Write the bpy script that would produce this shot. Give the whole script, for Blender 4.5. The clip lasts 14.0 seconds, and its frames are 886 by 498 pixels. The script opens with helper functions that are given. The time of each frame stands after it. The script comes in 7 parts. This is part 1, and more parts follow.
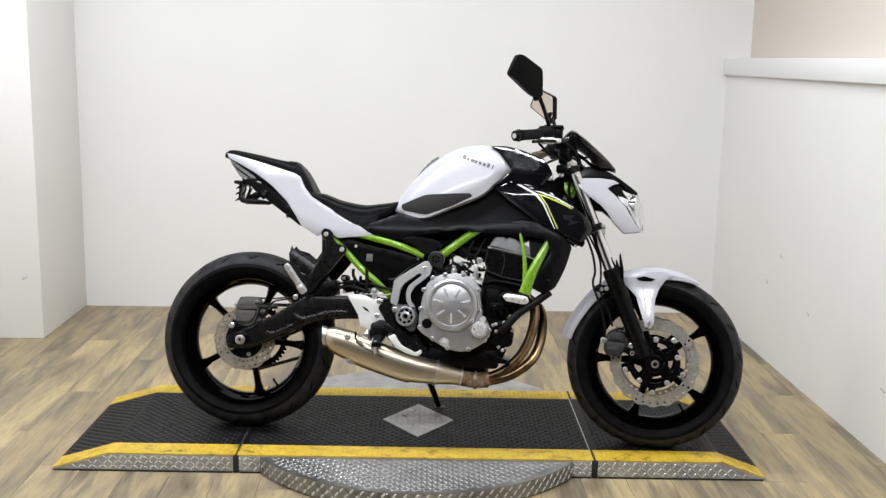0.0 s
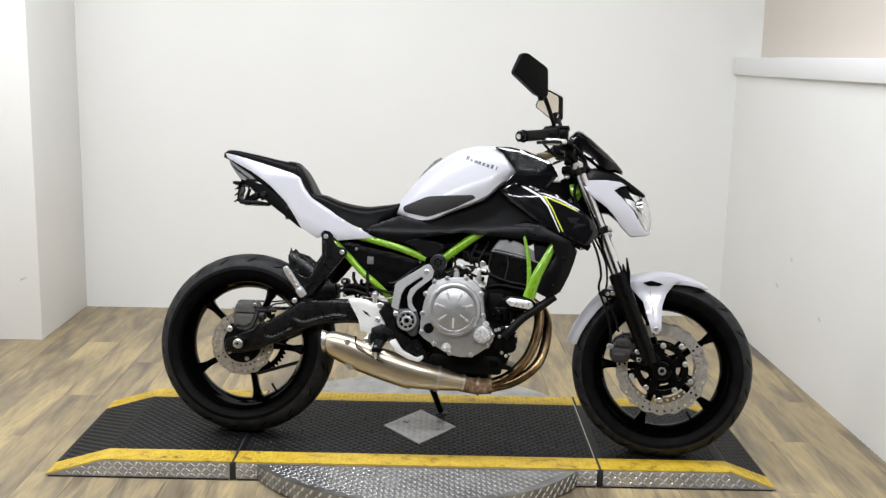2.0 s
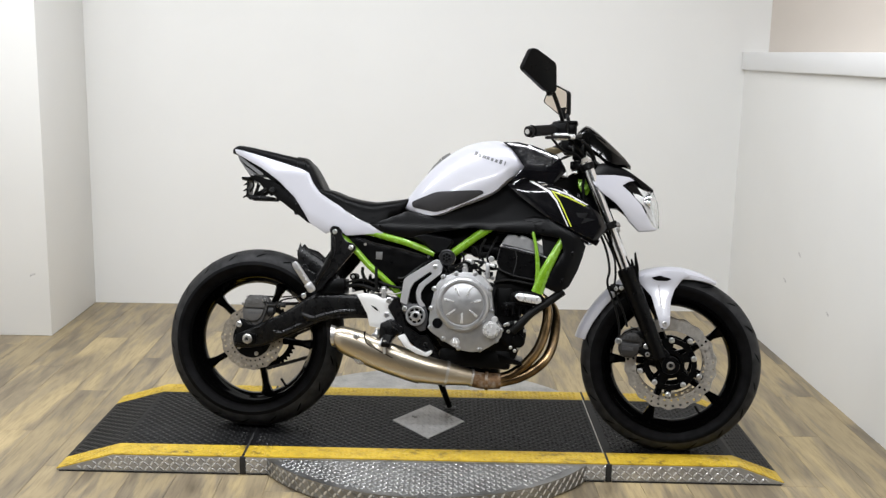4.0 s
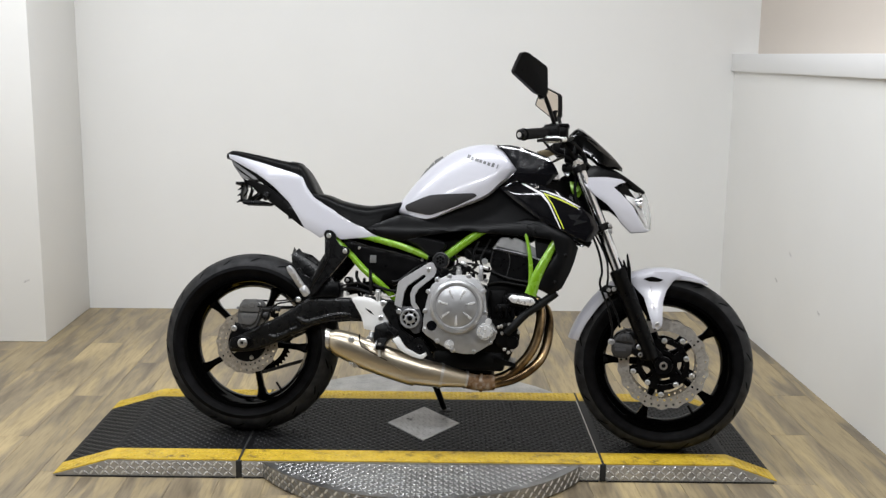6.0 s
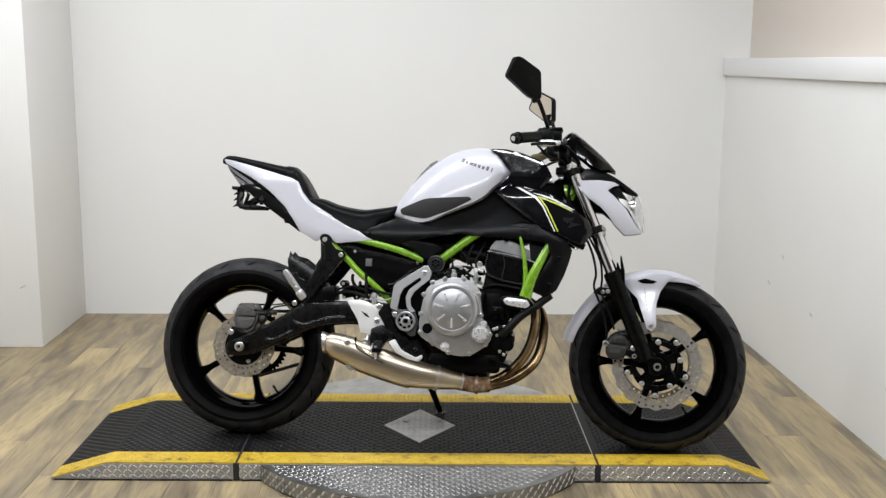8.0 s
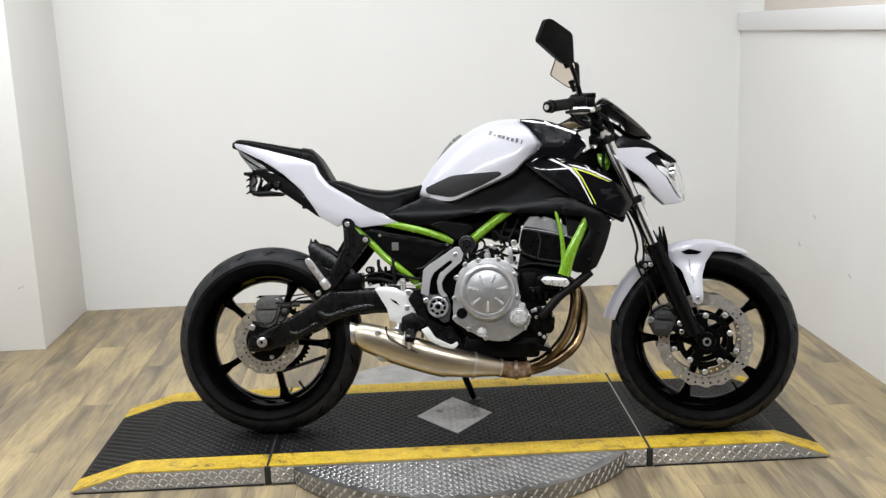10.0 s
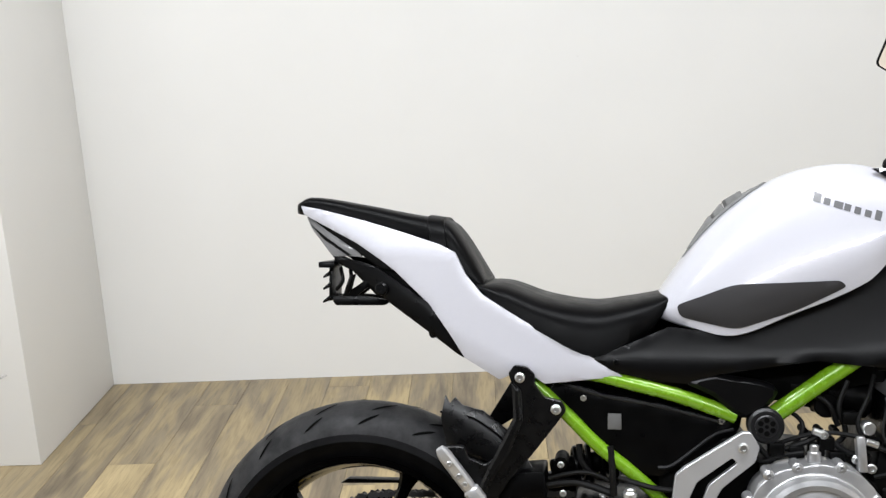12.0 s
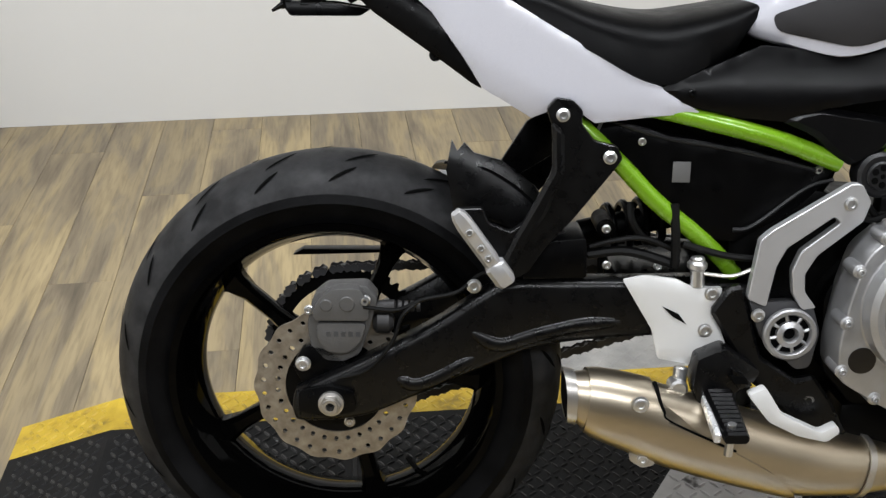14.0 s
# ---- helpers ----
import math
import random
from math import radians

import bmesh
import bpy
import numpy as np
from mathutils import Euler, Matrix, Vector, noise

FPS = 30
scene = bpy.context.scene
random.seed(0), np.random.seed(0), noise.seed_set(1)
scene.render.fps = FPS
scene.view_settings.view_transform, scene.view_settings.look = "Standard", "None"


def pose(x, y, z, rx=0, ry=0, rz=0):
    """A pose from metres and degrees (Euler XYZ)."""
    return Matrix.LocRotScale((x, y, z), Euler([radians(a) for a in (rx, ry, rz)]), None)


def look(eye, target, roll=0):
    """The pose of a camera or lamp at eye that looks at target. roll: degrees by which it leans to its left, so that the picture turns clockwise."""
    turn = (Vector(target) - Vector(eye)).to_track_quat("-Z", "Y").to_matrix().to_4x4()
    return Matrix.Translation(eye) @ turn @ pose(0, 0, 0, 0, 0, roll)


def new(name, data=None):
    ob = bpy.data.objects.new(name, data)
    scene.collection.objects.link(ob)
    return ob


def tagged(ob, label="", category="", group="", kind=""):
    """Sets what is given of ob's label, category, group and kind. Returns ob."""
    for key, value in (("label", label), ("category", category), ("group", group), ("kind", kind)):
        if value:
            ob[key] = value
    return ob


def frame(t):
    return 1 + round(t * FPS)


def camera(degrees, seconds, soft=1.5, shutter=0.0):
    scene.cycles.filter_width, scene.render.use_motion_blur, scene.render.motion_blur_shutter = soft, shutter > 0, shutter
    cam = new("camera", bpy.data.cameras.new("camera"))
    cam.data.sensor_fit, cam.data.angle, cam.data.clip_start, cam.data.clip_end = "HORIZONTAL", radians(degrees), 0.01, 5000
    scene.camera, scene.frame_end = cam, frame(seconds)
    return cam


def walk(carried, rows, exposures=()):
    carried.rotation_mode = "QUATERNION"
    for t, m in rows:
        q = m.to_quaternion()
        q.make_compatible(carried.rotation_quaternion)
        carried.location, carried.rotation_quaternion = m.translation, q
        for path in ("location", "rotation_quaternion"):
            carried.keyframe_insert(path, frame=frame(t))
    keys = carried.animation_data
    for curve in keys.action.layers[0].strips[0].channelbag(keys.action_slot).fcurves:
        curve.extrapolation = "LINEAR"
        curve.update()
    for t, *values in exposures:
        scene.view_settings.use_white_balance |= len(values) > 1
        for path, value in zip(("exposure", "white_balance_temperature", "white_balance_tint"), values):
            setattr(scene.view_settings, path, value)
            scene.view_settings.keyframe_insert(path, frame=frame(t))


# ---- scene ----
cam = camera(46.9, 14.0, soft=1.4)
PATH = [
    (0, (-0.138, -0.566, 1.382), (-0.069, 1.399, 1.012), 1.20),
    (0.5, (-0.131, -0.544, 1.380), (-0.070, 1.420, 1.013), 1.30),
    (1, (-0.131, -0.514, 1.380), (-0.072, 1.451, 1.010), 1.30),
    (1.5, (-0.126, -0.493, 1.382), (-0.063, 1.471, 1.008), 1.48),
    (2, (-0.116, -0.486, 1.381), (-0.063, 1.478, 1.009), 1.33),
    (2.5, (-0.122, -0.488, 1.376), (-0.066, 1.475, 0.997), 1.37),
    (3, (-0.126, -0.491, 1.377), (-0.077, 1.472, 0.995), 1.46),
    (5.5, (-0.126, -0.504, 1.380), (-0.083, 1.460, 1.006), 0.67),
    (6, (-0.129, -0.515, 1.383), (-0.073, 1.449, 1.009), 0.79),
    (6.5, (-0.127, -0.519, 1.378), (-0.069, 1.445, 1.003), 0.81),
    (7, (-0.130, -0.535, 1.382), (-0.072, 1.430, 1.013), 0.53),
    (7.5, (-0.131, -0.544, 1.380), (-0.068, 1.422, 1.017), 0.54),
    (9.8, (-0.236, -0.410, 1.376), (-0.121, 1.553, 1.013), -0.68),
    (10, (-0.282, -0.328, 1.373), (-0.182, 1.625, 0.954), -2.07),
    (10.2, (-0.301, -0.211, 1.388), (-0.196, 1.739, 0.948), -2.11),
    (10.5, (-0.280, 0.097, 1.378), (-0.343, 2.049, 0.945), -1.67),
    (10.7, (-0.296, 0.269, 1.382), (-0.431, 2.214, 0.937), -1.27),
    (11, (-0.359, 0.546, 1.360), (-0.434, 2.495, 0.919), -2.27),
    (11.2, (-0.407, 0.709, 1.391), (-0.406, 2.648, 0.902), -3.53),
    (11.5, (-0.443, 0.976, 1.385), (-0.393, 2.916, 0.905), -4.38),
    (11.7, (-0.482, 1.088, 1.399), (-0.456, 3.029, 0.917), -3.50),
    (12, (-0.467, 1.381, 1.390), (-0.554, 3.317, 0.894), -2.93),
    (12.5, (-0.567, 1.627, 1.389), (-0.535, 3.548, 0.836), -2.91),
    (13, (-0.695, 1.769, 1.357), (-0.493, 3.659, 0.736), -1.67),
    (13.5, (-0.701, 1.808, 1.290), (-0.516, 3.628, 0.481), -0.46),
    (14, (-0.698, 1.826, 1.219), (-0.495, 3.563, 0.249), 0.02),
]
EXPOSURES = [(0, -0.39), (3, -0.39), (5.5, -0.58), (6.5, -0.6), (7.5, -0.57), (10, -0.42), (12.5, -0.36), (13.2, -0.42), (14, -0.56)]
walk(cam, [(t, look(eye, target, roll)) for t, eye, target, roll in PATH], EXPOSURES)

# ---- light: a closed room lit by ceiling strip lights ----
world = bpy.data.worlds.new("World")
scene.world = world
world.use_nodes = True
world.node_tree.nodes["Background"].inputs[0].default_value = (1.0, 0.98, 0.95, 1)
world.node_tree.nodes["Background"].inputs[1].default_value = 0.02


def strip_lamp(name, x, y, z, sx, sy, watts, tilt, spread):
    data = bpy.data.lights.new(name, "AREA")
    data.shape, data.size, data.size_y, data.energy = "RECTANGLE", sx, sy, watts
    data.spread = radians(spread)
    data.color = (0.925, 0.955, 1.0)
    ob = new(name, data)
    ob.matrix_world = pose(x, y, z, tilt)
    return ob


CEIL = 3.05
LAMPS = tuple((x, y, watts, tilt, 180) for y, watts, tilt in ((0.4, 51, 14), (3.0, 45, 0)) for x in (-2.1, -0.8, 0.5))
for lx, ly, watts, tilt, spread in LAMPS:
    strip_lamp("strip_lamp", lx, ly, CEIL - 0.10, 1.2, 0.16, watts, tilt, spread)


# ---- materials ----
def mat(name, color, rough=0.5, metal=0.0, coat=0.0, coat_rough=0.03, spec=0.5):
    m = bpy.data.materials.new(name)
    m.use_nodes = True
    b = m.node_tree.nodes["Principled BSDF"]
    b.inputs["Base Color"].default_value = (*color, 1)
    b.inputs["Roughness"].default_value = rough
    b.inputs["Metallic"].default_value = metal
    b.inputs["Coat Weight"].default_value = coat
    b.inputs["Coat Roughness"].default_value = coat_rough
    b.inputs["Specular IOR Level"].default_value = spec
    return m


def nodes_of(m):
    t = m.node_tree
    return t, t.nodes, t.links, t.nodes["Principled BSDF"]


def noise_node(m, scale, detail=4, stretch=None, rough=0.55):
    t, n, l, b = nodes_of(m)
    co = n.new("ShaderNodeTexCoord")
    mp = n.new("ShaderNodeMapping")
    if stretch:
        mp.inputs["Scale"].default_value = stretch
    tx = n.new("ShaderNodeTexNoise")
    tx.inputs["Scale"].default_value = scale
    tx.inputs["Detail"].default_value = detail
    tx.inputs["Roughness"].default_value = rough
    l.new(co.outputs["Object"], mp.inputs[0])
    l.new(mp.outputs[0], tx.inputs["Vector"])
    return tx


def ramp(m, src, stops):
    t, n, l, b = nodes_of(m)
    r = n.new("ShaderNodeValToRGB")
    while len(r.color_ramp.elements) < len(stops):
        r.color_ramp.elements.new(0.5)
    for e, (p, c) in zip(r.color_ramp.elements, stops):
        e.position = p
        e.color = (*c, 1) if len(c) == 3 else c
    l.new(src, r.inputs[0])
    return r


def grey(v):
    return (v, v, v)


def rough_vary(m, scale, lo, hi, stretch=None):
    t, n, l, b = nodes_of(m)
    tx = noise_node(m, scale, 5, stretch)
    r = ramp(m, tx.outputs["Fac"], ((0.3, grey(lo)), (0.7, grey(hi))))
    l.new(r.outputs[0], b.inputs["Roughness"])
    return m


def bump(m, scale, strength, dist=0.001, detail=4, stretch=None):
    t, n, l, b = nodes_of(m)
    tx = noise_node(m, scale, detail, stretch)
    bp = n.new("ShaderNodeBump")
    bp.inputs["Strength"].default_value = strength
    bp.inputs["Distance"].default_value = dist
    l.new(tx.outputs["Fac"], bp.inputs["Height"])
    l.new(bp.outputs[0], b.inputs["Normal"])
    return m


def color_vary(m, scale, stops, stretch=None, detail=5):
    t, n, l, b = nodes_of(m)
    tx = noise_node(m, scale, detail, stretch)
    r = ramp(m, tx.outputs["Fac"], stops)
    l.new(r.outputs[0], b.inputs["Base Color"])
    return m


# walls: rolled latex paint with faint roller texture, scuffs and dust
def wall_paint(name, tone):
    m = mat(name, tone, 0.6, spec=0.3)
    t, n, l, b = nodes_of(m)
    big = noise_node(m, 1.3, 5)
    base = ramp(m, big.outputs["Fac"], ((0.25, tuple(c * 0.955 for c in tone)), (0.75, tone)))
    scuff = noise_node(m, 9.0, 6, (1, 1, 2.5), 0.7)
    mask = ramp(m, scuff.outputs["Fac"], ((0.735, grey(0)), (0.78, grey(0.28))))
    mix = n.new("ShaderNodeMixRGB")
    mix.inputs[2].default_value = (0.42, 0.40, 0.37, 1)
    l.new(mask.outputs[0], mix.inputs[0])
    l.new(base.outputs[0], mix.inputs[1])
    l.new(mix.outputs[0], b.inputs["Base Color"])
    return bump(m, 260, 0.12, 0.0006, 3)


M_WALL = wall_paint("white_wall_paint", (0.80, 0.795, 0.775))
M_BEIGE = wall_paint("beige_wall_paint", (0.66, 0.60, 0.54))
M_TRIM = wall_paint("white_trim_paint", (0.80, 0.80, 0.80))
M_SCUFF = color_vary(mat("grey_rubber_scuff", (0.4, 0.39, 0.38), 0.7), 180, ((0.42, (0.72, 0.71, 0.70)), (0.62, (0.36, 0.35, 0.34))))
M_CEIL = mat("unseen_dark_ceiling", (0.07, 0.07, 0.07), 0.85)
M_HOUSING = mat("white_lamp_housing", (0.7, 0.7, 0.7), 0.5)
M_SHADE = mat("unseen_dark_wall", (0.05, 0.05, 0.052), 0.8)
bump(M_SHADE, 150, 0.2, 0.001)
bump(M_CEIL, 120, 0.3, 0.002)


# vinyl planks: limed oak with long grain, darker cathedral streaks and per-plank tone
def plank_material():
    m = mat("oak_vinyl_plank", (0.4, 0.3, 0.2), 0.42, spec=0.4)
    t, n, l, b = nodes_of(m)
    info = n.new("ShaderNodeObjectInfo")
    geo = n.new("ShaderNodeNewGeometry")
    shift = n.new("ShaderNodeVectorMath")
    shift.operation = "MULTIPLY_ADD"
    comb = n.new("ShaderNodeCombineXYZ")
    for k in range(3):
        l.new(info.outputs["Random"], comb.inputs[k])
    shift.inputs[1].default_value = (37, 53, 11)
    l.new(comb.outputs[0], shift.inputs[0])
    l.new(geo.outputs["Position"], shift.inputs[2])

    def grain(scale, stretch, detail, dist=0.0):
        mp = n.new("ShaderNodeMapping")
        mp.inputs["Scale"].default_value = stretch
        l.new(shift.outputs[0], mp.inputs[0])
        tx = n.new("ShaderNodeTexNoise")
        tx.inputs["Scale"].default_value = scale
        tx.inputs["Detail"].default_value = detail
        tx.inputs["Distortion"].default_value = dist
        l.new(mp.outputs[0], tx.inputs["Vector"])
        return tx

    broad = grain(2.0, (6.0, 0.9, 1), 8, 0.9)
    fine = grain(14.0, (9.0, 0.7, 1), 6, 0.3)
    r1 = ramp(m, broad.outputs["Fac"], ((0.28, (0.160, 0.127, 0.084)), (0.39, (0.232, 0.186, 0.122)), (0.47, (0.295, 0.240, 0.156)), (0.55, (0.385, 0.304, 0.176)), (0.72, (0.470, 0.374, 0.218))))
    r2 = ramp(m, fine.outputs["Fac"], ((0.30, grey(0.74)), (0.55, grey(1.0))))
    r3 = ramp(m, info.outputs["Random"], ((0.0, (0.78, 0.78, 0.79)), (0.5, (0.95, 0.94, 0.92)), (1.0, (1.10, 1.08, 1.00))))
    a = n.new("ShaderNodeMixRGB")
    a.blend_type = "MULTIPLY"
    a.inputs[0].default_value = 1.0
    c = n.new("ShaderNodeMixRGB")
    c.blend_type = "MULTIPLY"
    c.inputs[0].default_value = 1.0
    l.new(r1.outputs[0], a.inputs[1])
    l.new(r2.outputs[0], a.inputs[2])
    l.new(a.outputs[0], c.inputs[1])
    l.new(r3.outputs[0], c.inputs[2])
    l.new(c.outputs[0], b.inputs["Base Color"])
    rr = ramp(m, broad.outputs["Fac"], ((0.3, grey(0.36)), (0.7, grey(0.52))))
    l.new(rr.outputs[0], b.inputs["Roughness"])
    bp = n.new("ShaderNodeBump")
    bp.inputs["Strength"].default_value = 0.25
    bp.inputs["Distance"].default_value = 0.0008
    l.new(fine.outputs["Fac"], bp.inputs["Height"])
    l.new(bp.outputs[0], b.inputs["Normal"])
    return m


M_PLANK = plank_material()
M_JOINT = mat("dark_floor_joint", (0.05, 0.04, 0.03), 0.8)

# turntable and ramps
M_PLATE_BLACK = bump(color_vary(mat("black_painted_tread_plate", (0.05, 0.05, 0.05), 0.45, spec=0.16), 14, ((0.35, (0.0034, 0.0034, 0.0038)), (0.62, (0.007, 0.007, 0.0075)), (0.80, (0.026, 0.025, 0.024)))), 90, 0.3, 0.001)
# the bar colours are lighter: light painted on bars of one direction
M_DECK_BAR = color_vary(rough_vary(mat("lit_scuffed_black_tread_bar", (0.02, 0.02, 0.02), 0.32, spec=0.42), 40, 0.24, 0.38), 30, ((0.35, (0.005, 0.005, 0.005)), (0.7, (0.020, 0.0195, 0.019))))
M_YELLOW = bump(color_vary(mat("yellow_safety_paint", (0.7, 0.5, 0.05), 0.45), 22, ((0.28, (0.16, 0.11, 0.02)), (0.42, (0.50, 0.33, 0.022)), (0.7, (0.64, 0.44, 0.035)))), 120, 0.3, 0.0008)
M_YELLOW_BAR = color_vary(rough_vary(mat("lit_yellow_painted_tread_bar", (0.7, 0.5, 0.05), 0.34), 40, 0.28, 0.42), 30, ((0.34, (0.36, 0.24, 0.02)), (0.5, (0.56, 0.38, 0.026)), (0.75, (0.70, 0.49, 0.045))))
M_TOP_BAR = rough_vary(mat("lit_grey_tread_bar", (0.46, 0.456, 0.45), 0.4, 0.8), 40, 0.28, 0.42)
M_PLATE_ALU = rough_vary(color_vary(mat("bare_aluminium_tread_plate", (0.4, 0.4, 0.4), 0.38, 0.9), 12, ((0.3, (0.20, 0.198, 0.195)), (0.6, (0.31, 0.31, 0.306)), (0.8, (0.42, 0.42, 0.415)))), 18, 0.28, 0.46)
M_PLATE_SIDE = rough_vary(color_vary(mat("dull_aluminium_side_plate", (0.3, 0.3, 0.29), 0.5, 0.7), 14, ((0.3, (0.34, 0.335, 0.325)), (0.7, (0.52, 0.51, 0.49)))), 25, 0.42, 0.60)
M_BAR = rough_vary(mat("lit_aluminium_tread_bar", (0.62, 0.61, 0.60), 0.3, 0.7), 40, 0.30, 0.48)
M_DIAMOND = bump(color_vary(mat("worn_grey_diamond_plate", (0.5, 0.5, 0.5), 0.5, 0.55), 16, ((0.30, (0.07, 0.065, 0.06)), (0.36, (0.44, 0.43, 0.425)), (0.75, (0.58, 0.57, 0.565)))), 60, 0.3, 0.001)
M_RUBBER_EDGE = mat("black_rubber_edging", (0.012, 0.012, 0.012), 0.7)

# motorcycle
def pearl():
    m = mat("pearl_white_paint", (0.68, 0.68, 0.72), 0.30, 0.0, 0.5, 0.05)
    t, n, l, b = nodes_of(m)
    tx = noise_node(m, 1800, 2)
    r = ramp(m, tx.outputs["Fac"], ((0.35, (0.44, 0.44, 0.485)), (0.65, (0.52, 0.52, 0.565))))
    l.new(r.outputs[0], b.inputs["Base Color"])
    return m


M_PEARL = pearl()
M_GLOSS = rough_vary(mat("gloss_black_paint", (0.004, 0.004, 0.005), 0.12, 0, 0.5, 0.02, 0.3), 40, 0.06, 0.16)
M_MATTE = bump(rough_vary(mat("matte_black_plastic", (0.0014, 0.0014, 0.0016), 0.32, spec=0.10), 60, 0.26, 0.40), 900, 0.2, 0.0003)
M_SIDE = bump(rough_vary(mat("satin_black_side_plastic", (0.0017, 0.0017, 0.002), 0.33, spec=0.15), 60, 0.29, 0.40), 900, 0.15, 0.0003)
M_BLACK = rough_vary(mat("satin_black_metal", (0.0014, 0.0014, 0.0016), 0.30, spec=0.13), 50, 0.24, 0.38)
M_DARK = rough_vary(mat("dark_engine_castings", (0.0012, 0.0012, 0.0012), 0.4, spec=0.08), 40, 0.32, 0.55)
M_SEAT = bump(rough_vary(mat("black_seat_vinyl", (0.0014, 0.0014, 0.0016), 0.38, spec=0.07), 30, 0.30, 0.44), 420, 0.35, 0.0006, 2)
M_TYRE = bump(rough_vary(color_vary(mat("tyre_rubber", (0.02, 0.02, 0.02), 0.6, spec=0.06), 24, ((0.35, (0.0018, 0.0018, 0.002)), (0.7, (0.005, 0.005, 0.0055)))), 30, 0.44, 0.64), 300, 0.35, 0.0006)
M_TREAD = bump(rough_vary(color_vary(mat("worn_tread_rubber", (0.03, 0.03, 0.03), 0.5, spec=0.18), 30, ((0.32, (0.008, 0.008, 0.0085)), (0.7, (0.028, 0.028, 0.029)))), 40, 0.46, 0.62), 260, 0.4, 0.0006)
# near-black that paints the shade inside grooves, slots and holes
M_GROOVE = mat("groove_shade_black", (0.002, 0.002, 0.002), 0.9, spec=0.05)
M_RIM = rough_vary(mat("gloss_black_rim", (0.001, 0.001, 0.001), 0.06, spec=0.07), 50, 0.03, 0.08)
M_GREEN = rough_vary(mat("lime_green_frame_paint", (0.165, 0.350, 0.012), 0.30, 0.1, 0.5, 0.06), 60, 0.2, 0.32)
M_CAST = bump(rough_vary(color_vary(mat("cast_aluminium_cover", (0.5, 0.5, 0.51), 0.36, 0.75), 30, ((0.3, (0.36, 0.36, 0.365)), (0.7, (0.45, 0.45, 0.455)))), 60, 0.28, 0.42), 700, 0.3, 0.0004)
M_CAST_DARK = bump(rough_vary(mat("grey_painted_casting", (0.07, 0.07, 0.074), 0.45, 0.5), 60, 0.38, 0.55), 500, 0.3, 0.0005)
M_SILVER = rough_vary(mat("silver_painted_bracket", (0.53, 0.53, 0.54), 0.32, 0.6), 50, 0.28, 0.42)
M_CAP = rough_vary(mat("bright_silver_cap", (0.80, 0.80, 0.80), 0.3, 0.6), 60, 0.22, 0.36)
M_GUARD = rough_vary(mat("pale_silver_heel_guard", (0.70, 0.70, 0.69), 0.38, 0.2), 60, 0.3, 0.48)
M_CHROME = rough_vary(mat("chromed_fork_tube", (0.72, 0.73, 0.75), 0.12, 1.0), 80, 0.06, 0.18)
M_STEEL = rough_vary(mat("machined_steel", (0.52, 0.50, 0.47), 0.32, 0.9), 80, 0.26, 0.42)
M_DISC = rough_vary(color_vary(mat("brake_disc_steel", (0.5, 0.48, 0.45), 0.35, 0.85), 90, ((0.35, (0.54, 0.51, 0.47)), (0.7, (0.69, 0.66, 0.62)))), 120, 0.28, 0.42)
M_DISC_DUSTY = rough_vary(color_vary(mat("dusty_brake_disc_steel", (0.4, 0.36, 0.3), 0.4, 0.8), 70, ((0.35, (0.27, 0.235, 0.19)), (0.7, (0.44, 0.40, 0.34)))), 120, 0.32, 0.48)
# lighter, shinier black that paints the edge highlights of ribs and fins
M_EDGE = rough_vary(mat("lighter_satin_black", (0.008, 0.008, 0.009), 0.34, spec=0.32), 60, 0.28, 0.44)
M_SATIN = bump(rough_vary(mat("satin_black_casting", (0.0022, 0.0022, 0.0024), 0.28, spec=0.28), 60, 0.23, 0.36), 700, 0.25, 0.0004)
M_BOLT = mat("zinc_bolt", (0.62, 0.62, 0.62), 0.28, 0.9)


def brushed(name, a, b_, rough=0.24):
    m = mat(name, a, rough, 1.0)
    t, n, l, b = nodes_of(m)
    tx = noise_node(m, 14, 3, (1.0, 2.0, 2.0))
    r = ramp(m, tx.outputs["Fac"], ((0.3, a), (0.7, b_)))
    l.new(r.outputs[0], b.inputs["Base Color"])
    return m


M_EXHAUST = brushed("brushed_stainless_silencer", (0.47, 0.41, 0.315), (0.53, 0.465, 0.365), 0.34)
M_HEADER = color_vary(brushed("heat_tinted_header", (0.4, 0.25, 0.12), (0.5, 0.3, 0.15), 0.3), 11, ((0.30, (0.05, 0.035, 0.022)), (0.45, (0.16, 0.105, 0.055)), (0.60, (0.38, 0.265, 0.14)), (0.8, (0.30, 0.245, 0.18))))
M_RUST = bump(color_vary(mat("rusty_collector", (0.3, 0.15, 0.06), 0.6, 0.5), 45, ((0.3, (0.06, 0.035, 0.022)), (0.5, (0.20, 0.115, 0.055)), (0.7, (0.34, 0.29, 0.24)))), 150, 0.4, 0.001)
M_TANK_PAD = bump(color_vary(mat("grey_tank_pad_rubber", (0.14, 0.14, 0.135), 0.6, spec=0.25), 60, ((0.35, (0.15, 0.15, 0.146)), (0.7, (0.21, 0.21, 0.205)))), 500, 0.3, 0.0004)
M_LABEL = mat("grey_sticker", (0.12, 0.12, 0.12), 0.5)
M_EMBLEM = mat("charcoal_decal", (0.0045, 0.0045, 0.005), 0.34, spec=0.14)
M_LETTER = mat("grey_decal", (0.10, 0.10, 0.105), 0.35)
M_FAINT = mat("pale_grey_decal", (0.33, 0.33, 0.34), 0.35)
M_STRIPE_Y = mat("yellow_green_decal", (0.55, 0.62, 0.04), 0.25, 0, 0.6)
M_STRIPE_W = mat("white_decal", (0.75, 0.75, 0.75), 0.25, 0, 0.6)
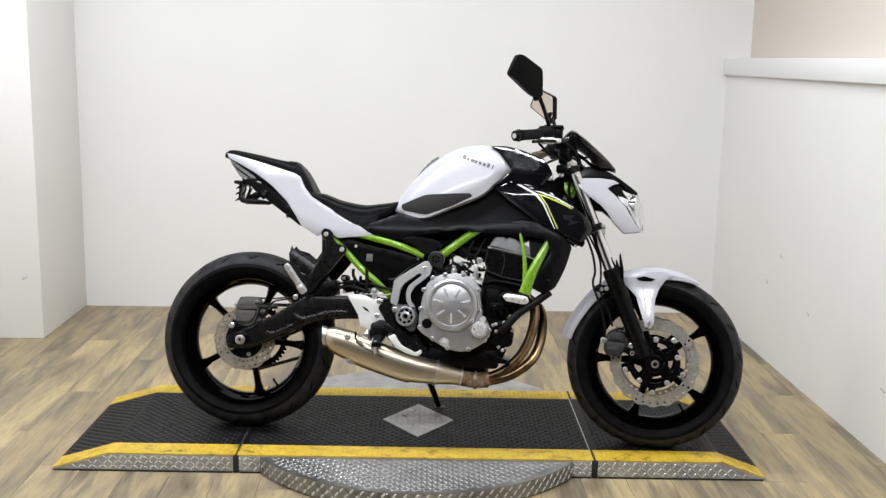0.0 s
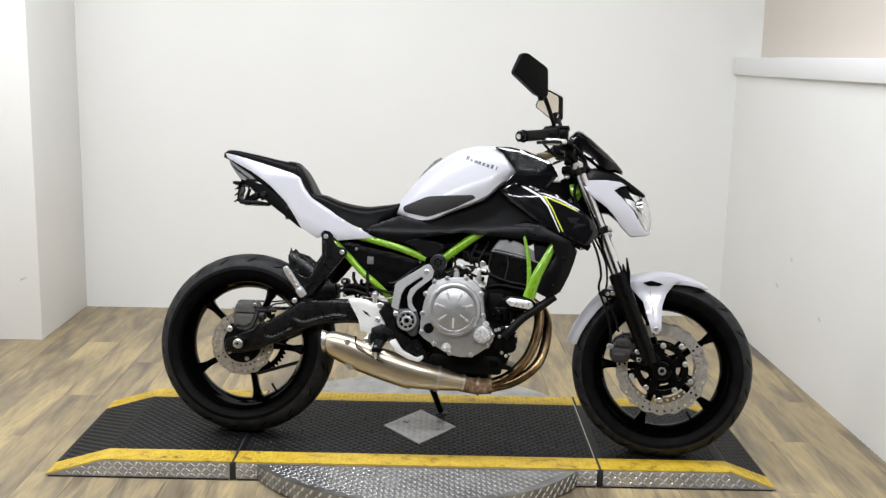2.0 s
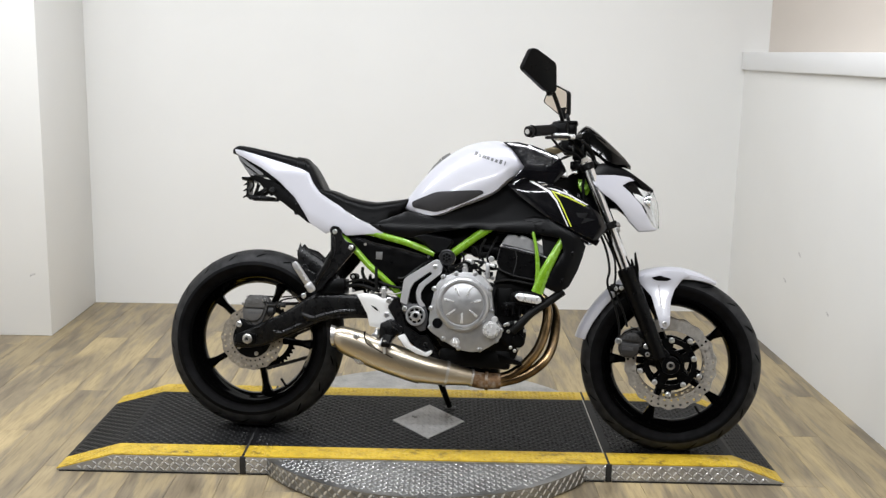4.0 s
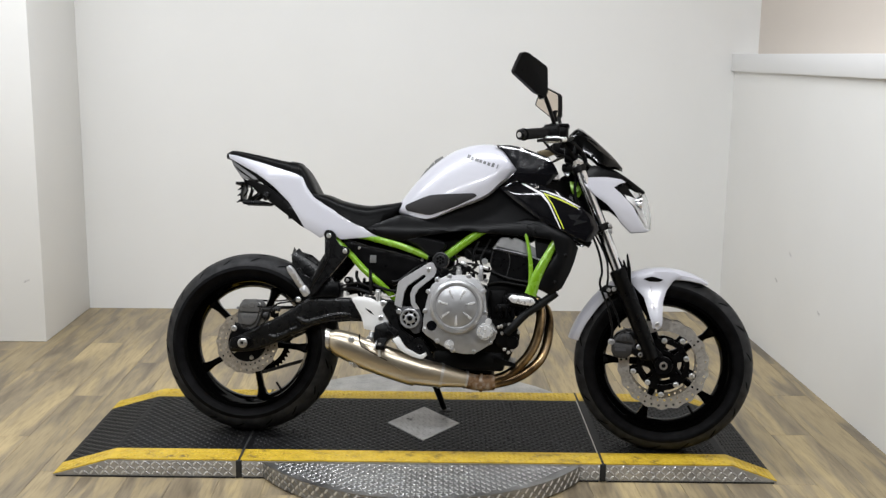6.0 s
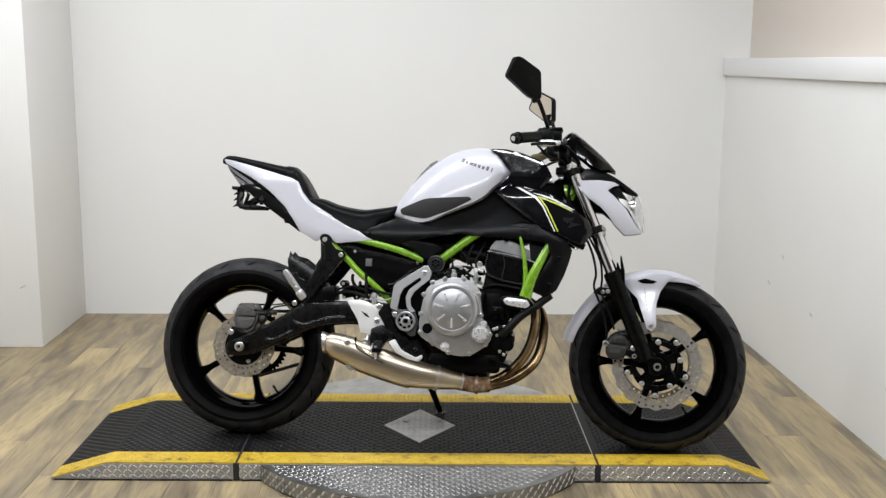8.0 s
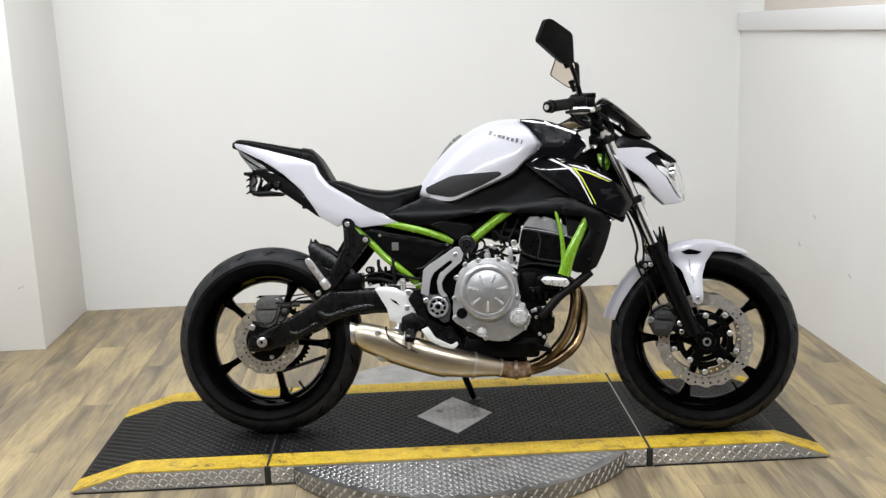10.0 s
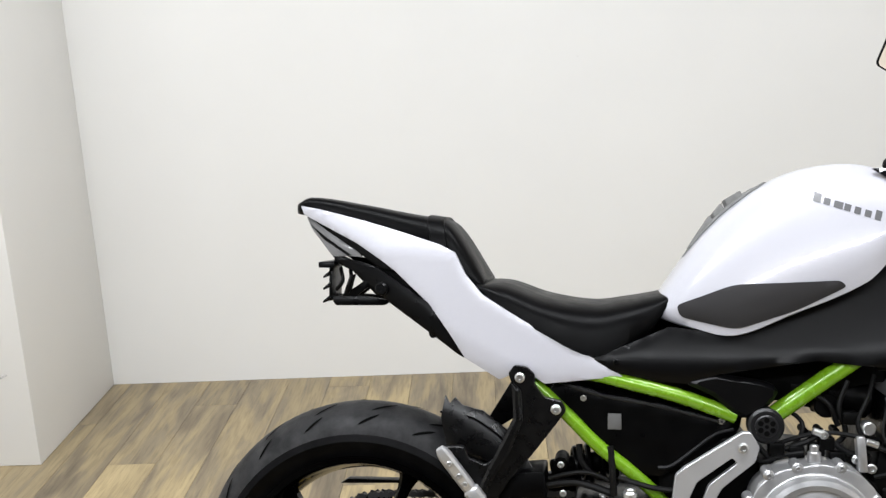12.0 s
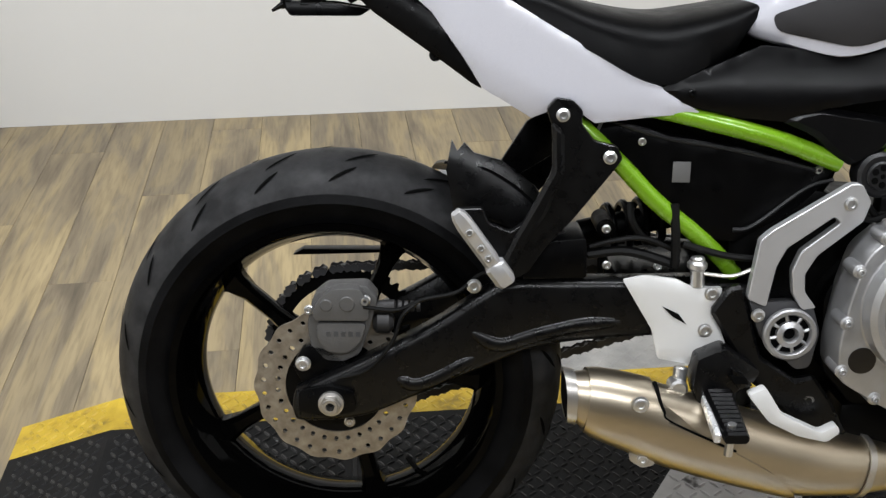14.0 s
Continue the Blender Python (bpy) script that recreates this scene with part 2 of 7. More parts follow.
M_LENS = mat("smoked_tail_lens", (0.17, 0.17, 0.175), 0.2, 0, 0.3)
M_HOSE = bump(mat("rubber_hose", (0.003, 0.003, 0.003), 0.5, spec=0.16), 500, 0.2, 0.0005)
M_GOLD = mat("bronze_lever", (0.20, 0.165, 0.10), 0.4, 0.6)
M_PAD = bump(mat("grip_pad_rubber", (0.026, 0.025, 0.026), 0.6, spec=0.18), 1500, 0.4, 0.0004)
# tan tint paints in the beige room that the glass reflects
M_MIRROR = mat("mirror_glass", (0.72, 0.64, 0.55), 0.02, 1.0)
M_CALIPER_DARK = bump(rough_vary(mat("dusty_black_caliper", (0.022, 0.021, 0.021), 0.5, 0.2), 60, 0.42, 0.62), 300, 0.4, 0.0008)
M_CALIPER = bump(rough_vary(mat("dusty_grey_caliper", (0.090, 0.088, 0.086), 0.55, 0.3), 60, 0.5, 0.7), 300, 0.4, 0.0008)


def clear_lens():
    m = mat("clear_headlight_lens", (0.97, 0.975, 0.98), 0.06, 0.0, 0.0, 0.03, 0.25)
    t, n, l, b = nodes_of(m)
    b.inputs["Transmission Weight"].default_value = 0.97
    b.inputs["IOR"].default_value = 1.16
    return m


M_CLEAR = clear_lens()
M_LENS_BRIGHT = rough_vary(mat("bright_lamp_reflector", (0.80, 0.81, 0.82), 0.35, 0.35, 0.3), 40, 0.25, 0.42)
M_SMOKE = mat("smoked_screen", (0.0015, 0.0015, 0.0015), 0.12, 0.0, 0.2, 0.03, 0.2)
M_LAMP = mat("lamp_diffuser", (0.9, 0.9, 0.88), 0.5)
_b = M_LAMP.node_tree.nodes["Principled BSDF"]
_b.inputs["Emission Color"].default_value = (1.0, 0.97, 0.92, 1)
_b.inputs["Emission Strength"].default_value = 4.0


# ---- mesh helpers ----
def part(name, bm, material, parent=None, label="", sharp=35, flat=False):
    bmesh.ops.recalc_face_normals(bm, faces=bm.faces)
    me = bpy.data.meshes.new(name)
    bm.to_mesh(me)
    bm.free()
    mats = material if isinstance(material, (list, tuple)) else [material]
    for m in mats:
        me.materials.append(m)
    if not flat:
        me.polygons.foreach_set("use_smooth", [True] * len(me.polygons))
        me.set_sharp_from_angle(angle=radians(sharp))
    ob = new(name, me)
    if parent:
        ob.parent = parent
    if label:
        tagged(ob, label)
    return ob


def each(name, bm, material, parent=None, label="", sharp=35):
    """Like part(), but every loose piece of bm becomes an object of its own. Returns the first."""
    bm.verts.index_update()
    todo, first = set(bm.verts), None
    groups = []
    while todo:
        seed = todo.pop()
        stack, grp = [seed], [seed]
        while stack:
            for e in stack.pop().link_edges:
                for w in e.verts:
                    if w in todo:
                        todo.discard(w)
                        stack.append(w)
                        grp.append(w)
        groups.append(grp)
    bm.verts.index_update()
    groups.sort(key=lambda g: min(v.index for v in g))
    for grp in groups:
        one = bmesh.new()
        new_v = {v: one.verts.new(v.co) for v in grp}
        for f in {f for v in grp for f in v.link_faces}:
            one.faces.new([new_v[v] for v in f.verts])
        ob = part(name, one, material, parent, label, sharp)
        first = first or ob
    bm.free()
    return first


def spline(pts, n):
    """n points along a smooth curve through pts."""
    p = [Vector(q) for q in pts]
    if len(p) == 2:
        return [p[0].lerp(p[1], i / (n - 1)) for i in range(n)]
    p = [2 * p[0] - p[1]] + p + [2 * p[-1] - p[-2]]
    segs = len(p) - 3
    out = []
    for i in range(n):
        u = i / (n - 1) * segs
        k = min(int(u), segs - 1)
        t = u - k
        a, b, c, d = p[k:k + 4]
        out.append(0.5 * ((2 * b) + (c - a) * t + (2 * a - 5 * b + 4 * c - d) * t * t + (3 * b - a - 3 * c + d) * t ** 3))
    return out


def along(xs, ys):
    """A smooth function through the points (xs, ys)."""
    def f(x):
        if x <= xs[0]:
            return ys[0]
        if x >= xs[-1]:
            return ys[-1]
        k = max(i for i in range(len(xs) - 1) if xs[i] <= x)
        h = xs[k + 1] - xs[k]
        t = (x - xs[k]) / h

        def slope(i):
            if i == 0:
                return (ys[1] - ys[0]) / (xs[1] - xs[0])
            if i == len(xs) - 1:
                return (ys[-1] - ys[-2]) / (xs[-1] - xs[-2])
            return (ys[i + 1] - ys[i - 1]) / (xs[i + 1] - xs[i - 1])
        m0, m1 = slope(k) * h, slope(k + 1) * h
        return (2 * t ** 3 - 3 * t * t + 1) * ys[k] + (t ** 3 - 2 * t * t + t) * m0 + (3 * t * t - 2 * t ** 3) * ys[k + 1] + (t ** 3 - t * t) * m1
    return f


def loft(bm, rings, cap=True, closed=True):
    vs = [[bm.verts.new(p) for p in r] for r in rings]
    n = len(vs[0])
    for a, b in zip(vs, vs[1:]):
        for i in range(n if closed else n - 1):
            j = (i + 1) % n
            bm.faces.new((a[i], a[j], b[j], b[i]))
    if cap and closed:
        bm.faces.new(vs[0][::-1])
        bm.faces.new(vs[-1])
    return vs


def tube(bm, pts, r, n=12, steps=None, flat=1.0, side=None):
    """A round (or flattened) tube along a smooth path; r is one radius or one for each end."""
    steps = steps or (2 if len(pts) == 2 else 6 * (len(pts) - 1) + 1)
    path = spline(pts, steps)
    r0, r1 = (r, r) if isinstance(r, (int, float)) else r
    rings, ref = [], Vector(side) if side else None
    for i, p in enumerate(path):
        d = (path[min(i + 1, steps - 1)] - path[max(i - 1, 0)]).normalized()
        if ref is None:
            ref = Vector((0, 1, 0)) if abs(d.y) < 0.9 else Vector((0, 0, 1))
        u = (ref - d * ref.dot(d)).normalized()
        v = d.cross(u)
        ref = u
        rr = r0 + (r1 - r0) * i / (steps - 1)
        rings.append([p + rr * (math.cos(a) * u * flat + math.sin(a) * v) for a in (2 * math.pi * k / n for k in range(n))])
    loft(bm, rings)


def lathe(bm, profile, centre, n=48, axis="y", arc=None, cap=True):
    """Revolves (radius, offset) pairs about an axis through centre; closed profile."""
    c = Vector(centre)
    rings = []
    a0, a1 = arc or (0, 2 * math.pi)
    count = n if not arc else n + 1
    for k in range(count):
        a = a0 + (a1 - a0) * k / n
        ring = []
        for r, o in profile:
            if axis == "y":
                ring.append(c + Vector((r * math.cos(a), o, r * math.sin(a))))
            elif axis == "z":
                ring.append(c + Vector((r * math.cos(a), r * math.sin(a), o)))
            else:
                ring.append(c + Vector((o, r * math.cos(a), r * math.sin(a))))
        rings.append(ring)
    if arc:
        loft(bm, rings, cap=cap)
    else:
        loft(bm, rings + [rings[0]], cap=False)
        bmesh.ops.remove_doubles(bm, verts=bm.verts, dist=1e-6)


def cyl(bm, a, b, r, n=16, r2=None, bevel=0.0):
    a, b = Vector(a), Vector(b)
    r2 = r if r2 is None else r2
    d = (b - a).normalized()
    ref = Vector((0, 0, 1)) if abs(d.z) < 0.9 else Vector((1, 0, 0))
    u = d.cross(ref).normalized()
    v = d.cross(u)
    ring = lambda p, rad: [p + rad * (math.cos(2 * math.pi * k / n) * u + math.sin(2 * math.pi * k / n) * v) for k in range(n)]
    if bevel:
        loft(bm, [ring(a, r - bevel), ring(a + d * bevel, r), ring(b - d * bevel, r2), ring(b, r2 - bevel)])
    else:
        loft(bm, [ring(a, r), ring(b, r2)])


def box(bm, lo, hi, bevel=0.0, seg=2, m=None):
    r = bmesh.ops.create_cube(bm, size=1)
    vs = r["verts"]
    lo, hi = Vector(lo), Vector(hi)
    for v in vs:
        v.co = Vector(((lo[i] + hi[i]) / 2 + v.co[i] * (hi[i] - lo[i]) for i in range(3)))
        if m:
            v.co = m @ v.co
    if bevel:
        es = list({e for v in vs for e in v.link_edges})
        bmesh.ops.bevel(bm, geom=es, offset=bevel, segments=seg, profile=0.5, affect="EDGES", clamp_overlap=True)


def plate(bm, poly, y0, y1, bevel=0.003, seg=2):
    """An upright plate: a polygon in (x, z), from y0 to y1, with rounded edges."""
    tmp = bmesh.new()
    a = [tmp.verts.new((x, y0, z)) for x, z in poly]
    f = tmp.faces.new(a)
    r = bmesh.ops.extrude_face_region(tmp, geom=[f])
    for v in r["geom"]:
        if isinstance(v, bmesh.types.BMVert):
            v.co.y = y1
    bmesh.ops.recalc_face_normals(tmp, faces=tmp.faces)
    if bevel:
        bmesh.ops.bevel(tmp, geom=list(tmp.edges), offset=bevel, segments=seg, profile=0.5, affect="EDGES", clamp_overlap=True)
    merge(bm, tmp)


def merge(bm, tmp, m=None):
    me = bpy.data.meshes.new("tmp")
    if m:
        bmesh.ops.transform(tmp, matrix=m, verts=tmp.verts)
    tmp.to_mesh(me)
    tmp.free()
    bm.from_mesh(me)
    bpy.data.meshes.remove(me)


def rounded(poly, r, n=4):
    """The polygon with its corners rounded."""
    out = []
    k = len(poly)
    for i in range(k):
        p, q, s = Vector(poly[i - 1]), Vector(poly[i]), Vector(poly[(i + 1) % k])
        a, b = (p - q), (s - q)
        d = min(r, a.length * 0.45, b.length * 0.45)
        a, b = q + a.normalized() * d, q + b.normalized() * d
        for j in range(n + 1):
            t = j / n
            out.append(tuple((1 - t) ** 2 * a + 2 * t * (1 - t) * q + t * t * b))
    return out


def edge_distance(poly, x, z):
    best = 9.0
    p = Vector((x, z))
    for i in range(len(poly)):
        a, b = Vector(poly[i - 1]), Vector(poly[i])
        ab = b - a
        t = max(0, min(1, (p - a).dot(ab) / max(ab.length_squared, 1e-12)))
        best = min(best, (p - a - ab * t).length)
    return best


def skin(bm, poly, half, side=-1, thick=0.004, step=0.015, edge=0.003, drop=0.0025, corner=0.004):
    """A body panel: a polygon in (x, z) laid on the surface y = side * half(x, z), with rolled edges and thickness."""
    poly = rounded(poly, corner, 3) if corner else list(poly)
    tmp = bmesh.new()
    f = tmp.faces.new([tmp.verts.new((x, 0, z)) for x, z in poly])
    bmesh.ops.inset_region(tmp, faces=[f], thickness=edge, use_even_offset=True)
    for axis in (0, 2):
        lo, hi = min(v.co[axis] for v in tmp.verts), max(v.co[axis] for v in tmp.verts)
        for k in range(1, int((hi - lo) / step) + 1):
            no = [0, 0, 0]
            no[axis] = 1
            co = [0, 0, 0]
            co[axis] = lo + k * step
            bmesh.ops.bisect_plane(tmp, geom=list(tmp.verts) + list(tmp.edges) + list(tmp.faces), plane_co=co, plane_no=no, dist=1e-5)
    for v in tmp.verts:
        d = min(edge_distance(poly, v.co.x, v.co.z) / edge, 1.0)
        roll = drop * (1 - math.sqrt(max(0.0, 1 - (1 - d) ** 2)))
        v.co.y = side * (half(v.co.x, v.co.z) - roll)
    r = bmesh.ops.extrude_face_region(tmp, geom=list(tmp.faces))
    for v in r["geom"]:
        if isinstance(v, bmesh.types.BMVert):
            v.co.y -= side * thick
    merge(bm, tmp)


def both(fn):
    """Runs fn(bm, side) for both sides of the machine into one mesh."""
    bm = bmesh.new()
    fn(bm, -1)
    fn(bm, 1)
    return bm


def bolt(bm, x, y, z, r=0.007, side=-1, h=0.006):
    """A hex-socket bolt head on a side face, with a recessed socket."""
    n = 12
    ring = lambda rad, o: [(x + rad * math.cos(2 * math.pi * k / n), y + side * o, z + rad * math.sin(2 * math.pi * k / n)) for k in range(n)]
    loft(bm, [ring(r * 1.28, 0), ring(r * 1.28, h * 0.2), ring(r, h * 0.3), ring(r, h * 0.85), ring(r * 0.85, h), ring(r * 0.5, h), ring(r * 0.45, h * 0.45)])


# ---- the room ----
XL, XR, YB, YF = -3.4, 1.562, 4.946, -3.2


def block(name, lo, hi, material, label, category="wall", bevel=0.0):
    bm = bmesh.new()
    box(bm, lo, hi, bevel)
    return tagged(part(name, bm, material), label, category, kind="structure")


block("wall_north", (XL - 0.2, YB, 0), (3.2, YB + 0.15, CEIL), M_WALL, "plain white painted wall behind the motorcycle")
block("wall_column", (XL, 4.275, 0), (-1.893, YB, CEIL), M_WALL, "white painted square corner column with faint scuffs", "column", 0.004)
block("wall_west", (XL - 0.2, YF, 0), (XL, YB, CEIL), M_WALL, "plain white painted side wall")
# unseen south wall, added dark so the black parts reflect little light
block("wall_south", (XL - 0.2, YF - 0.15, 0), (3.2, YF, CEIL), M_SHADE, "unseen dark wall, added to keep reflections on the motorcycle dark")
block("wall_east", (XR, YF, 0), (XR + 0.12, YB, 1.408), M_WALL, "low white painted wall with a ledge on top")
block("wall_east_upper", (XR + 0.12, YF, 0), (XR + 0.3, YB, CEIL), M_BEIGE, "beige painted wall set back above the low wall")
block("trim", (XR - 0.022, YF, 1.318), (XR, YB - 0.012, 1.408), M_TRIM, "white painted cap board along the low wall", "trim", 0.003)
# the ceiling is out of view; its dark colour is chosen to cut bounce
block("ceiling", (XL - 0.2, YF - 0.15, CEIL), (3.2, YB + 0.15, CEIL + 0.1), M_CEIL, "unseen ceiling, made dark to hold back bounced light", "ceiling")
block("ground", (XL - 0.2, YF - 0.15, -0.12), (3.2, YB + 0.15, -0.004), M_JOINT, "dark subfloor under the wooden planks", "floor")

# rubber scuffs on the paint
for x, y, z, ax in ((XR - 0.0006, 4.103, 0.369, 0), (XR - 0.0006, 3.587, 0.341, 0), (XR - 0.0006, 2.867, 0.244, 0), (XR - 0.0006, 3.95, 0.52, 0), (-1.912 - 0.35, 4.275 - 0.0006, 0.232, 1), (-1.97, 4.275 - 0.0006, 0.30, 1)):
    rng = random.Random(int(1000 * (y + z)))
    bm = bmesh.new()
    ring = []
    for k in range(14):
        a = 2 * math.pi * k / 14
        r = rng.uniform(0.5, 1.0)
        u, v = 0.022 * r * math.cos(a), 0.009 * r * math.sin(a) + 0.006 * math.cos(a)
        ring.append(bm.verts.new((x, y + u, z + v) if ax == 0 else (x + u, y, z + v)))
    bm.faces.new(ring)
    tagged(part("wall_scuff", bm, M_SCUFF, flat=True), "small grey rubber scuff on the white wall", "wall mark", kind="structure")

for lx, ly, _w, _t, _s in LAMPS:
    thing = tagged(new("ceiling_light"), "white ceiling strip light with a glowing tube", "ceiling light", "ceiling strip lights")
    thing.location = (lx, ly, CEIL)
    bm = bmesh.new()
    box(bm, (-0.63, -0.1, -0.05), (0.63, 0.1, 0), 0.006)
    part("housing", bm, M_HOUSING, thing)
    bm = bmesh.new()
    tube(bm, [(-0.6, 0, -0.068), (0.6, 0, -0.068)], 0.017, 12)
    part("diffuser", bm, M_LAMP, thing, "glowing white tube")

# ---- turntable and ramp pieces under the motorcycle ----
PLAT = pose(-0.09, 3.022, 0, 0, 0, -1.2)
H, FRONT, BACK = 0.062, -0.357, 0.358
STRIPE = 0.092


def lozenges(bm, pts, frame_of, size=(0.0125, 0.0034, 0.0016)):
    """Raised tread bars at pts: (u, v, turn); frame_of(u, v) gives origin, u axis, v axis and normal."""
    a, b, h = size
    for u, v, turn in pts:
        o, ux, vx, nn = frame_of(u, v)
        c, s = math.cos(turn), math.sin(turn)
        d, e = ux * c + vx * s, vx * c - ux * s
        base = [bm.verts.new(o + d * p * a + e * q * b) for p, q in ((-1, 0), (-0.5, 1), (0.5, 1), (1, 0), (0.5, -1), (-0.5, -1))]
        t1 = bm.verts.new(o - d * a * 0.55 + nn * h)
        t2 = bm.verts.new(o + d * a * 0.55 + nn * h)
        for f in ((0, 1, t1), (1, 2, t2, t1), (2, 3, t2), (3, 4, t2), (4, 5, t1, t2), (5, 0, t1)):
            bm.faces.new([base[k] if isinstance(k, int) else k for k in f])


def pattern(u0, u1, v0, v1, pitch, keep=lambda u, v: True, turn=34):
    out = []
    for i in range(int((u1 - u0) / pitch)):
        for j in range(int((v1 - v0) / pitch)):
            u, v = u0 + (i + 0.5) * pitch, v0 + (j + 0.5) * pitch
            if keep(u, v):
                out.append((u, v, radians(turn if (i + j) % 2 else turn - 90)))
    return out


def tread(pts, frame_of, size, lit_mat, dull, parent, lit_sign):
    """Bars of one direction have light painted in, those across them stay dull."""
    for ahead, material in ((True, lit_mat), (False, dull)):
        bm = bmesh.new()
        lozenges(bm, [p for p in pts if (p[2] * lit_sign > 0) == ahead], frame_of, size)
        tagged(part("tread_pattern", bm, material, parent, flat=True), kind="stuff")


def ramp_piece(name, x0, x1, tip0, tip1, label):
    """One piece of the drive-over ramp; tip0/tip1: length of the slope at either end."""
    thing = tagged(new(name), label, "ramp", "ramp pieces")
    thing.matrix_world = PLAT

    def top(x):
        z = H
        if tip0 and x < x0 + tip0:
            z = 0.008 + (H - 0.008) * (x - x0) / tip0
        if tip1 and x > x1 - tip1:
            z = 0.008 + (H - 0.008) * (x1 - x) / tip1
        return z

    xs = [x0] + ([x0 + tip0] if tip0 else []) + ([x1 - tip1] if tip1 else []) + [x1]

    def sheet(bm, y0, y1, lift, skirt):
        up = [[bm.verts.new((x, y, top(x) + lift)) for x in xs] for y in (y0, y1)]
        dn = [[bm.verts.new((x, y, max(top(x) + lift - skirt, 0.003))) for x in xs] for y in (y0, y1)]
        for i in range(len(xs) - 1):
            bm.faces.new((up[0][i], up[0][i + 1], up[1][i + 1], up[1][i]))
            bm.faces.new((dn[1][i], dn[1][i + 1], dn[0][i + 1], dn[0][i]))
            bm.faces.new((dn[0][i], dn[0][i + 1], up[0][i + 1], up[0][i]))
            bm.faces.new((up[1][i], up[1][i + 1], dn[1][i + 1], dn[1][i]))
        for i in (0, -1):
            bm.faces.new((dn[0][i], up[0][i], up[1][i], dn[1][i]))

    def on_top(u, v):
        k = 1e-3
        s = (top(min(u + k, x1)) - top(max(u - k, x0))) / (2 * k)
        d = Vector((1, 0, s)).normalized()
        return Vector((u, v, top(u) + 0.0002)), d, Vector((0, 1, 0)), Vector((-d.z, 0, d.x))

    def clear(u, v):
        return min(abs(u - x) for x in xs) > 0.014

    # deck with its raised bars
    bm = bmesh.new()
    sheet(bm, FRONT + STRIPE, BACK - STRIPE, 0, 0.055)
    deck = part("deck", bm, M_PLATE_BLACK, thing, "black painted steel tread plate", flat=True)
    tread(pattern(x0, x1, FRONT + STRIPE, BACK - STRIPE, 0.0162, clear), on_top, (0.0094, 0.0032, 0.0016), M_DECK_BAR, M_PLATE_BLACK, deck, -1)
    for y0, y1 in ((FRONT, FRONT + STRIPE), (BACK - STRIPE, BACK)):
        bm = bmesh.new()
        sheet(bm, y0 + (0.0004 if y0 == FRONT else 0.0), y1, 0.0004, 0.004)
        stripe = part("edge_stripe", bm, M_YELLOW, thing, "yellow painted edge stripe", flat=True)
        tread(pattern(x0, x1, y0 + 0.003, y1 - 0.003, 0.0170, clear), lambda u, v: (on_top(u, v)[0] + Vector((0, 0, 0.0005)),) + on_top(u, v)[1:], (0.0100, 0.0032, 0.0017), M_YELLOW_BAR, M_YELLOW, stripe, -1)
    # bare side plates, front and back
    for y, ny in ((FRONT, -1), (BACK, 1)):
        bm = bmesh.new()
        a = [bm.verts.new((x, y + ny * 0.003, max(top(x) - 0.0045, 0.0055))) for x in xs]
        b = [bm.verts.new((x, y + ny * 0.003, 0.0045)) for x in xs]
        c = [bm.verts.new((x, y - ny * 0.004, max(top(x) - 0.0045, 0.0055))) for x in xs]
        d = [bm.verts.new((x, y - ny * 0.004, 0.0045)) for x in xs]
        for i in range(len(xs) - 1):
            bm.faces.new((a[i], a[i + 1], b[i + 1], b[i]))
            bm.faces.new((c[i], c[i + 1], a[i + 1], a[i]))
            bm.faces.new((d[i], d[i + 1], c[i + 1], c[i]))
        skirt = part("side_plate", bm, M_PLATE_SIDE, thing, "bare aluminium tread plate edge", flat=True)
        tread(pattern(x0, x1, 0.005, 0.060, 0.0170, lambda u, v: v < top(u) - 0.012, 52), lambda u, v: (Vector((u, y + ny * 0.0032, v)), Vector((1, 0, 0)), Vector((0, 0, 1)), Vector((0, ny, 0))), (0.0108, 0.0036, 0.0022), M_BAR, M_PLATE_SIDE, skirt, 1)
        bm = bmesh.new()
        box(bm, (x0 + 0.01, min(y, y + ny * 0.006), 0), (x1 - 0.01, max(y, y + ny * 0.006), 0.0042))
        part("rubber_foot", bm, M_RUBBER_EDGE, thing)
    return thing


ramp_piece("ramp", -1.218, -0.608, 0.185, 0, "black ramp with yellow edges, sloping down to the floor")
middle = ramp_piece("platform", -0.600, 0.594, 0, 0, "black motorcycle platform with yellow edges on a turntable")
ramp_piece("ramp", 0.602, 1.178, 0, 0.150, "short black ramp with yellow edges, sloping down to the floor")

# bare plate in the deck's centre
bm = bmesh.new()
dia = [(-0.129, 0), (0, -0.17), (0.129, 0), (0, 0.17)]
a = [bm.verts.new((x, y, H + 0.0036)) for x, y in dia]
b = [bm.verts.new((x * 1.01, y * 1.01, H + 0.0004)) for x, y in dia]
bm.faces.new(a)
for i in range(4):
    bm.faces.new((b[i], b[(i + 1) % 4], a[(i + 1) % 4], a[i]))
centre_plate = part("centre_plate", bm, M_DIAMOND, middle, "grey diamond-shaped cover plate with wear marks", flat=True)
bm = bmesh.new()
lozenges(bm, pattern(-0.13, 0.13, -0.17, 0.17, 0.0205, lambda u, v: abs(u) / 0.129 + abs(v) / 0.17 < 0.90), lambda u, v: (Vector((u, v, H + 0.0037)), Vector((1, 0, 0)), Vector((0, 1, 0)), Vector((0, 0, 1))), (0.0115, 0.0034, 0.0018))
tagged(part("tread_pattern", bm, M_DIAMOND, centre_plate, flat=True), kind="stuff")
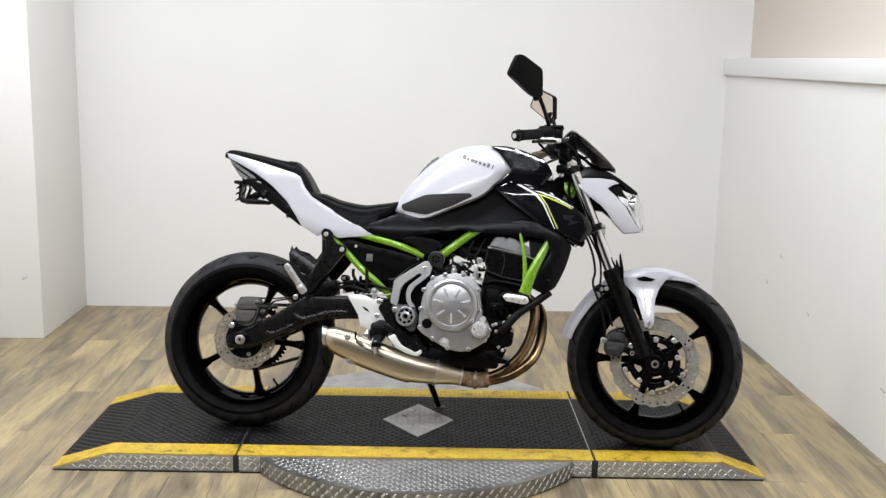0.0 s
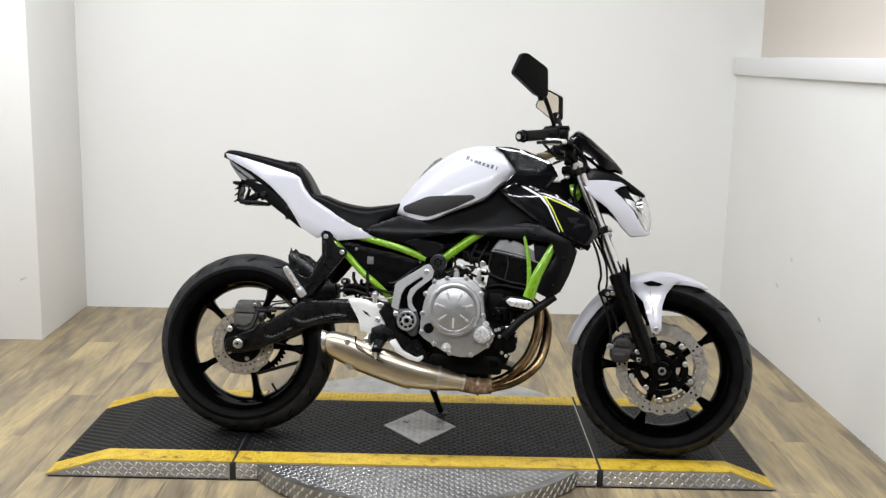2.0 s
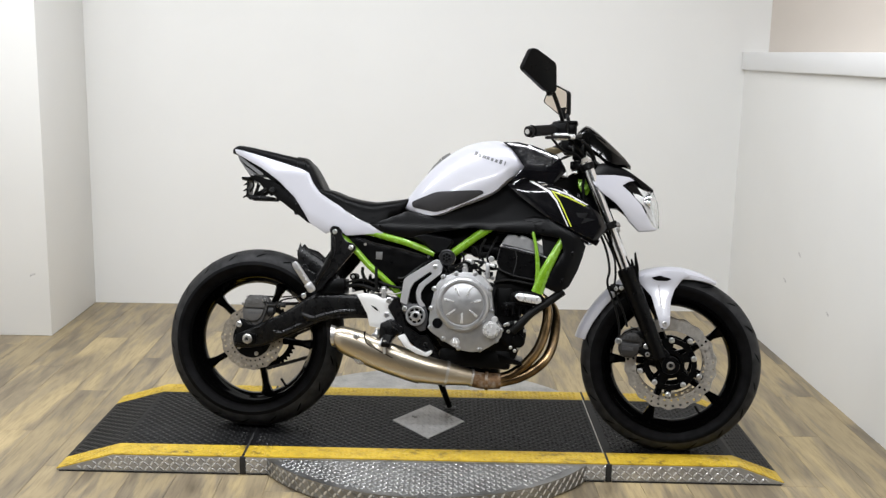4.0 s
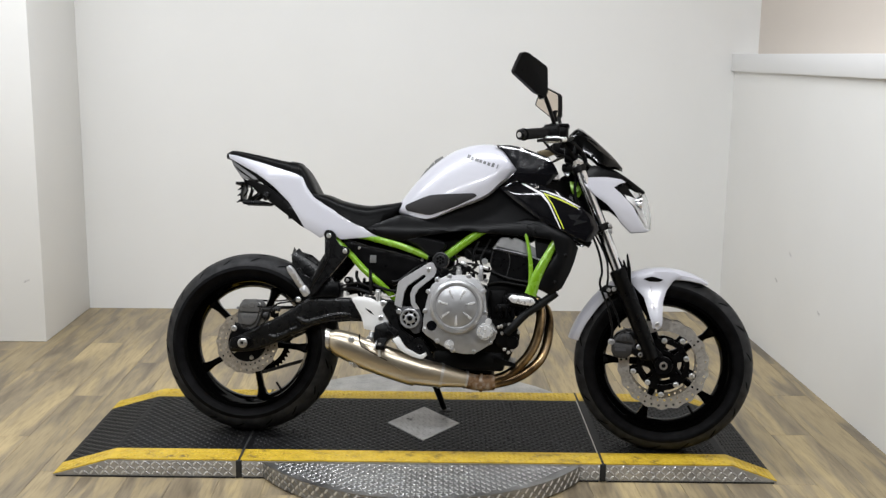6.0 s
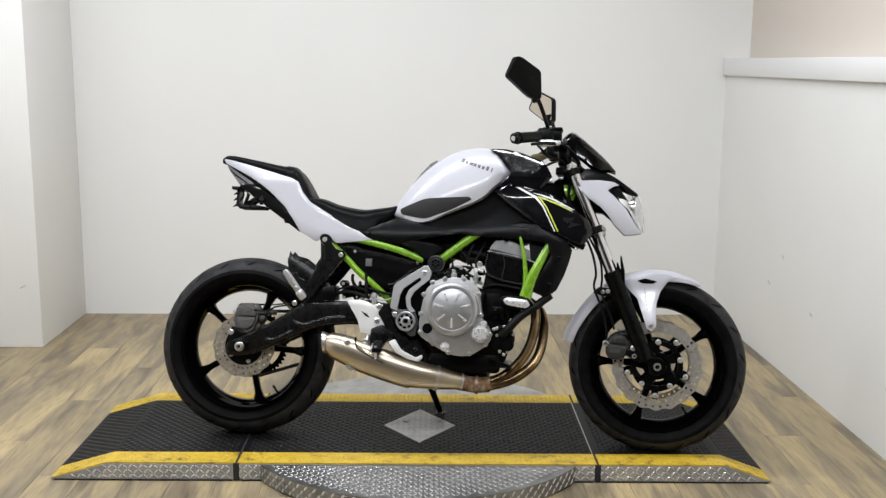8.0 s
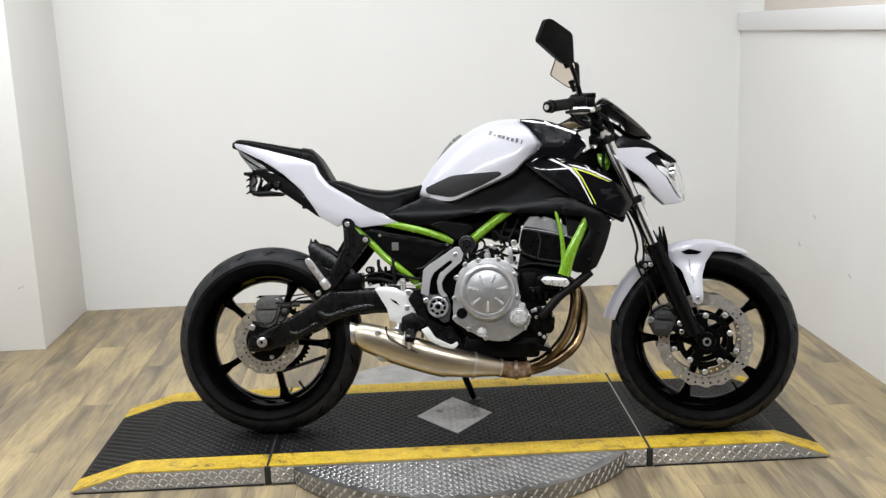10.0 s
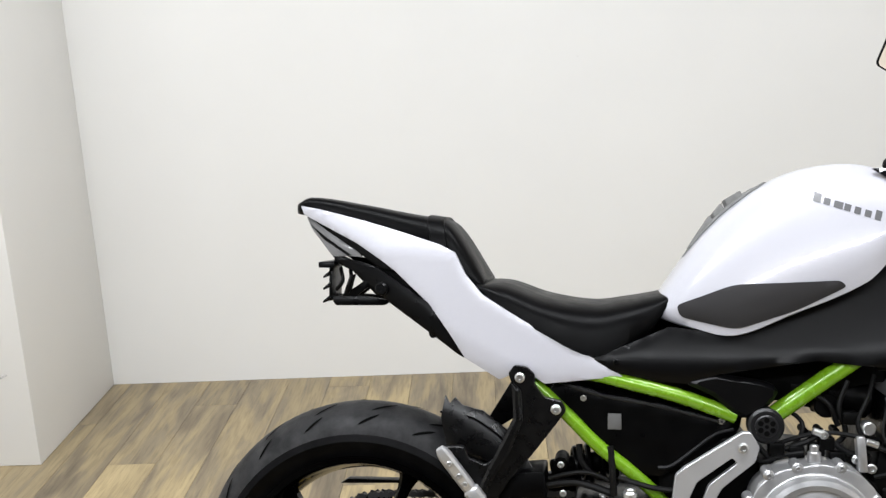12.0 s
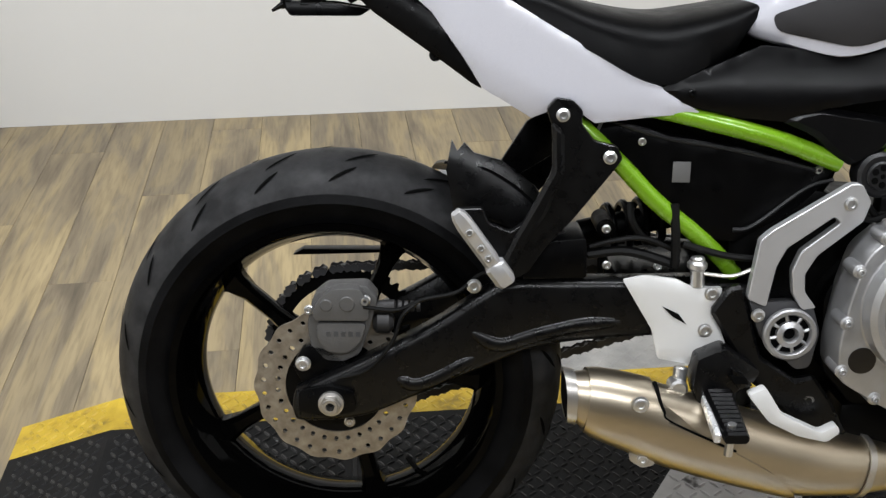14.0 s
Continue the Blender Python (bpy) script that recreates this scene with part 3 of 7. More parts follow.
# the rubber seams between the pieces
for sx in (-0.604, 0.598):
    bm = bmesh.new()
    box(bm, (sx - 0.010, FRONT - 0.006, 0.001), (sx + 0.010, FRONT + 0.016, H - 0.001), 0.002)
    box(bm, (sx - 0.0035, FRONT + 0.014, 0.001), (sx + 0.0035, BACK + 0.003, H + 0.0012))
    part("seam_strip", bm, M_RUBBER_EDGE, middle, "black rubber seam strip")
# bright strip added for the light that catches the metal edge here
bm = bmesh.new()
box(bm, (0.5905, FRONT + STRIPE, H - 0.004), (0.5940, BACK - STRIPE, H + 0.0016), 0.0005, 1)
part("seam_edge", bm, M_STEEL, middle, "steel edge beside the seam, glint put into its colour")

# round turntable
RD = 0.637
disc = tagged(new("turntable"), "round bare aluminium tread plate turntable on the floor", "turntable")
disc.matrix_world = PLAT
for sgn in (-1, 1):
    y_in = FRONT - 0.0065 if sgn < 0 else BACK + 0.0065
    bm = bmesh.new()
    a0 = math.asin(min(1, abs(y_in) / RD))
    arc = [a0 + (math.pi - 2 * a0) * k / 60 for k in range(61)]
    rim = [(RD * math.cos(t), sgn * RD * math.sin(t)) for t in arc]
    tz = H - 0.004
    up = [bm.verts.new((x, y, tz)) for x, y in rim]
    dn = [bm.verts.new((x, y, 0.004)) for x, y in rim]
    bm.faces.new(up)
    bm.faces.new(dn[::-1])
    for i in range(61):
        j = (i + 1) % 61
        bm.faces.new((up[i], dn[i], dn[j], up[j]))
    # far segment: the wall's reflection is put into a paler plate colour
    face, bar = (M_PLATE_ALU, M_TOP_BAR) if sgn < 0 else (M_PLATE_SIDE, M_PLATE_SIDE)
    seg = part("disc_plate", bm, face, disc, "bare aluminium tread plate" if sgn < 0 else "aluminium tread plate, paler with the wall's sheen painted in", flat=True)
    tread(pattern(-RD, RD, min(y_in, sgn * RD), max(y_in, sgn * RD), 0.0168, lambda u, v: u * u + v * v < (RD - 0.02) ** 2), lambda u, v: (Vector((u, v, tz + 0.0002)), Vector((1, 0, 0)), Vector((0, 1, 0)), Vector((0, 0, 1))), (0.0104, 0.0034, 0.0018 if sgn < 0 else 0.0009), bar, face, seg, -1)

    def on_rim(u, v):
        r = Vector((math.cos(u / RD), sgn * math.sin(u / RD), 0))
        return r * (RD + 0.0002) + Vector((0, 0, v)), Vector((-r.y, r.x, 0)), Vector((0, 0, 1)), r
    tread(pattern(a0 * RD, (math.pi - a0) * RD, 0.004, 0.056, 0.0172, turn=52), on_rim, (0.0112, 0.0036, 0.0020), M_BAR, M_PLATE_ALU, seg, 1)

# ---- the motorcycle: x forward, y to its left, z up; leaning on its side stand ----
bike = tagged(new("motorcycle"), "white and black motorcycle with lime green frame on its side stand", "motorcycle")
bike.matrix_world = Matrix.Translation((-0.015, 2.874, 0.067)) @ Matrix.Rotation(radians(-7.15), 4, "Z") @ Matrix.Rotation(radians(-13), 4, "X") @ Matrix.Diagonal((1.006, 1.006, 1.006, 1))
RX, RZ, FX, FZ = -0.698, 0.306, 0.735, 0.291
# steering turned slightly to the right about the raked head
HEAD = Vector((0.405, 0, 0.90))
AXIS = Vector((-math.sin(radians(23)), 0, math.cos(radians(23))))
STEER = Matrix.Translation(HEAD) @ Matrix.Rotation(radians(-5), 4, AXIS) @ Matrix.Translation(-HEAD)


def turned(bm):
    bmesh.ops.transform(bm, matrix=STEER, verts=bm.verts)
    return bm


def tyre(r, half, bead, cx, cz):
    """Tyre cross-section revolved: sidewalls and a rounded crown."""
    prof = []
    crown = half * 1.03
    rc = r - crown * 0.86
    for k in range(-8, 9):
        a = k / 8 * radians(78)
        prof.append((rc + crown * 0.86 * math.cos(a), crown * math.sin(a)))
    prof = [(bead, -half * 0.72), (bead + 0.012, -half * 0.80), (bead + 0.03, -half * 0.95)] + prof + [(bead + 0.03, half * 0.95), (bead + 0.012, half * 0.80), (bead, half * 0.72)]
    bm = bmesh.new()
    lathe(bm, prof, (cx, 0, cz), 96)
    for f in bm.faces:
        c = f.calc_center_median()
        rad = math.hypot(c.x - cx, c.z - cz)
        f.material_index = 1 if rad > r - half * 0.62 else 0
    return bm, rc, crown


def sipes(r, half, rc, crown, cx, cz, count):
    """Slanted tread grooves as dark strips on the crown, their shade painted in."""
    bm = bmesh.new()
    for k in range(count):
        for side in (-1, 1):
            for a_lat, length, width in ((20, 0.040, 0.0044), (46, 0.036, 0.0050)):
                th = 2 * math.pi * (k + (0.5 if side > 0 else 0) + a_lat / 130) / count
                row = []
                for j in range(6):
                    t = j / 5 - 0.5
                    lat = radians(a_lat) * side + side * t * length * 0.75 / crown
                    ang = th + t * length / r
                    w = width * math.sqrt(max(0.02, 1 - (2 * t) ** 2)) / r
                    rr = rc + crown * 0.86 * math.cos(lat) + 0.0010
                    y = crown * math.sin(lat) * 1.008
                    row.append([Vector((cx + rr * math.cos(ang + s * w), y, cz + rr * math.sin(ang + s * w))) for s in (-1, 1)])
                loft(bm, row, cap=False, closed=False)
    return bm


def rim(bm, spokes, cx, cz, half, angles, r_out=0.222, r_in=0.196, hub=0.042, hub_half=0.055, spoke=0.013):
    prof = [(r_out, -half), (r_out + 0.004, -half - 0.003), (r_out + 0.004, -half - 0.007), (r_out - 0.006, -half - 0.007), (r_out - 0.010, -half + 0.001), (r_in + 0.012, -half * 0.80), (r_in + 0.007, -half * 0.60), (r_in - 0.001, -half * 0.28), (r_in - 0.004, 0), (r_in - 0.001, half * 0.28), (r_in + 0.007, half * 0.60), (r_in + 0.012, half * 0.80), (r_out - 0.006, half + 0.007), (r_out + 0.004, half + 0.007), (r_out, half)]
    lathe(bm, prof, (cx, 0, cz), 96)
    lathe(bm, [(0.012, -hub_half), (hub * 0.8, -hub_half), (hub, -hub_half + 0.006), (hub * 0.9, 0), (hub, hub_half - 0.006), (hub * 0.8, hub_half), (0.012, hub_half)], (cx, 0, cz), 36)
    for a in angles:
        a = radians(a)
        d = Vector((math.cos(a), 0, math.sin(a)))
        s = Vector((-d.z, 0, d.x))
        c = Vector((cx, 0, cz))
        rings = []
        for rad, w, t in ((hub * 0.7, spoke * 1.9, 0.030), (hub * 1.5, spoke * 1.15, 0.024), (0.12, spoke * 0.8, 0.016), (0.165, spoke * 0.85, 0.015), (r_in - 0.008, spoke * 1.25, 0.018), (r_in + 0.004, spoke * 1.9, 0.022)):
            p = c + d * rad
            rings.append([p + s * w * x + Vector((0, t * y, 0)) for x, y in ((-1, -0.55), (-0.55, -1), (0.55, -1), (1, -0.55), (1, 0.55), (0.55, 1), (-0.55, 1), (-1, 0.55))])
        loft(spokes, rings)


def petal_disc(bm, cx, cz, y, r_in, r_out, cells, thick=0.0045, rows=2, wave=0.0028, hole=0.0036):
    """A wave-edged brake disc with real drilled holes, one in each cell."""
    dr = (r_out - r_in) / rows
    for face in (0, 1):
        yy = y + (thick if face else 0)
        for j in range(rows):
            ra, rb = r_in + j * dr, r_in + (j + 1) * dr
            for i in range(cells):
                a0, a1 = 2 * math.pi * i / cells, 2 * math.pi * (i + 1) / cells
                am = (a0 + a1) / 2
                top = wave if j == rows - 1 else 0
                polar = [(a0, ra), (am, ra), (a1, ra), (a1, (ra + rb) / 2)]
                polar += [(a1 + (a0 - a1) * k / 6, rb - top * math.cos(2 * math.pi * (i + 1 - k / 6) / 2.0)) for k in range(7)]
                polar += [(a0, (ra + rb) / 2)]
                per = len(polar)
                outer = [Vector((cx + r * math.cos(a), yy, cz + r * math.sin(a))) for a, r in polar]
                rm = (ra + rb) / 2 - top * 0.4
                off = (a1 - a0) * (0.10 if j % 2 else -0.10)
                hc = Vector((cx + rm * math.cos(am + off), yy, cz + rm * math.sin(am + off)))
                inner = [hc + (p - hc).normalized() * hole for p in outer]
                vo = [bm.verts.new(p) for p in outer]
                vi = [bm.verts.new(p) for p in inner]
                for k in range(per):
                    bm.faces.new((vo[k], vo[(k + 1) % per], vi[(k + 1) % per], vi[k]))
                if face == 0:
                    vb = [bm.verts.new(p + Vector((0, thick, 0))) for p in inner]
                    for k in range(per):
                        bm.faces.new((vi[k], vi[(k + 1) % per], vb[(k + 1) % per], vb[k]))
                    edge = [(k, k + 1) for k in range(4, 10)] if j == rows - 1 else []
                    if j == 0:
                        edge += [(0, 1), (1, 2)]
                    for p, q in edge:
                        bm.faces.new((vo[p], vo[q], bm.verts.new(outer[q] + Vector((0, thick, 0))), bm.verts.new(outer[p] + Vector((0, thick, 0)))))
    bmesh.ops.remove_doubles(bm, verts=bm.verts, dist=1e-5)


def wheel(name, cx, cz, r, half, angles, front):
    steer = turned if front else (lambda b: b)
    bm, spokes = bmesh.new(), bmesh.new()
    rim(bm, spokes, cx, cz, half * 0.82, angles, hub=0.042 if front else 0.048)
    w = part(name, steer(bm), M_RIM, bike, "gloss black five-spoke cast wheel")
    each("spoke", steer(spokes), M_RIM, w)
    bm, rc, crown = tyre(r, half, 0.219, cx, cz)
    part("tyre", steer(bm), [M_TYRE, M_TREAD], w, "black rubber tyre with slanted tread grooves", sharp=50)
    bm = sipes(r, half, rc, crown, cx, cz, 18)
    tagged(part("tread_groove", steer(bm), M_GROOVE, w), kind="stuff")
    bm = bmesh.new()
    va = radians(-58 if front else -57)
    tube(bm, [(cx + 0.197 * math.cos(va), 0, cz + 0.197 * math.sin(va)), (cx + 0.168 * math.cos(va), -0.004, cz + 0.168 * math.sin(va))], 0.004, 8)
    part("valve", steer(bm), M_HOSE, w)
    return w


rear_wheel = wheel("rear_wheel", RX, RZ, 0.311, 0.081, (67, 139, 211, 283, 355), False)
front_wheel = wheel("front_wheel", FX, FZ, 0.299, 0.061, (35, 107, 179, 251, 323), True)

# front brake discs, carriers and their floating buttons
for side in (-1, 1):
    y = side * 0.068 - 0.0022
    bm = bmesh.new()
    petal_disc(bm, FX, FZ, y, 0.112, 0.149, 36, hole=0.0042)
    part("brake_disc", turned(bm), M_DISC, front_wheel, "drilled wave-edged steel brake disc")
    bm = bmesh.new()
    for r0, r1 in ((0.034, 0.047), (0.069, 0.087)):
        lathe(bm, [(r0, y - 0.001), (r0 + 0.001, y - 0.002), (r1 - 0.001, y - 0.002), (r1, y - 0.001), (r1, y + 0.006), (r1 - 0.001, y + 0.007), (r0, y + 0.007)], (FX, 0, FZ), 48)
        part("disc_carrier", turned(bm), M_BLACK, front_wheel, "black disc carrier ring")
        bm = bmesh.new()
    for k in range(5):
        # five wide webs inside, five arms out to the disc
        for start, stop, w0, w1, turn in ((0.044, 0.072, 0.0130, 0.0200, 98), (0.084, 0.1135, 0.0100, 0.0078, 52)):
            a = radians(turn + 72 * k)
            d = Vector((math.cos(a), 0, math.sin(a)))
            s = Vector((-d.z, 0, d.x))
            rings = []
            for rr, w in ((start, w0), (stop, w1)):
                c = Vector((FX, y + 0.0025, FZ)) + d * rr
                rings.append([c + s * w * p + Vector((0, 0.0035 * q, 0)) for p, q in ((-1, -1), (1, -1), (1, 1), (-1, 1))])
            loft(bm, rings)
    each("carrier_arm", turned(bm), M_BLACK, front_wheel)
    bm = bmesh.new()
    for k in range(10):
        a, rr = radians(52 + 36 * k), 0.1015 if k % 2 == 0 else 0.0795
        bolt(bm, FX + rr * math.cos(a), y - 0.001 if side < 0 else y + 0.006, FZ + rr * math.sin(a), 0.0076, side, 0.005)
    each("button", turned(bm), M_BOLT, front_wheel)
bm = bmesh.new()
petal_disc(bm, RX, RZ, -0.074, 0.068, 0.109, 30, rows=2, wave=0.0019)
part("brake_disc", bm, M_DISC_DUSTY, rear_wheel, "dusty drilled wave-edged steel brake disc")
bm = bmesh.new()
lathe(bm, [(0.030, -0.072), (0.072, -0.0715), (0.072, -0.068), (0.030, -0.062)], (RX, 0, RZ), 36)
part("disc_carrier", bm, M_BLACK, rear_wheel)
bm = bmesh.new()
for k in range(5):
    a = 2 * math.pi * k / 5
    bolt(bm, RX + 0.056 * math.cos(a), -0.072, RZ + 0.056 * math.sin(a), 0.006)
each("disc_bolt", bm, M_STEEL, rear_wheel)

# sprocket with teeth on the far side, cush hub, and chain
bm = bmesh.new()
teeth = 46
prof = []
for k in range(teeth * 4):
    rr = 0.113 + (0.006 if k % 4 in (1, 2) else -0.002)
    a = 2 * math.pi * k / (teeth * 4)
    prof.append((rr, a))
for yy in (0.088, 0.095):
    outer = [bm.verts.new((RX + r * math.cos(a), yy, RZ + r * math.sin(a))) for r, a in prof]
    inner = [bm.verts.new((RX + 0.094 * math.cos(a), yy, RZ + 0.094 * math.sin(a))) for r, a in prof]
    for k in range(len(prof)):
        j = (k + 1) % len(prof)
        bm.faces.new((outer[k], outer[j], inner[j], inner[k]))
for k in range(5):
    a = 2 * math.pi * (k + 0.2) / 5
    tube(bm, [(RX + 0.045 * math.cos(a), 0.09, RZ + 0.045 * math.sin(a)), (RX + 0.097 * math.cos(a), 0.091, RZ + 0.097 * math.sin(a))], 0.008, 8)
lathe(bm, [(0.02, 0.055), (0.062, 0.055), (0.058, 0.094), (0.02, 0.094)], (RX, 0, RZ), 32)
part("sprocket", bm, M_DARK, rear_wheel, "dark toothed rear sprocket")


def chain_run(bm, a, b):
    a, b = Vector(a), Vector(b)
    n = int((b - a).length / 0.0158)
    d = (b - a).normalized()
    s = Vector((0, 1, 0)).cross(d)
    for i in range(n):
        c = a + d * (i + 0.5) * (b - a).length / n
        w = 0.0052 if i % 2 else 0.0085
        for side in (-1, 1):
            o = c + Vector((0, side * w, 0))
            loft(bm, [[o + d * p * 0.0105 + s * q * 0.0068 + Vector((0, t, 0)) for p, q in ((-1, 0.4), (-0.6, 1), (0, 0.6), (0.6, 1), (1, 0.4), (1, -0.4), (0.6, -1), (0, -0.6), (-0.6, -1), (-1, -0.4))] for t in (-0.0008, 0.0008)])
        cyl(bm, c - d * 0.008 - Vector((0, 0.006, 0)), c - d * 0.008 + Vector((0, 0.006, 0)), 0.0045, 8)


bm = bmesh.new()
chain_run(bm, (RX, 0.0915, RZ + 0.118), (-0.20, 0.0915, 0.44))
chain_run(bm, (RX + 0.01, 0.0915, RZ - 0.118), (-0.20, 0.0915, 0.345))
for k in range(14):
    a0, a1 = radians(90 + 180 * k / 14), radians(90 + 180 * (k + 1) / 14)
    chain_run(bm, (RX + 0.118 * math.cos(a0), 0.0915, RZ + 0.118 * math.sin(a0)), (RX + 0.118 * math.cos(a1), 0.0915, RZ + 0.118 * math.sin(a1)))
part("chain", bm, M_CAST_DARK, bike, "oily dark drive chain")
bm = bmesh.new()
plate(bm, [(-0.775, 0.443), (-0.760, 0.452), (-0.64, 0.452), (-0.42, 0.482), (-0.42, 0.476), (-0.64, 0.447)], 0.086, 0.108, 0.0008)
part("chain_guard", bm, M_MATTE, bike, "black plastic chain guard")

# front axle nut and rear axle nut
bm = bmesh.new()
lathe(bm, [(0.0075, -0.126), (0.0115, -0.126), (0.0135, -0.123), (0.0135, -0.112), (0.0075, -0.112)], (FX, 0, FZ), 24)
part("axle_nut", turned(bm), M_STEEL, bike, "hollow steel front axle end")
bm = bmesh.new()
lathe(bm, [(0.0058, -0.143), (0.0095, -0.143), (0.0105, -0.141), (0.0105, -0.136), (0.0165, -0.134), (0.0165, -0.128), (0.0058, -0.128)], (RX, 0, RZ), 24)
ring6 = lambda r, y: [Vector((RX + r * math.cos(math.pi * k / 3), y, RZ + r * math.sin(math.pi * k / 3))) for k in range(6)]
loft(bm, [ring6(0.0088, -0.1405), ring6(0.0130, -0.1405), ring6(0.0142, -0.1385), ring6(0.0142, -0.132), ring6(0.0088, -0.132)], cap=False)
part("axle_nut", bm, M_STEEL, bike, "hexagonal steel rear axle nut")

# ---- fork, calipers, mudguard ----
LEG = [Vector((0.440, 0, 0.930)), Vector((0.705, 0, 0.296))]
for side in (-1, 1):
    y = side * 0.1
    d = (LEG[1] - LEG[0]).normalized()
    off = Vector((0.0, y, 0))
    up = bmesh.new()
    tube(up, [LEG[0] - d * 0.016 + off, LEG[0] + d * 0.40 + off], 0.0205, 24)
    tub = part("fork_tube", turned(up), M_CHROME, bike, "chromed upper fork tube")
    cap = bmesh.new()
    cyl(cap, LEG[0] - d * 0.031 + off, LEG[0] - d * 0.016 + off, 0.0135, 6, bevel=0.002)
    cyl(cap, LEG[0] - d * 0.021 + off, LEG[0] - d * 0.014 + off, 0.0185, 20, bevel=0.002)
    part("fork_cap", turned(cap), M_STEEL, tub)
    low = bmesh.new()
    p = LEG[0] + d * 0.352 + off
    q = LEG[1] + off
    rings = []
    for s, r in ((0.0, 0.0235), (0.004, 0.029), (0.03, 0.030), (0.034, 0.0285), (0.10, 0.0285), (0.2, 0.0270), (0.27, 0.0255), (0.318, 0.0250)):
        c = p + d * s
        u, v = Vector((0, 1, 0)), d.cross(Vector((0, 1, 0)))
        rings.append([c + r * (math.cos(t) * u + math.sin(t) * v) for t in (2 * math.pi * k / 20 for k in range(20))])
    loft(low, rings)
    # axle clamp and caliper lugs
    clamp = bmesh.new()
    lathe(clamp, [(0.012, y - 0.018), (0.027, y - 0.018), (0.030, y - 0.012), (0.030, y + 0.012), (0.027, y + 0.018), (0.012, y + 0.018)], (FX, 0, FZ), 28)
    merge(low, clamp)
    plate(low, [(0.715, 0.275), (0.74, 0.285), (0.73, 0.33), (0.70, 0.36), (0.67, 0.35)], y - 0.014, y + 0.014, 0.004)
    plate(low, [(0.668, 0.362), (0.655, 0.405), (0.615, 0.395), (0.60, 0.40), (0.605, 0.385), (0.645, 0.372)], y - 0.008, y + 0.010, 0.003)
    plate(low, [(0.70, 0.315), (0.665, 0.305), (0.622, 0.33), (0.620, 0.345), (0.665, 0.345), (0.70, 0.345)], y - 0.008, y + 0.010, 0.003)
    leg = part("fork_leg", turned(low), M_BLACK, bike, "black lower fork leg")
    # fork protector fins
    fin = bmesh.new()
    top = p + d * 0.012
    for dx, dz in ((0.024, 0.040), (0.036, 0.062)):
        plate(fin, [(top.x + dx - 0.006, top.z - 0.03), (top.x + dx - 0.012, top.z + dz), (top.x + dx - 0.008, top.z + dz + 0.004), (top.x + dx + 0.004, top.z + 0.015), (top.x + dx + 0.006, top.z - 0.035)], y - 0.014, y + 0.014, 0.002)
    each("fork_guard", turned(fin), M_MATTE, leg)

for side in (-1, 1):
    y = side * 0.072
    bm = bmesh.new()
    plate(bm, rounded([(0.564, 0.360), (0.580, 0.383), (0.612, 0.399), (0.636, 0.392), (0.642, 0.360), (0.634, 0.326), (0.611, 0.307), (0.574, 0.311), (0.562, 0.332)], 0.008), y - 0.034, y + 0.030, 0.005)
    cal = part("brake_caliper", turned(bm), M_CALIPER_DARK, bike, "dusty black two-piston brake caliper")
    bm = bmesh.new()
    plate(bm, rounded([(0.577, 0.367), (0.588, 0.384), (0.612, 0.393), (0.630, 0.385), (0.634, 0.362)], 0.004), min(y + side * 0.026, y + side * 0.042), max(y + side * 0.026, y + side * 0.042), 0.004)
    plate(bm, rounded([(0.568, 0.333), (0.571, 0.359), (0.634, 0.354), (0.628, 0.328), (0.609, 0.313), (0.578, 0.316)], 0.005), min(y + side * 0.026, y + side * 0.040), max(y + side * 0.026, y + side * 0.040), 0.004)
    for k in range(4):
        box(bm, (0.585 + 0.012 * k, y + side * 0.040 - 0.003, 0.368), (0.589 + 0.012 * k, y + side * 0.040 + 0.003, 0.384), 0.001, 1)
    each("caliper_block", turned(bm), M_CALIPER_DARK, cal)
    bm = bmesh.new()
    for cx_, cz_ in ((0.648, 0.400), (0.655, 0.348), (0.659, 0.323)):
        bolt(bm, cx_, y + side * 0.032, cz_, 0.008, side, 0.008)
    bolt(bm, 0.567, y + side * 0.034, 0.362, 0.006, side, 0.010)
    each("caliper_bolt", turned(bm), M_BOLT, cal)
    bm = bmesh.new()
    box(bm, (0.575, y + side * 0.0402 - 0.0008, 0.333), (0.612, y + side * 0.0402 + 0.0008, 0.343))
    each("caliper_mark", turned(bm), M_CAST_DARK, cal)

# mudguard: an arched shell over the tyre with side struts down to the fork
bm = bmesh.new()
rings = []
for k in range(23):
    f = k / 22
    a = radians(63 + (167 - 63) * f)
    w = 0.062 * min(1.0, 0.25 + 2.6 * math.sin(math.pi * min(max(f * 0.86 + 0.07, 0), 1)) ** 1.0)
    R = 0.313 + 0.008 * math.sin(math.pi * f)
    if f > 0.8:
        R += 0.012 * (f - 0.8) / 0.2
    ring = []
    k_ = min(1.0, 0.30 + 3.5 * f)
    cross = [(-1.0, -0.030), (-0.98, -0.014), (-0.80, -0.002), (-0.4, 0.004), (0, 0.006), (0.4, 0.004), (0.80, -0.002), (0.98, -0.014), (1.0, -0.030)]
    for yy, dr in cross:
        ring.append(Vector((FX + (R + dr * k_) * math.cos(a), yy * w, FZ + (R + dr * k_) * math.sin(a))))
    for yy, dr in cross[::-1]:
        ring.append(Vector((FX + (R + dr * k_ - 0.003) * math.cos(a), yy * w * 0.96, FZ + (R + dr * k_ - 0.003) * math.sin(a))))
    rings.append(ring)
loft(bm, rings)


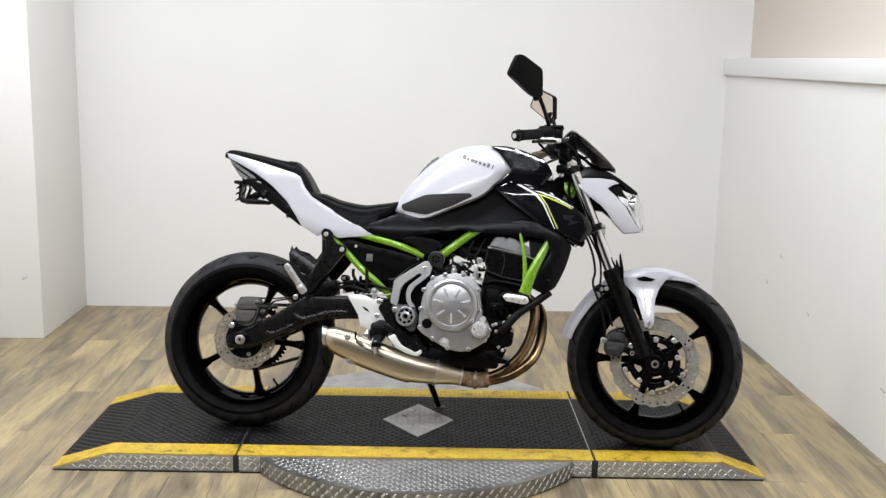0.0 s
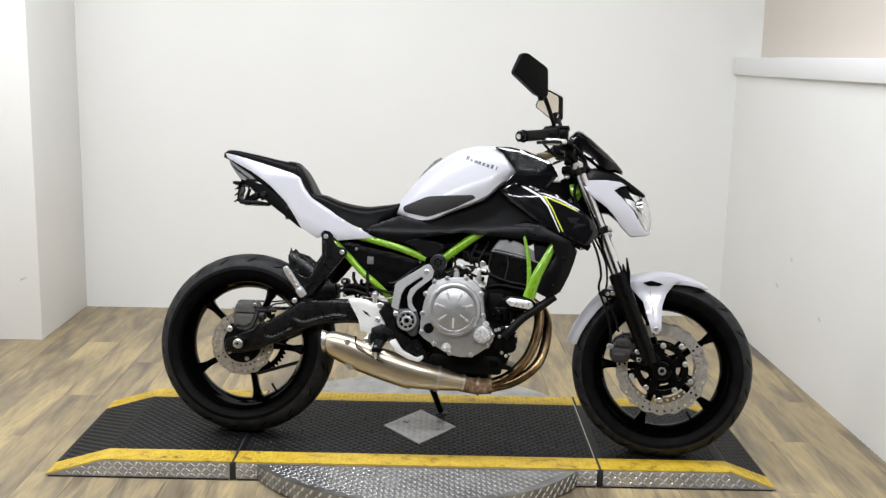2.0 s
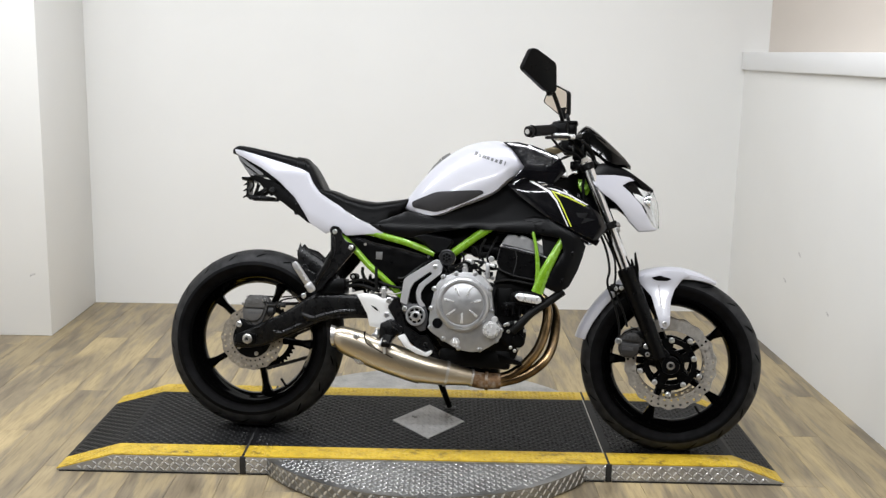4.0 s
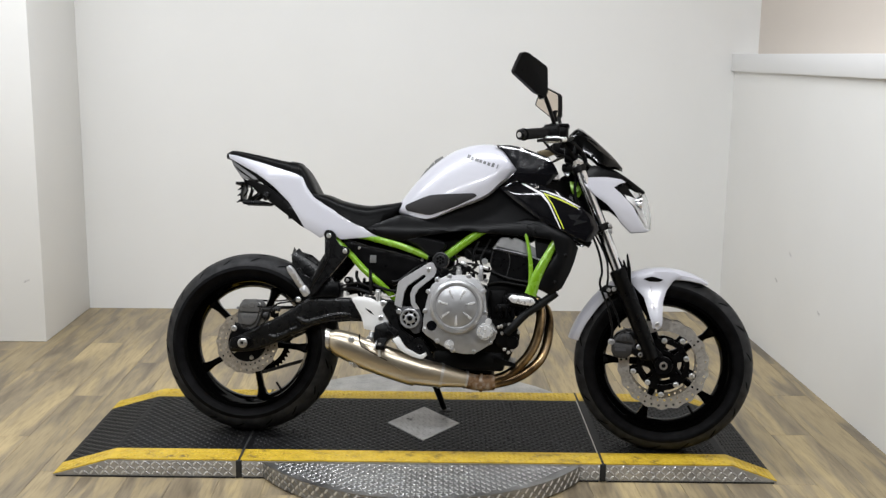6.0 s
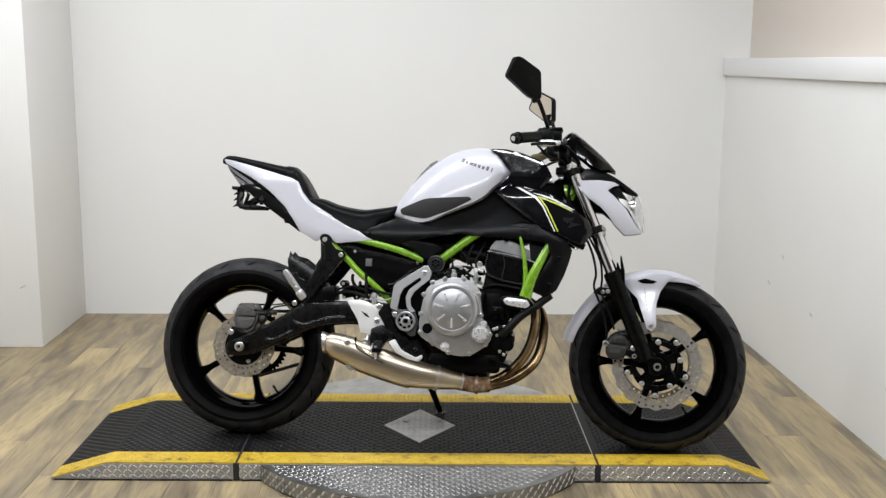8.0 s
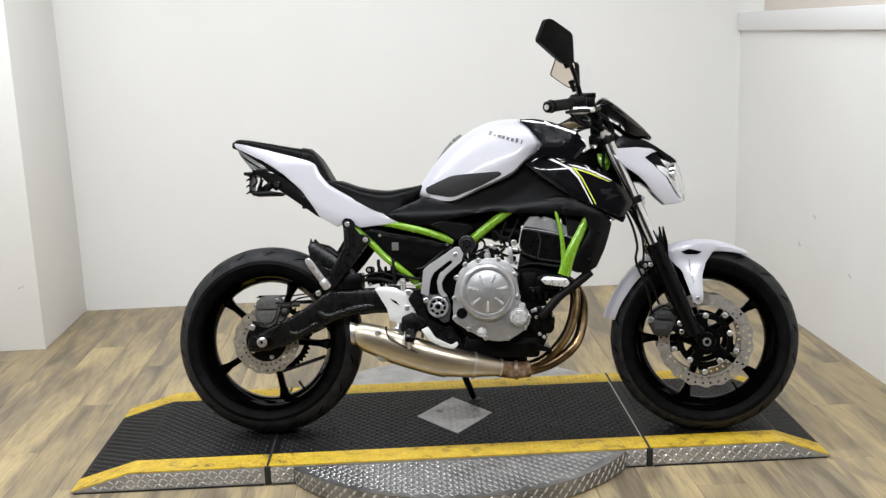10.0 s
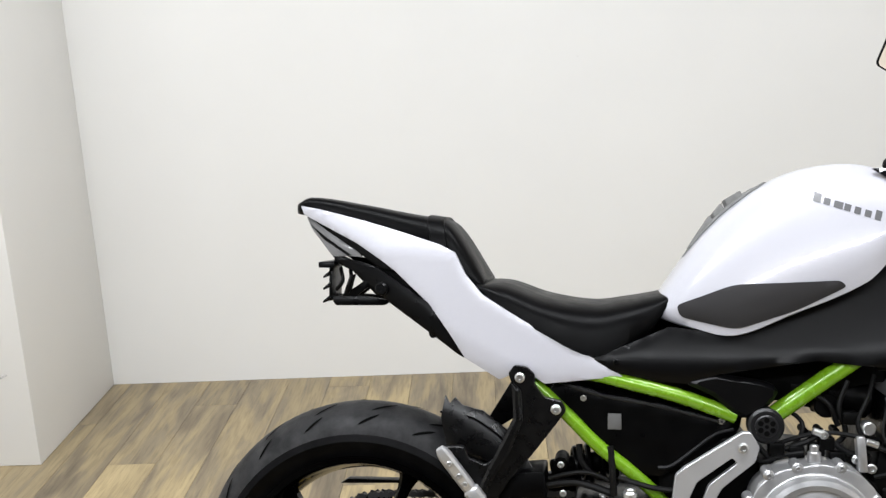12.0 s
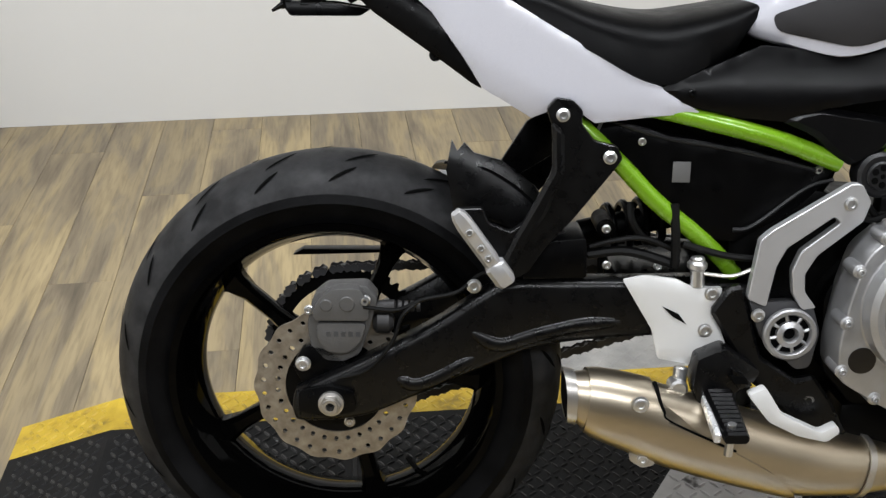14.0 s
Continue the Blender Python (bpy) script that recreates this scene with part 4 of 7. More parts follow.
def strut(b, side):
    skin(b, [(0.622, 0.560), (0.640, 0.590), (0.700, 0.602), (0.765, 0.602), (0.790, 0.590), (0.762, 0.572), (0.740, 0.540), (0.728, 0.500), (0.728, 0.425), (0.715, 0.408), (0.697, 0.415), (0.690, 0.440), (0.665, 0.515)], lambda x, z: 0.074 + 0.035 * max(0, min(1, (0.55 - z) / 0.11)) - 0.10 * max(0, z - 0.57), side, 0.005, 0.012, 0.0032, 0.0025, 0.004)


tmp = both(strut)
merge(bm, tmp)
guard = part("front_mudguard", turned(bm), M_PEARL, bike, "pearl white front mudguard with fork struts")
bm = bmesh.new()
for side in (-1, 1):
    bolt(bm, 0.711, side * 0.1095, 0.427, 0.007, side, 0.005)
each("mudguard_bolt", turned(bm), M_BOLT, guard)
bm = bmesh.new()
for side in (-1, 1):
    plate(bm, rounded([(0.662, 0.576), (0.690, 0.585), (0.730, 0.575), (0.715, 0.567), (0.680, 0.567)], 0.005), side * 0.0735 - 0.002, side * 0.0735 + 0.002, 0.001)
each("mudguard_slot", turned(bm), M_GROOVE, guard, "dark slot in the mudguard")
bm = bmesh.new()
for k in range(6):
    z0 = 0.545 - k * 0.013
    box(bm, (0.686 + k * 0.0022, -0.0895 - k * 0.0041, z0), (0.689 + k * 0.0022, -0.082 - k * 0.0041, z0 + 0.007))
each("decal_bar", turned(bm), M_FAINT, guard, "small row of grey decal bars")

# brake hoses from the bars to the calipers
bm = bmesh.new()
tube(bm, [(0.445, -0.06, 0.80), (0.505, -0.10, 0.68), (0.525, -0.115, 0.60), (0.520, -0.118, 0.55), (0.550, -0.108, 0.47), (0.565, -0.104, 0.40), (0.562, -0.100, 0.365)], 0.0040, 8)
tube(bm, [(0.450, -0.055, 0.80), (0.530, -0.09, 0.66), (0.545, -0.105, 0.59), (0.545, -0.11, 0.53), (0.575, -0.10, 0.46), (0.590, -0.098, 0.41)], 0.0036, 8)
each("brake_hose", turned(bm), M_HOSE, bike, "black rubber brake hoses")
bm = bmesh.new()
bolt(bm, 0.562, -0.108, 0.362, 0.008, -1, 0.012)
for q in ((0.548, -0.108, 0.535), (0.566, -0.108, 0.538)):
    bolt(bm, q[0], q[1], q[2], 0.006, -1, 0.008)
each("hose_fitting", turned(bm), M_BOLT, bike)
bm = bmesh.new()
plate(bm, rounded([(0.515, 0.532), (0.535, 0.552), (0.582, 0.548), (0.590, 0.528), (0.555, 0.520)], 0.006), -0.108, -0.098, 0.003)
part("hose_clamp", turned(bm), M_BLACK, bike)

# ---- triple clamps, bars, controls, mirrors ----
for z_at, r_ in ((0.0, 0.0255), (0.205, 0.028)):
    bm = bmesh.new()
    c = LEG[0] + (LEG[1] - LEG[0]).normalized() * z_at
    for side in (-1, 1):
        o = c + Vector((0, side * 0.1, 0))
        dd = (LEG[1] - LEG[0]).normalized()
        cyl(bm, o - dd * 0.011, o + dd * 0.011, r_, 24, bevel=0.003)
    box(bm, (c.x - 0.06, -0.1, c.z - 0.008), (c.x + 0.012, 0.1, c.z + 0.018), 0.006)
    part("triple_clamp", turned(bm), M_BLACK, bike, "black fork clamp")
bm = bmesh.new()
for side in (-1, 1):
    c = LEG[0] + (LEG[1] - LEG[0]).normalized() * 0.205
    for k in (-0.008, 0.008):
        bolt(bm, c.x + 0.028, side * 0.118, c.z + k, 0.005, side, 0.008)
each("clamp_bolt", turned(bm), M_BOLT, bike)
bm = bmesh.new()
cyl(bm, HEAD + AXIS * 0.02, HEAD - AXIS * 0.16, 0.034, 24, bevel=0.004)
box(bm, (0.385, -0.030, 0.80), (0.45, 0.030, 0.86), 0.012)
part("steering_head", bm, M_BLACK, bike, "black steering head")
bm = bmesh.new()
plate(bm, rounded([(0.402, 0.892), (0.432, 0.890), (0.446, 0.862), (0.436, 0.838), (0.418, 0.846), (0.405, 0.866)], 0.005), -0.052, -0.034, 0.004)
cyl(bm, (0.428, -0.05, 0.866), (0.428, -0.062, 0.866), 0.010, 12, bevel=0.002)
part("head_gusset", bm, M_GREEN, bike, "lime green steering head gusset")

bm = bmesh.new()
BAR = [(0.405, 0, 1.008), (0.405, -0.09, 1.010), (0.375, -0.17, 1.035), (0.318, -0.27, 1.030), (0.268, -0.362, 1.012)]
tube(bm, BAR, 0.0115, 14)
tube(bm, [(x, -y, z) for x, y, z in BAR], 0.0115, 14)
for side in (-1, 1):
    box(bm, (0.385, side * 0.045 - 0.018, 0.955), (0.427, side * 0.045 + 0.018, 1.024), 0.006)
bars = part("handlebar", turned(bm), M_BLACK, bike, "black tapered handlebar")
for side in (-1, 1):
    p = [Vector((0.330, side * 0.250, 1.031)), Vector((0.272, side * 0.356, 1.013))]
    d = (p[1] - p[0]).normalized()
    bm = bmesh.new()
    u = d.cross(Vector((0, 0, 1))).normalized()
    v = d.cross(u)
    rings = []
    for k in range(30):
        r = 0.0168 if k % 2 else 0.0158
        if k in (0, 29):
            r = 0.0195
        c = p[0].lerp(p[1], k / 29)
        rings.append([c + r * (math.cos(t) * u + math.sin(t) * v) for t in (2 * math.pi * j / 18 for j in range(18))])
    loft(bm, rings)
    part("grip", turned(bm), M_HOSE, bars, "ribbed black rubber grip")
    bm = bmesh.new()
    cyl(bm, p[1], p[1] + d * 0.024, 0.0165, 18, bevel=0.004)
    part("bar_end", turned(bm), M_BLACK, bars)
    bm = bmesh.new()
    cyl(bm, p[1] + d * 0.0235, p[1] + d * 0.0255, 0.008, 12)
    part("bar_end_screw", turned(bm), M_BOLT, bars)
    # switch pod, lever bracket, lever
    bm = bmesh.new()
    c = Vector((0.352, side * 0.218, 1.034))
    box(bm, (c.x - 0.026, c.y - 0.032, c.z - 0.030), (c.x + 0.026, c.y + 0.032, c.z + 0.026), 0.009, 3)
    part("switch_pod", turned(bm), M_MATTE, bars, "black handlebar switch pod")
    bm = bmesh.new()
    c = Vector((0.385, side * 0.175, 1.035))
    box(bm, (c.x - 0.052, c.y + side * 0.084 - 0.012, c.z - 0.036), (c.x - 0.002, c.y + side * 0.084 + 0.012, c.z - 0.016), 0.006, 3)
    cyl(bm, (c.x - 0.010, c.y + side * 0.084, c.z - 0.026), (c.x + 0.016, c.y + side * 0.070, c.z - 0.024), 0.008, 14, bevel=0.002)
    part("lever_bracket", turned(bm), M_CAP if side < 0 else M_BLACK, bars, "silver brake master cylinder" if side < 0 else "")
    bm = bmesh.new()
    tube(bm, [(0.418, side * 0.185, 1.022), (0.398, side * 0.235, 1.010), (0.358, side * 0.30, 1.004), (0.318, side * 0.362, 0.994)], (0.0055, 0.004), 10, flat=1.2)
    part("lever", turned(bm), M_BLACK, bars, "black hand lever")
bm = bmesh.new()
box(bm, (0.344, -0.212, 1.014), (0.404, -0.162, 1.060), 0.009, 3)
box(bm, (0.341, -0.215, 1.054), (0.407, -0.159, 1.067), 0.004, 2)
part("brake_reservoir", turned(bm), M_MATTE, bars, "black brake fluid reservoir")
bm = bmesh.new()
plate(bm, rounded([(0.294, 0.983), (0.322, 0.990), (0.368, 0.981), (0.323, 0.962)], 0.004), -0.128, -0.116, 0.003)
part("cable_guide", turned(bm), M_GOLD, bars, "bronze coloured bracket below the bars")

for side in (-1, 1):
    y = side * 0.36
    bm = bmesh.new()
    outline = rounded([(0.206, 1.210), (0.236, 1.276), (0.258, 1.276), (0.338, 1.240), (0.347, 1.150), (0.322, 1.146), (0.300, 1.152)], 0.012)
    outline = [(0.2155 + (x - 0.206) * 0.97, z) for x, z in outline]
    plate(bm, outline, -0.010, 0.010, 0.006, 3)
    turn = Matrix.Translation((0.30 if side < 0 else 0.306, y, 1.2 if side < 0 else 1.218)) @ Matrix.Rotation(radians(side * -40), 4, "Z") @ Matrix.Rotation(radians(side * -4), 4, "X") @ Matrix.Translation((-0.30, 0, -1.2))
    bmesh.ops.transform(bm, matrix=turn, verts=bm.verts)
    # the shell faces forward, the glass faces the rider
    mir = part("mirror", turned(bm), M_MATTE, bike, "black angular rear-view mirror")
    bm = bmesh.new()
    cx_ = sum(x for x, z in outline) / len(outline)
    cz_ = sum(z for x, z in outline) / len(outline)
    f = [((x - cx_) * 0.91 + cx_, (z - cz_) * 0.91 + cz_) for x, z in outline]
    gy = 0.0104 if side < 0 else -0.0104
    plate(bm, f, min(gy, gy * 0.8), max(gy, gy * 0.8), 0)
    bmesh.ops.transform(bm, matrix=turn, verts=bm.verts)
    part("mirror_glass", turned(bm), M_MIRROR, mir, "mirror glass")
    bm = bmesh.new()
    a = turn @ Vector((0.334, 0, 1.165))
    foot = Vector((0.362, side * 0.205, 1.045))
    tube(bm, [a, a.lerp(foot, 0.35) + Vector((0.004, side * 0.012, 0.0)), a.lerp(foot, 0.75) + Vector((0.003, side * 0.006, 0)), foot], (0.0075, 0.0065), 10)
    tube(bm, [a + Vector((-0.01, 0, 0.012)), a + Vector((0, 0, -0.03))], (0.016, 0.009), 10)
    cyl(bm, (0.362, side * 0.205, 1.028), (0.362, side * 0.205, 1.062), 0.012, 12, bevel=0.003)
    part("mirror_stem", turned(bm), M_BLACK, mir)

# ---- headlight cowl, meter visor ----
def cowl_half(x, z):
    f = max(0.0, min(1.0, (x - 0.44) / 0.24))
    ridge = 0.872 - 0.55 * (x - 0.47)
    return 0.122 - 0.075 * f ** 1.8 - 0.30 * max(0, z - ridge) - 0.12 * max(0, ridge - 0.03 - z)


def cowl(b, side):
    skin(b, [(0.450, 0.894), (0.459, 0.903), (0.531, 0.907), (0.578, 0.903), (0.597, 0.893), (0.579, 0.888), (0.557, 0.874), (0.583, 0.853), (0.622, 0.814), (0.649, 0.765), (0.663, 0.744), (0.679, 0.739), (0.668, 0.733), (0.616, 0.729), (0.582, 0.762), (0.559, 0.794), (0.534, 0.819), (0.496, 0.845), (0.465, 0.872)], cowl_half, side, 0.006, 0.010, 0.002, 0.0015, 0.0025)


cowl_part = each("headlight_cowl", turned(both(cowl)), M_PEARL, bike, "pearl white angular headlight cowl", sharp=20)


def brow_half(x, z):
    return cowl_half(x, z) - 0.5 * max(0, z - 0.905 - 0.2 * max(0, x - 0.56)) - 0.003


def cowl_top(b, side):
    skin(b, [(0.457, 0.905), (0.464, 0.922), (0.476, 0.940), (0.487, 0.947), (0.515, 0.945), (0.559, 0.932), (0.589, 0.915), (0.616, 0.897), (0.663, 0.864), (0.656, 0.858), (0.628, 0.869), (0.601, 0.895), (0.578, 0.907), (0.531, 0.911)], brow_half, side, 0.006, 0.012, 0.0032, 0.0025, 0.003)


each("cowl_cap", turned(both(cowl_top)), M_MATTE, cowl_part, "matte black upper cowl")
# the brow bridges the two sides and runs to a point above the lamp
bm = bmesh.new()
rings = []
for x, z in ((0.480, 0.942), (0.515, 0.944), (0.559, 0.931), (0.589, 0.914), (0.616, 0.896), (0.640, 0.879), (0.660, 0.864)):
    w = brow_half(x, z) - 0.001
    top = [Vector((x, w * a, z - 0.001 + 0.006 * (1 - a * a))) for a in (-1, -0.6, -0.2, 0.2, 0.6, 1)]
    rings.append(top + [q - Vector((0, 0, 0.004)) for q in top[::-1]])
loft(bm, rings)
part("cowl_brow", turned(bm), M_MATTE, cowl_part, "black brow over the headlight")
# lamp: reflector body and clear lens
bm = bmesh.new()
rings = []
for x, z0, z1, w in ((0.47, 0.81, 0.90, 0.070), (0.54, 0.80, 0.905, 0.074), (0.60, 0.755, 0.89, 0.062), (0.64, 0.748, 0.85, 0.042)):
    rings.append([Vector((x, y, z)) for y, z in ((-w, z0 + 0.02), (-w * 0.7, z0), (w * 0.7, z0), (w, z0 + 0.02), (w, z1 - 0.02), (w * 0.7, z1), (-w * 0.7, z1), (-w, z1 - 0.02))])
loft(bm, rings)
part("lamp_housing", turned(bm), M_BLACK, cowl_part, "black headlight housing")


def lamp_bezel(b, side):
    skin(b, [(0.550, 0.876), (0.598, 0.897), (0.634, 0.868), (0.618, 0.840), (0.606, 0.826), (0.578, 0.850)], lambda x, z: cowl_half(x, z) - 0.014, side, 0.004, 0.010, 0.002, 0.0015, 0.002)


each("lamp_bezel", turned(both(lamp_bezel)), M_BLACK, cowl_part, "dark inner edge of the headlight opening")


def lamp_shell(b, side):
    skin(b, [(0.592, 0.856), (0.606, 0.872), (0.640, 0.858), (0.652, 0.820), (0.674, 0.744), (0.655, 0.768), (0.628, 0.814), (0.600, 0.838)], lambda x, z: cowl_half(x, z) - 0.009, side, 0.004, 0.010, 0.002, 0.0015, 0.002)


each("lamp_reflector", turned(both(lamp_shell)), M_LENS_BRIGHT, cowl_part, "bright headlight reflector behind the lens")
bm = bmesh.new()
rings = []
for t in range(7):
    z = 0.740 + t * 0.0200
    xf = 0.684 - 0.14 * max(0, z - 0.78) - 0.35 * max(0, z - 0.83)
    w = 0.040 + 0.02 * math.sin(math.pi * (t + 1) / 8)
    ring = [(xf - 0.055, -w), (xf - 0.020, -w * 0.86), (xf - 0.002, -w * 0.42), (xf, 0), (xf - 0.002, w * 0.42), (xf - 0.020, w * 0.86), (xf - 0.055, w)]
    ring += [(x - 0.004, y * 0.93) for x, y in ring[::-1]]
    rings.append([Vector((x, y, z)) for x, y in ring])
loft(bm, rings)
part("headlight_lens", turned(bm), M_CLEAR, cowl_part, "clear headlight lens")
bm = bmesh.new()
for side in (-1, 1):
    lathe(bm, [(0.001, 0.632), (0.020, 0.640), (0.028, 0.652), (0.030, 0.652), (0.022, 0.628), (0.001, 0.624)], (0, side * 0.030, 0.825), 24, "x")
each("reflector", turned(bm), M_CHROME, cowl_part, "chromed headlight reflector")

bm = bmesh.new()
rings = []
for x, top, low, w in ((0.402, 1.056, 1.030, 0.050), (0.414, 1.069, 1.014, 0.056), (0.428, 1.078, 1.004, 0.062), (0.443, 1.072, 0.996, 0.068), (0.475, 1.046, 0.976, 0.074), (0.502, 1.023, 0.954, 0.073), (0.536, 0.994, 0.941, 0.066), (0.560, 0.971, 0.944, 0.056), (0.583, 0.944, 0.936, 0.038)):
    arch = [(-1, 1), (-0.97, 0.72), (-0.86, 0.38), (-0.62, 0.13), (-0.3, 0.02), (0, 0), (0.3, 0.02), (0.62, 0.13), (0.86, 0.38), (0.97, 0.72), (1, 1)]
    ring = [Vector((x, w * a, top - (top - low) * b)) for a, b in arch] + [Vector((x - 0.004, w * a * 0.95, top - 0.005 - (top - low - 0.005) * b)) for a, b in arch[::-1]]
    rings.append(ring)
loft(bm, rings)
visor = part("meter_visor", turned(bm), M_SMOKE, bike, "smoked black flyscreen", sharp=25)
bm = bmesh.new()
loft(bm, [[Vector((x, w * a, z + h * b)) for a, b in ((-1, -1), (1, -1), (1, 0.7), (0.8, 1), (-0.8, 1), (-1, 0.7))] for x, z, w, h in ((0.406, 1.030, 0.046, 0.020), (0.430, 1.034, 0.054, 0.028), (0.478, 1.012, 0.056, 0.024), (0.525, 0.978, 0.046, 0.016))])
part("meter_housing", turned(bm), M_MATTE, visor, "black instrument housing")
bm = bmesh.new()
for side in (-1, 1):
    tube(bm, [(0.425, side * 0.055, 1.005), (0.448, side * 0.066, 0.985), (0.462, side * 0.068, 0.950), (0.500, side * 0.070, 0.925)], 0.007, 8)
    bolt(bm, 0.481, side * 0.0795, 0.975, 0.004, side, 0.004)
each("lamp_bracket", turned(bm), M_BLACK, bike, "black headlight bracket")
bm = bmesh.new()
tube(bm, [(0.36, -0.12, 1.02), (0.40, -0.085, 0.985), (0.43, -0.07, 0.94), (0.42, -0.06, 0.87), (0.43, -0.05, 0.80)], 0.0055, 8)
tube(bm, [(0.40, -0.15, 1.01), (0.44, -0.095, 0.985), (0.455, -0.075, 0.95), (0.44, -0.06, 0.88)], 0.0045, 8)
tube(bm, [(0.37, 0.12, 1.02), (0.45, 0.09, 0.985), (0.46, 0.05, 0.94)], 0.0055, 8)
tube(bm, [(0.31, -0.20, 1.00), (0.345, -0.14, 0.975), (0.40, -0.09, 0.96), (0.42, -0.05, 0.90)], 0.0045, 8)
each("control_cable", bm, M_HOSE, bike, "black control cables")

# ---- fuel tank and its trim ----
tank_top = along((-0.192, -0.161, -0.113, -0.065, -0.007, 0.052, 0.111, 0.160, 0.200, 0.232), (0.794, 0.838, 0.898, 0.943, 0.981, 1.003, 1.010, 1.003, 0.978, 0.935))
tank_low = along((-0.192, -0.145, -0.075, 0.013, 0.125, 0.165, 0.232), (0.776, 0.762, 0.750, 0.784, 0.833, 0.871, 0.917))
tank_wide = along((-0.192, -0.15, -0.08, 0.0, 0.08, 0.16, 0.232), (0.075, 0.108, 0.138, 0.158, 0.168, 0.164, 0.140))
TP, TQ = 0.62, 0.86


def tank_half(x, z):
    lo, hi = tank_low(x), tank_top(x)
    s = max(0.0, min(0.999, (z - lo) / max(hi - lo, 1e-4)))
    sin2 = s ** (2 / TQ)
    return tank_wide(x) * (1 - sin2) ** (TP / 2) * (0.94 + 0.06 * min(1, s * 4))


bm = bmesh.new()
rings = []
for k in range(33):
    x = -0.192 + 0.424 * k / 32
    lo, hi, w = tank_low(x), tank_top(x), tank_wide(x)
    ring = []
    for j in range(33):
        phi = math.pi * j / 32
        c, s = math.cos(phi), math.sin(phi)
        z = lo + (hi - lo) * s ** TQ
        y = -math.copysign(abs(c) ** TP, c) * w * (0.94 + 0.06 * min(1, 4 * s ** TQ))
        ring.append(Vector((x, y, z)))
    ring.append(Vector((x, w * 0.82, lo - 0.004)))
    ring.append(Vector((x, -w * 0.82, lo - 0.004)))
    rings.append(ring)
loft(bm, rings)
tank = part("fuel_tank", bm, M_PEARL, bike, "pearl white fuel tank", sharp=50)


def pad(b, side):
    skin(b, [(-0.160, 0.793), (-0.072, 0.827), (0.082, 0.834), (0.092, 0.825), (0.020, 0.790), (-0.070, 0.759), (-0.154, 0.775)], lambda x, z: tank_half(x, z) + 0.0032, side, 0.004, 0.012, 0.0032, 0.0015, 0.016)


each("knee_pad", both(pad), M_PAD, tank, "dark grey rubber knee pad")


def tank_skin(x, y):
    """Height of the tank's skin at x and y off its middle."""
    lo, hi, w = tank_low(x), tank_top(x), tank_wide(x)
    c = min(0.98, abs(y) / w) ** (1 / TP)
    return lo + (hi - lo) * (1 - c * c) ** (TQ / 2)


PAD_UP = Vector((-0.40, 0, 0.91))


def tank_grip(b, side):
    wide = along((-0.142, -0.120, -0.080, -0.040, -0.004), (0.005, 0.012, 0.023, 0.026, 0.010))
    rings = []
    for k in range(17):
        x = -0.142 + 0.138 * k / 16
        w, fade = wide(x), min(1.0, 4 * min(k + 0.4, 16.4 - k) / 16)
        low = [Vector((x, side * y, tank_skin(x, y) + 0.0005)) for y in (0.003, w * 0.5, w)]
        top = [low[2] + PAD_UP * 0.002, low[1] + PAD_UP * 0.004 * fade, low[0] + PAD_UP * 0.005 * fade]
        rings.append(low + top)
    loft(b, rings)


def tank_fin(b, side):
    for x0, x1, h0, h1 in ((-0.134, -0.096, 0.003, 0.011), (-0.091, -0.076, 0.010, 0.013), (-0.070, -0.046, 0.014, 0.010)):
        foot, tip = [], []
        for x, y in ((x0, 0.004), (x1, 0.004), (x1 + 0.004, 0.014), (x0 + 0.004, 0.011)):
            p = Vector((x, side * y, tank_skin(x, y) + 0.002))
            foot.append(p)
            tip.append(p + PAD_UP * (h1 if x > x0 + 0.008 else h0) + Vector((0, side * -0.002, 0)))
        loft(b, [foot, tip])


grips = each("tank_pad", both(tank_grip), M_TANK_PAD, tank, "finned grey rubber pad on the tank top")
each("tank_fin", both(tank_fin), M_TANK_PAD, grips)
# maker's lettering as plain bars
bm = bmesh.new()
d = Vector((0.108, 0, -0.036)).normalized()
up = Vector((-d.z, 0, d.x))
for k, (tall, wide) in enumerate(((1.0, 0.011), (0.72, 0.0095), (0.72, 0.013), (0.72, 0.0095), (0.72, 0.009), (0.72, 0.0095), (1.0, 0.009), (1.0, 0.004))):
    o = Vector((0.049, 0, 0.951)) + d * (k * 0.0150 + (0.003 if k == 7 else 0))
    corners = [o, o + d * wide, o + d * wide + up * 0.0145 * tall, o + up * 0.0145 * tall]
    vs = [bm.verts.new((p.x, -(tank_half(p.x, p.z) + 0.0008), p.z)) for p in corners]
    bm.faces.new(vs)
    vb = [bm.verts.new((p.x, -(tank_half(p.x, p.z) - 0.001), p.z)) for p in corners]
    for i in range(4):
        bm.faces.new((vs[i], vs[(i + 1) % 4], vb[(i + 1) % 4], vb[i]))
each("decal_bar", bm, M_LETTER, tank, "row of small grey bars on the tank")

# black cover in front of the tank
bm = bmesh.new()
rings = []
for x, z1, z0, w in ((0.150, 0.992, 0.975, 0.050), (0.185, 0.990, 0.935, 0.080), (0.225, 0.982, 0.900, 0.096), (0.290, 0.958, 0.885, 0.098), (0.340, 0.934, 0.885, 0.080), (0.365, 0.915, 0.890, 0.056)):
    ring = []
    for j in range(17):
        phi = math.pi * j / 16
        c, s = math.cos(phi), math.sin(phi)
        ring.append(Vector((x, -math.copysign(abs(c) ** 0.6, c) * w, z0 + (z1 - z0) * s ** 0.8)))
    rings.append(ring)
loft(bm, rings)
tank_cover = part("tank_cover", bm, M_MATTE, bike, "black cover ahead of the tank", sharp=45)


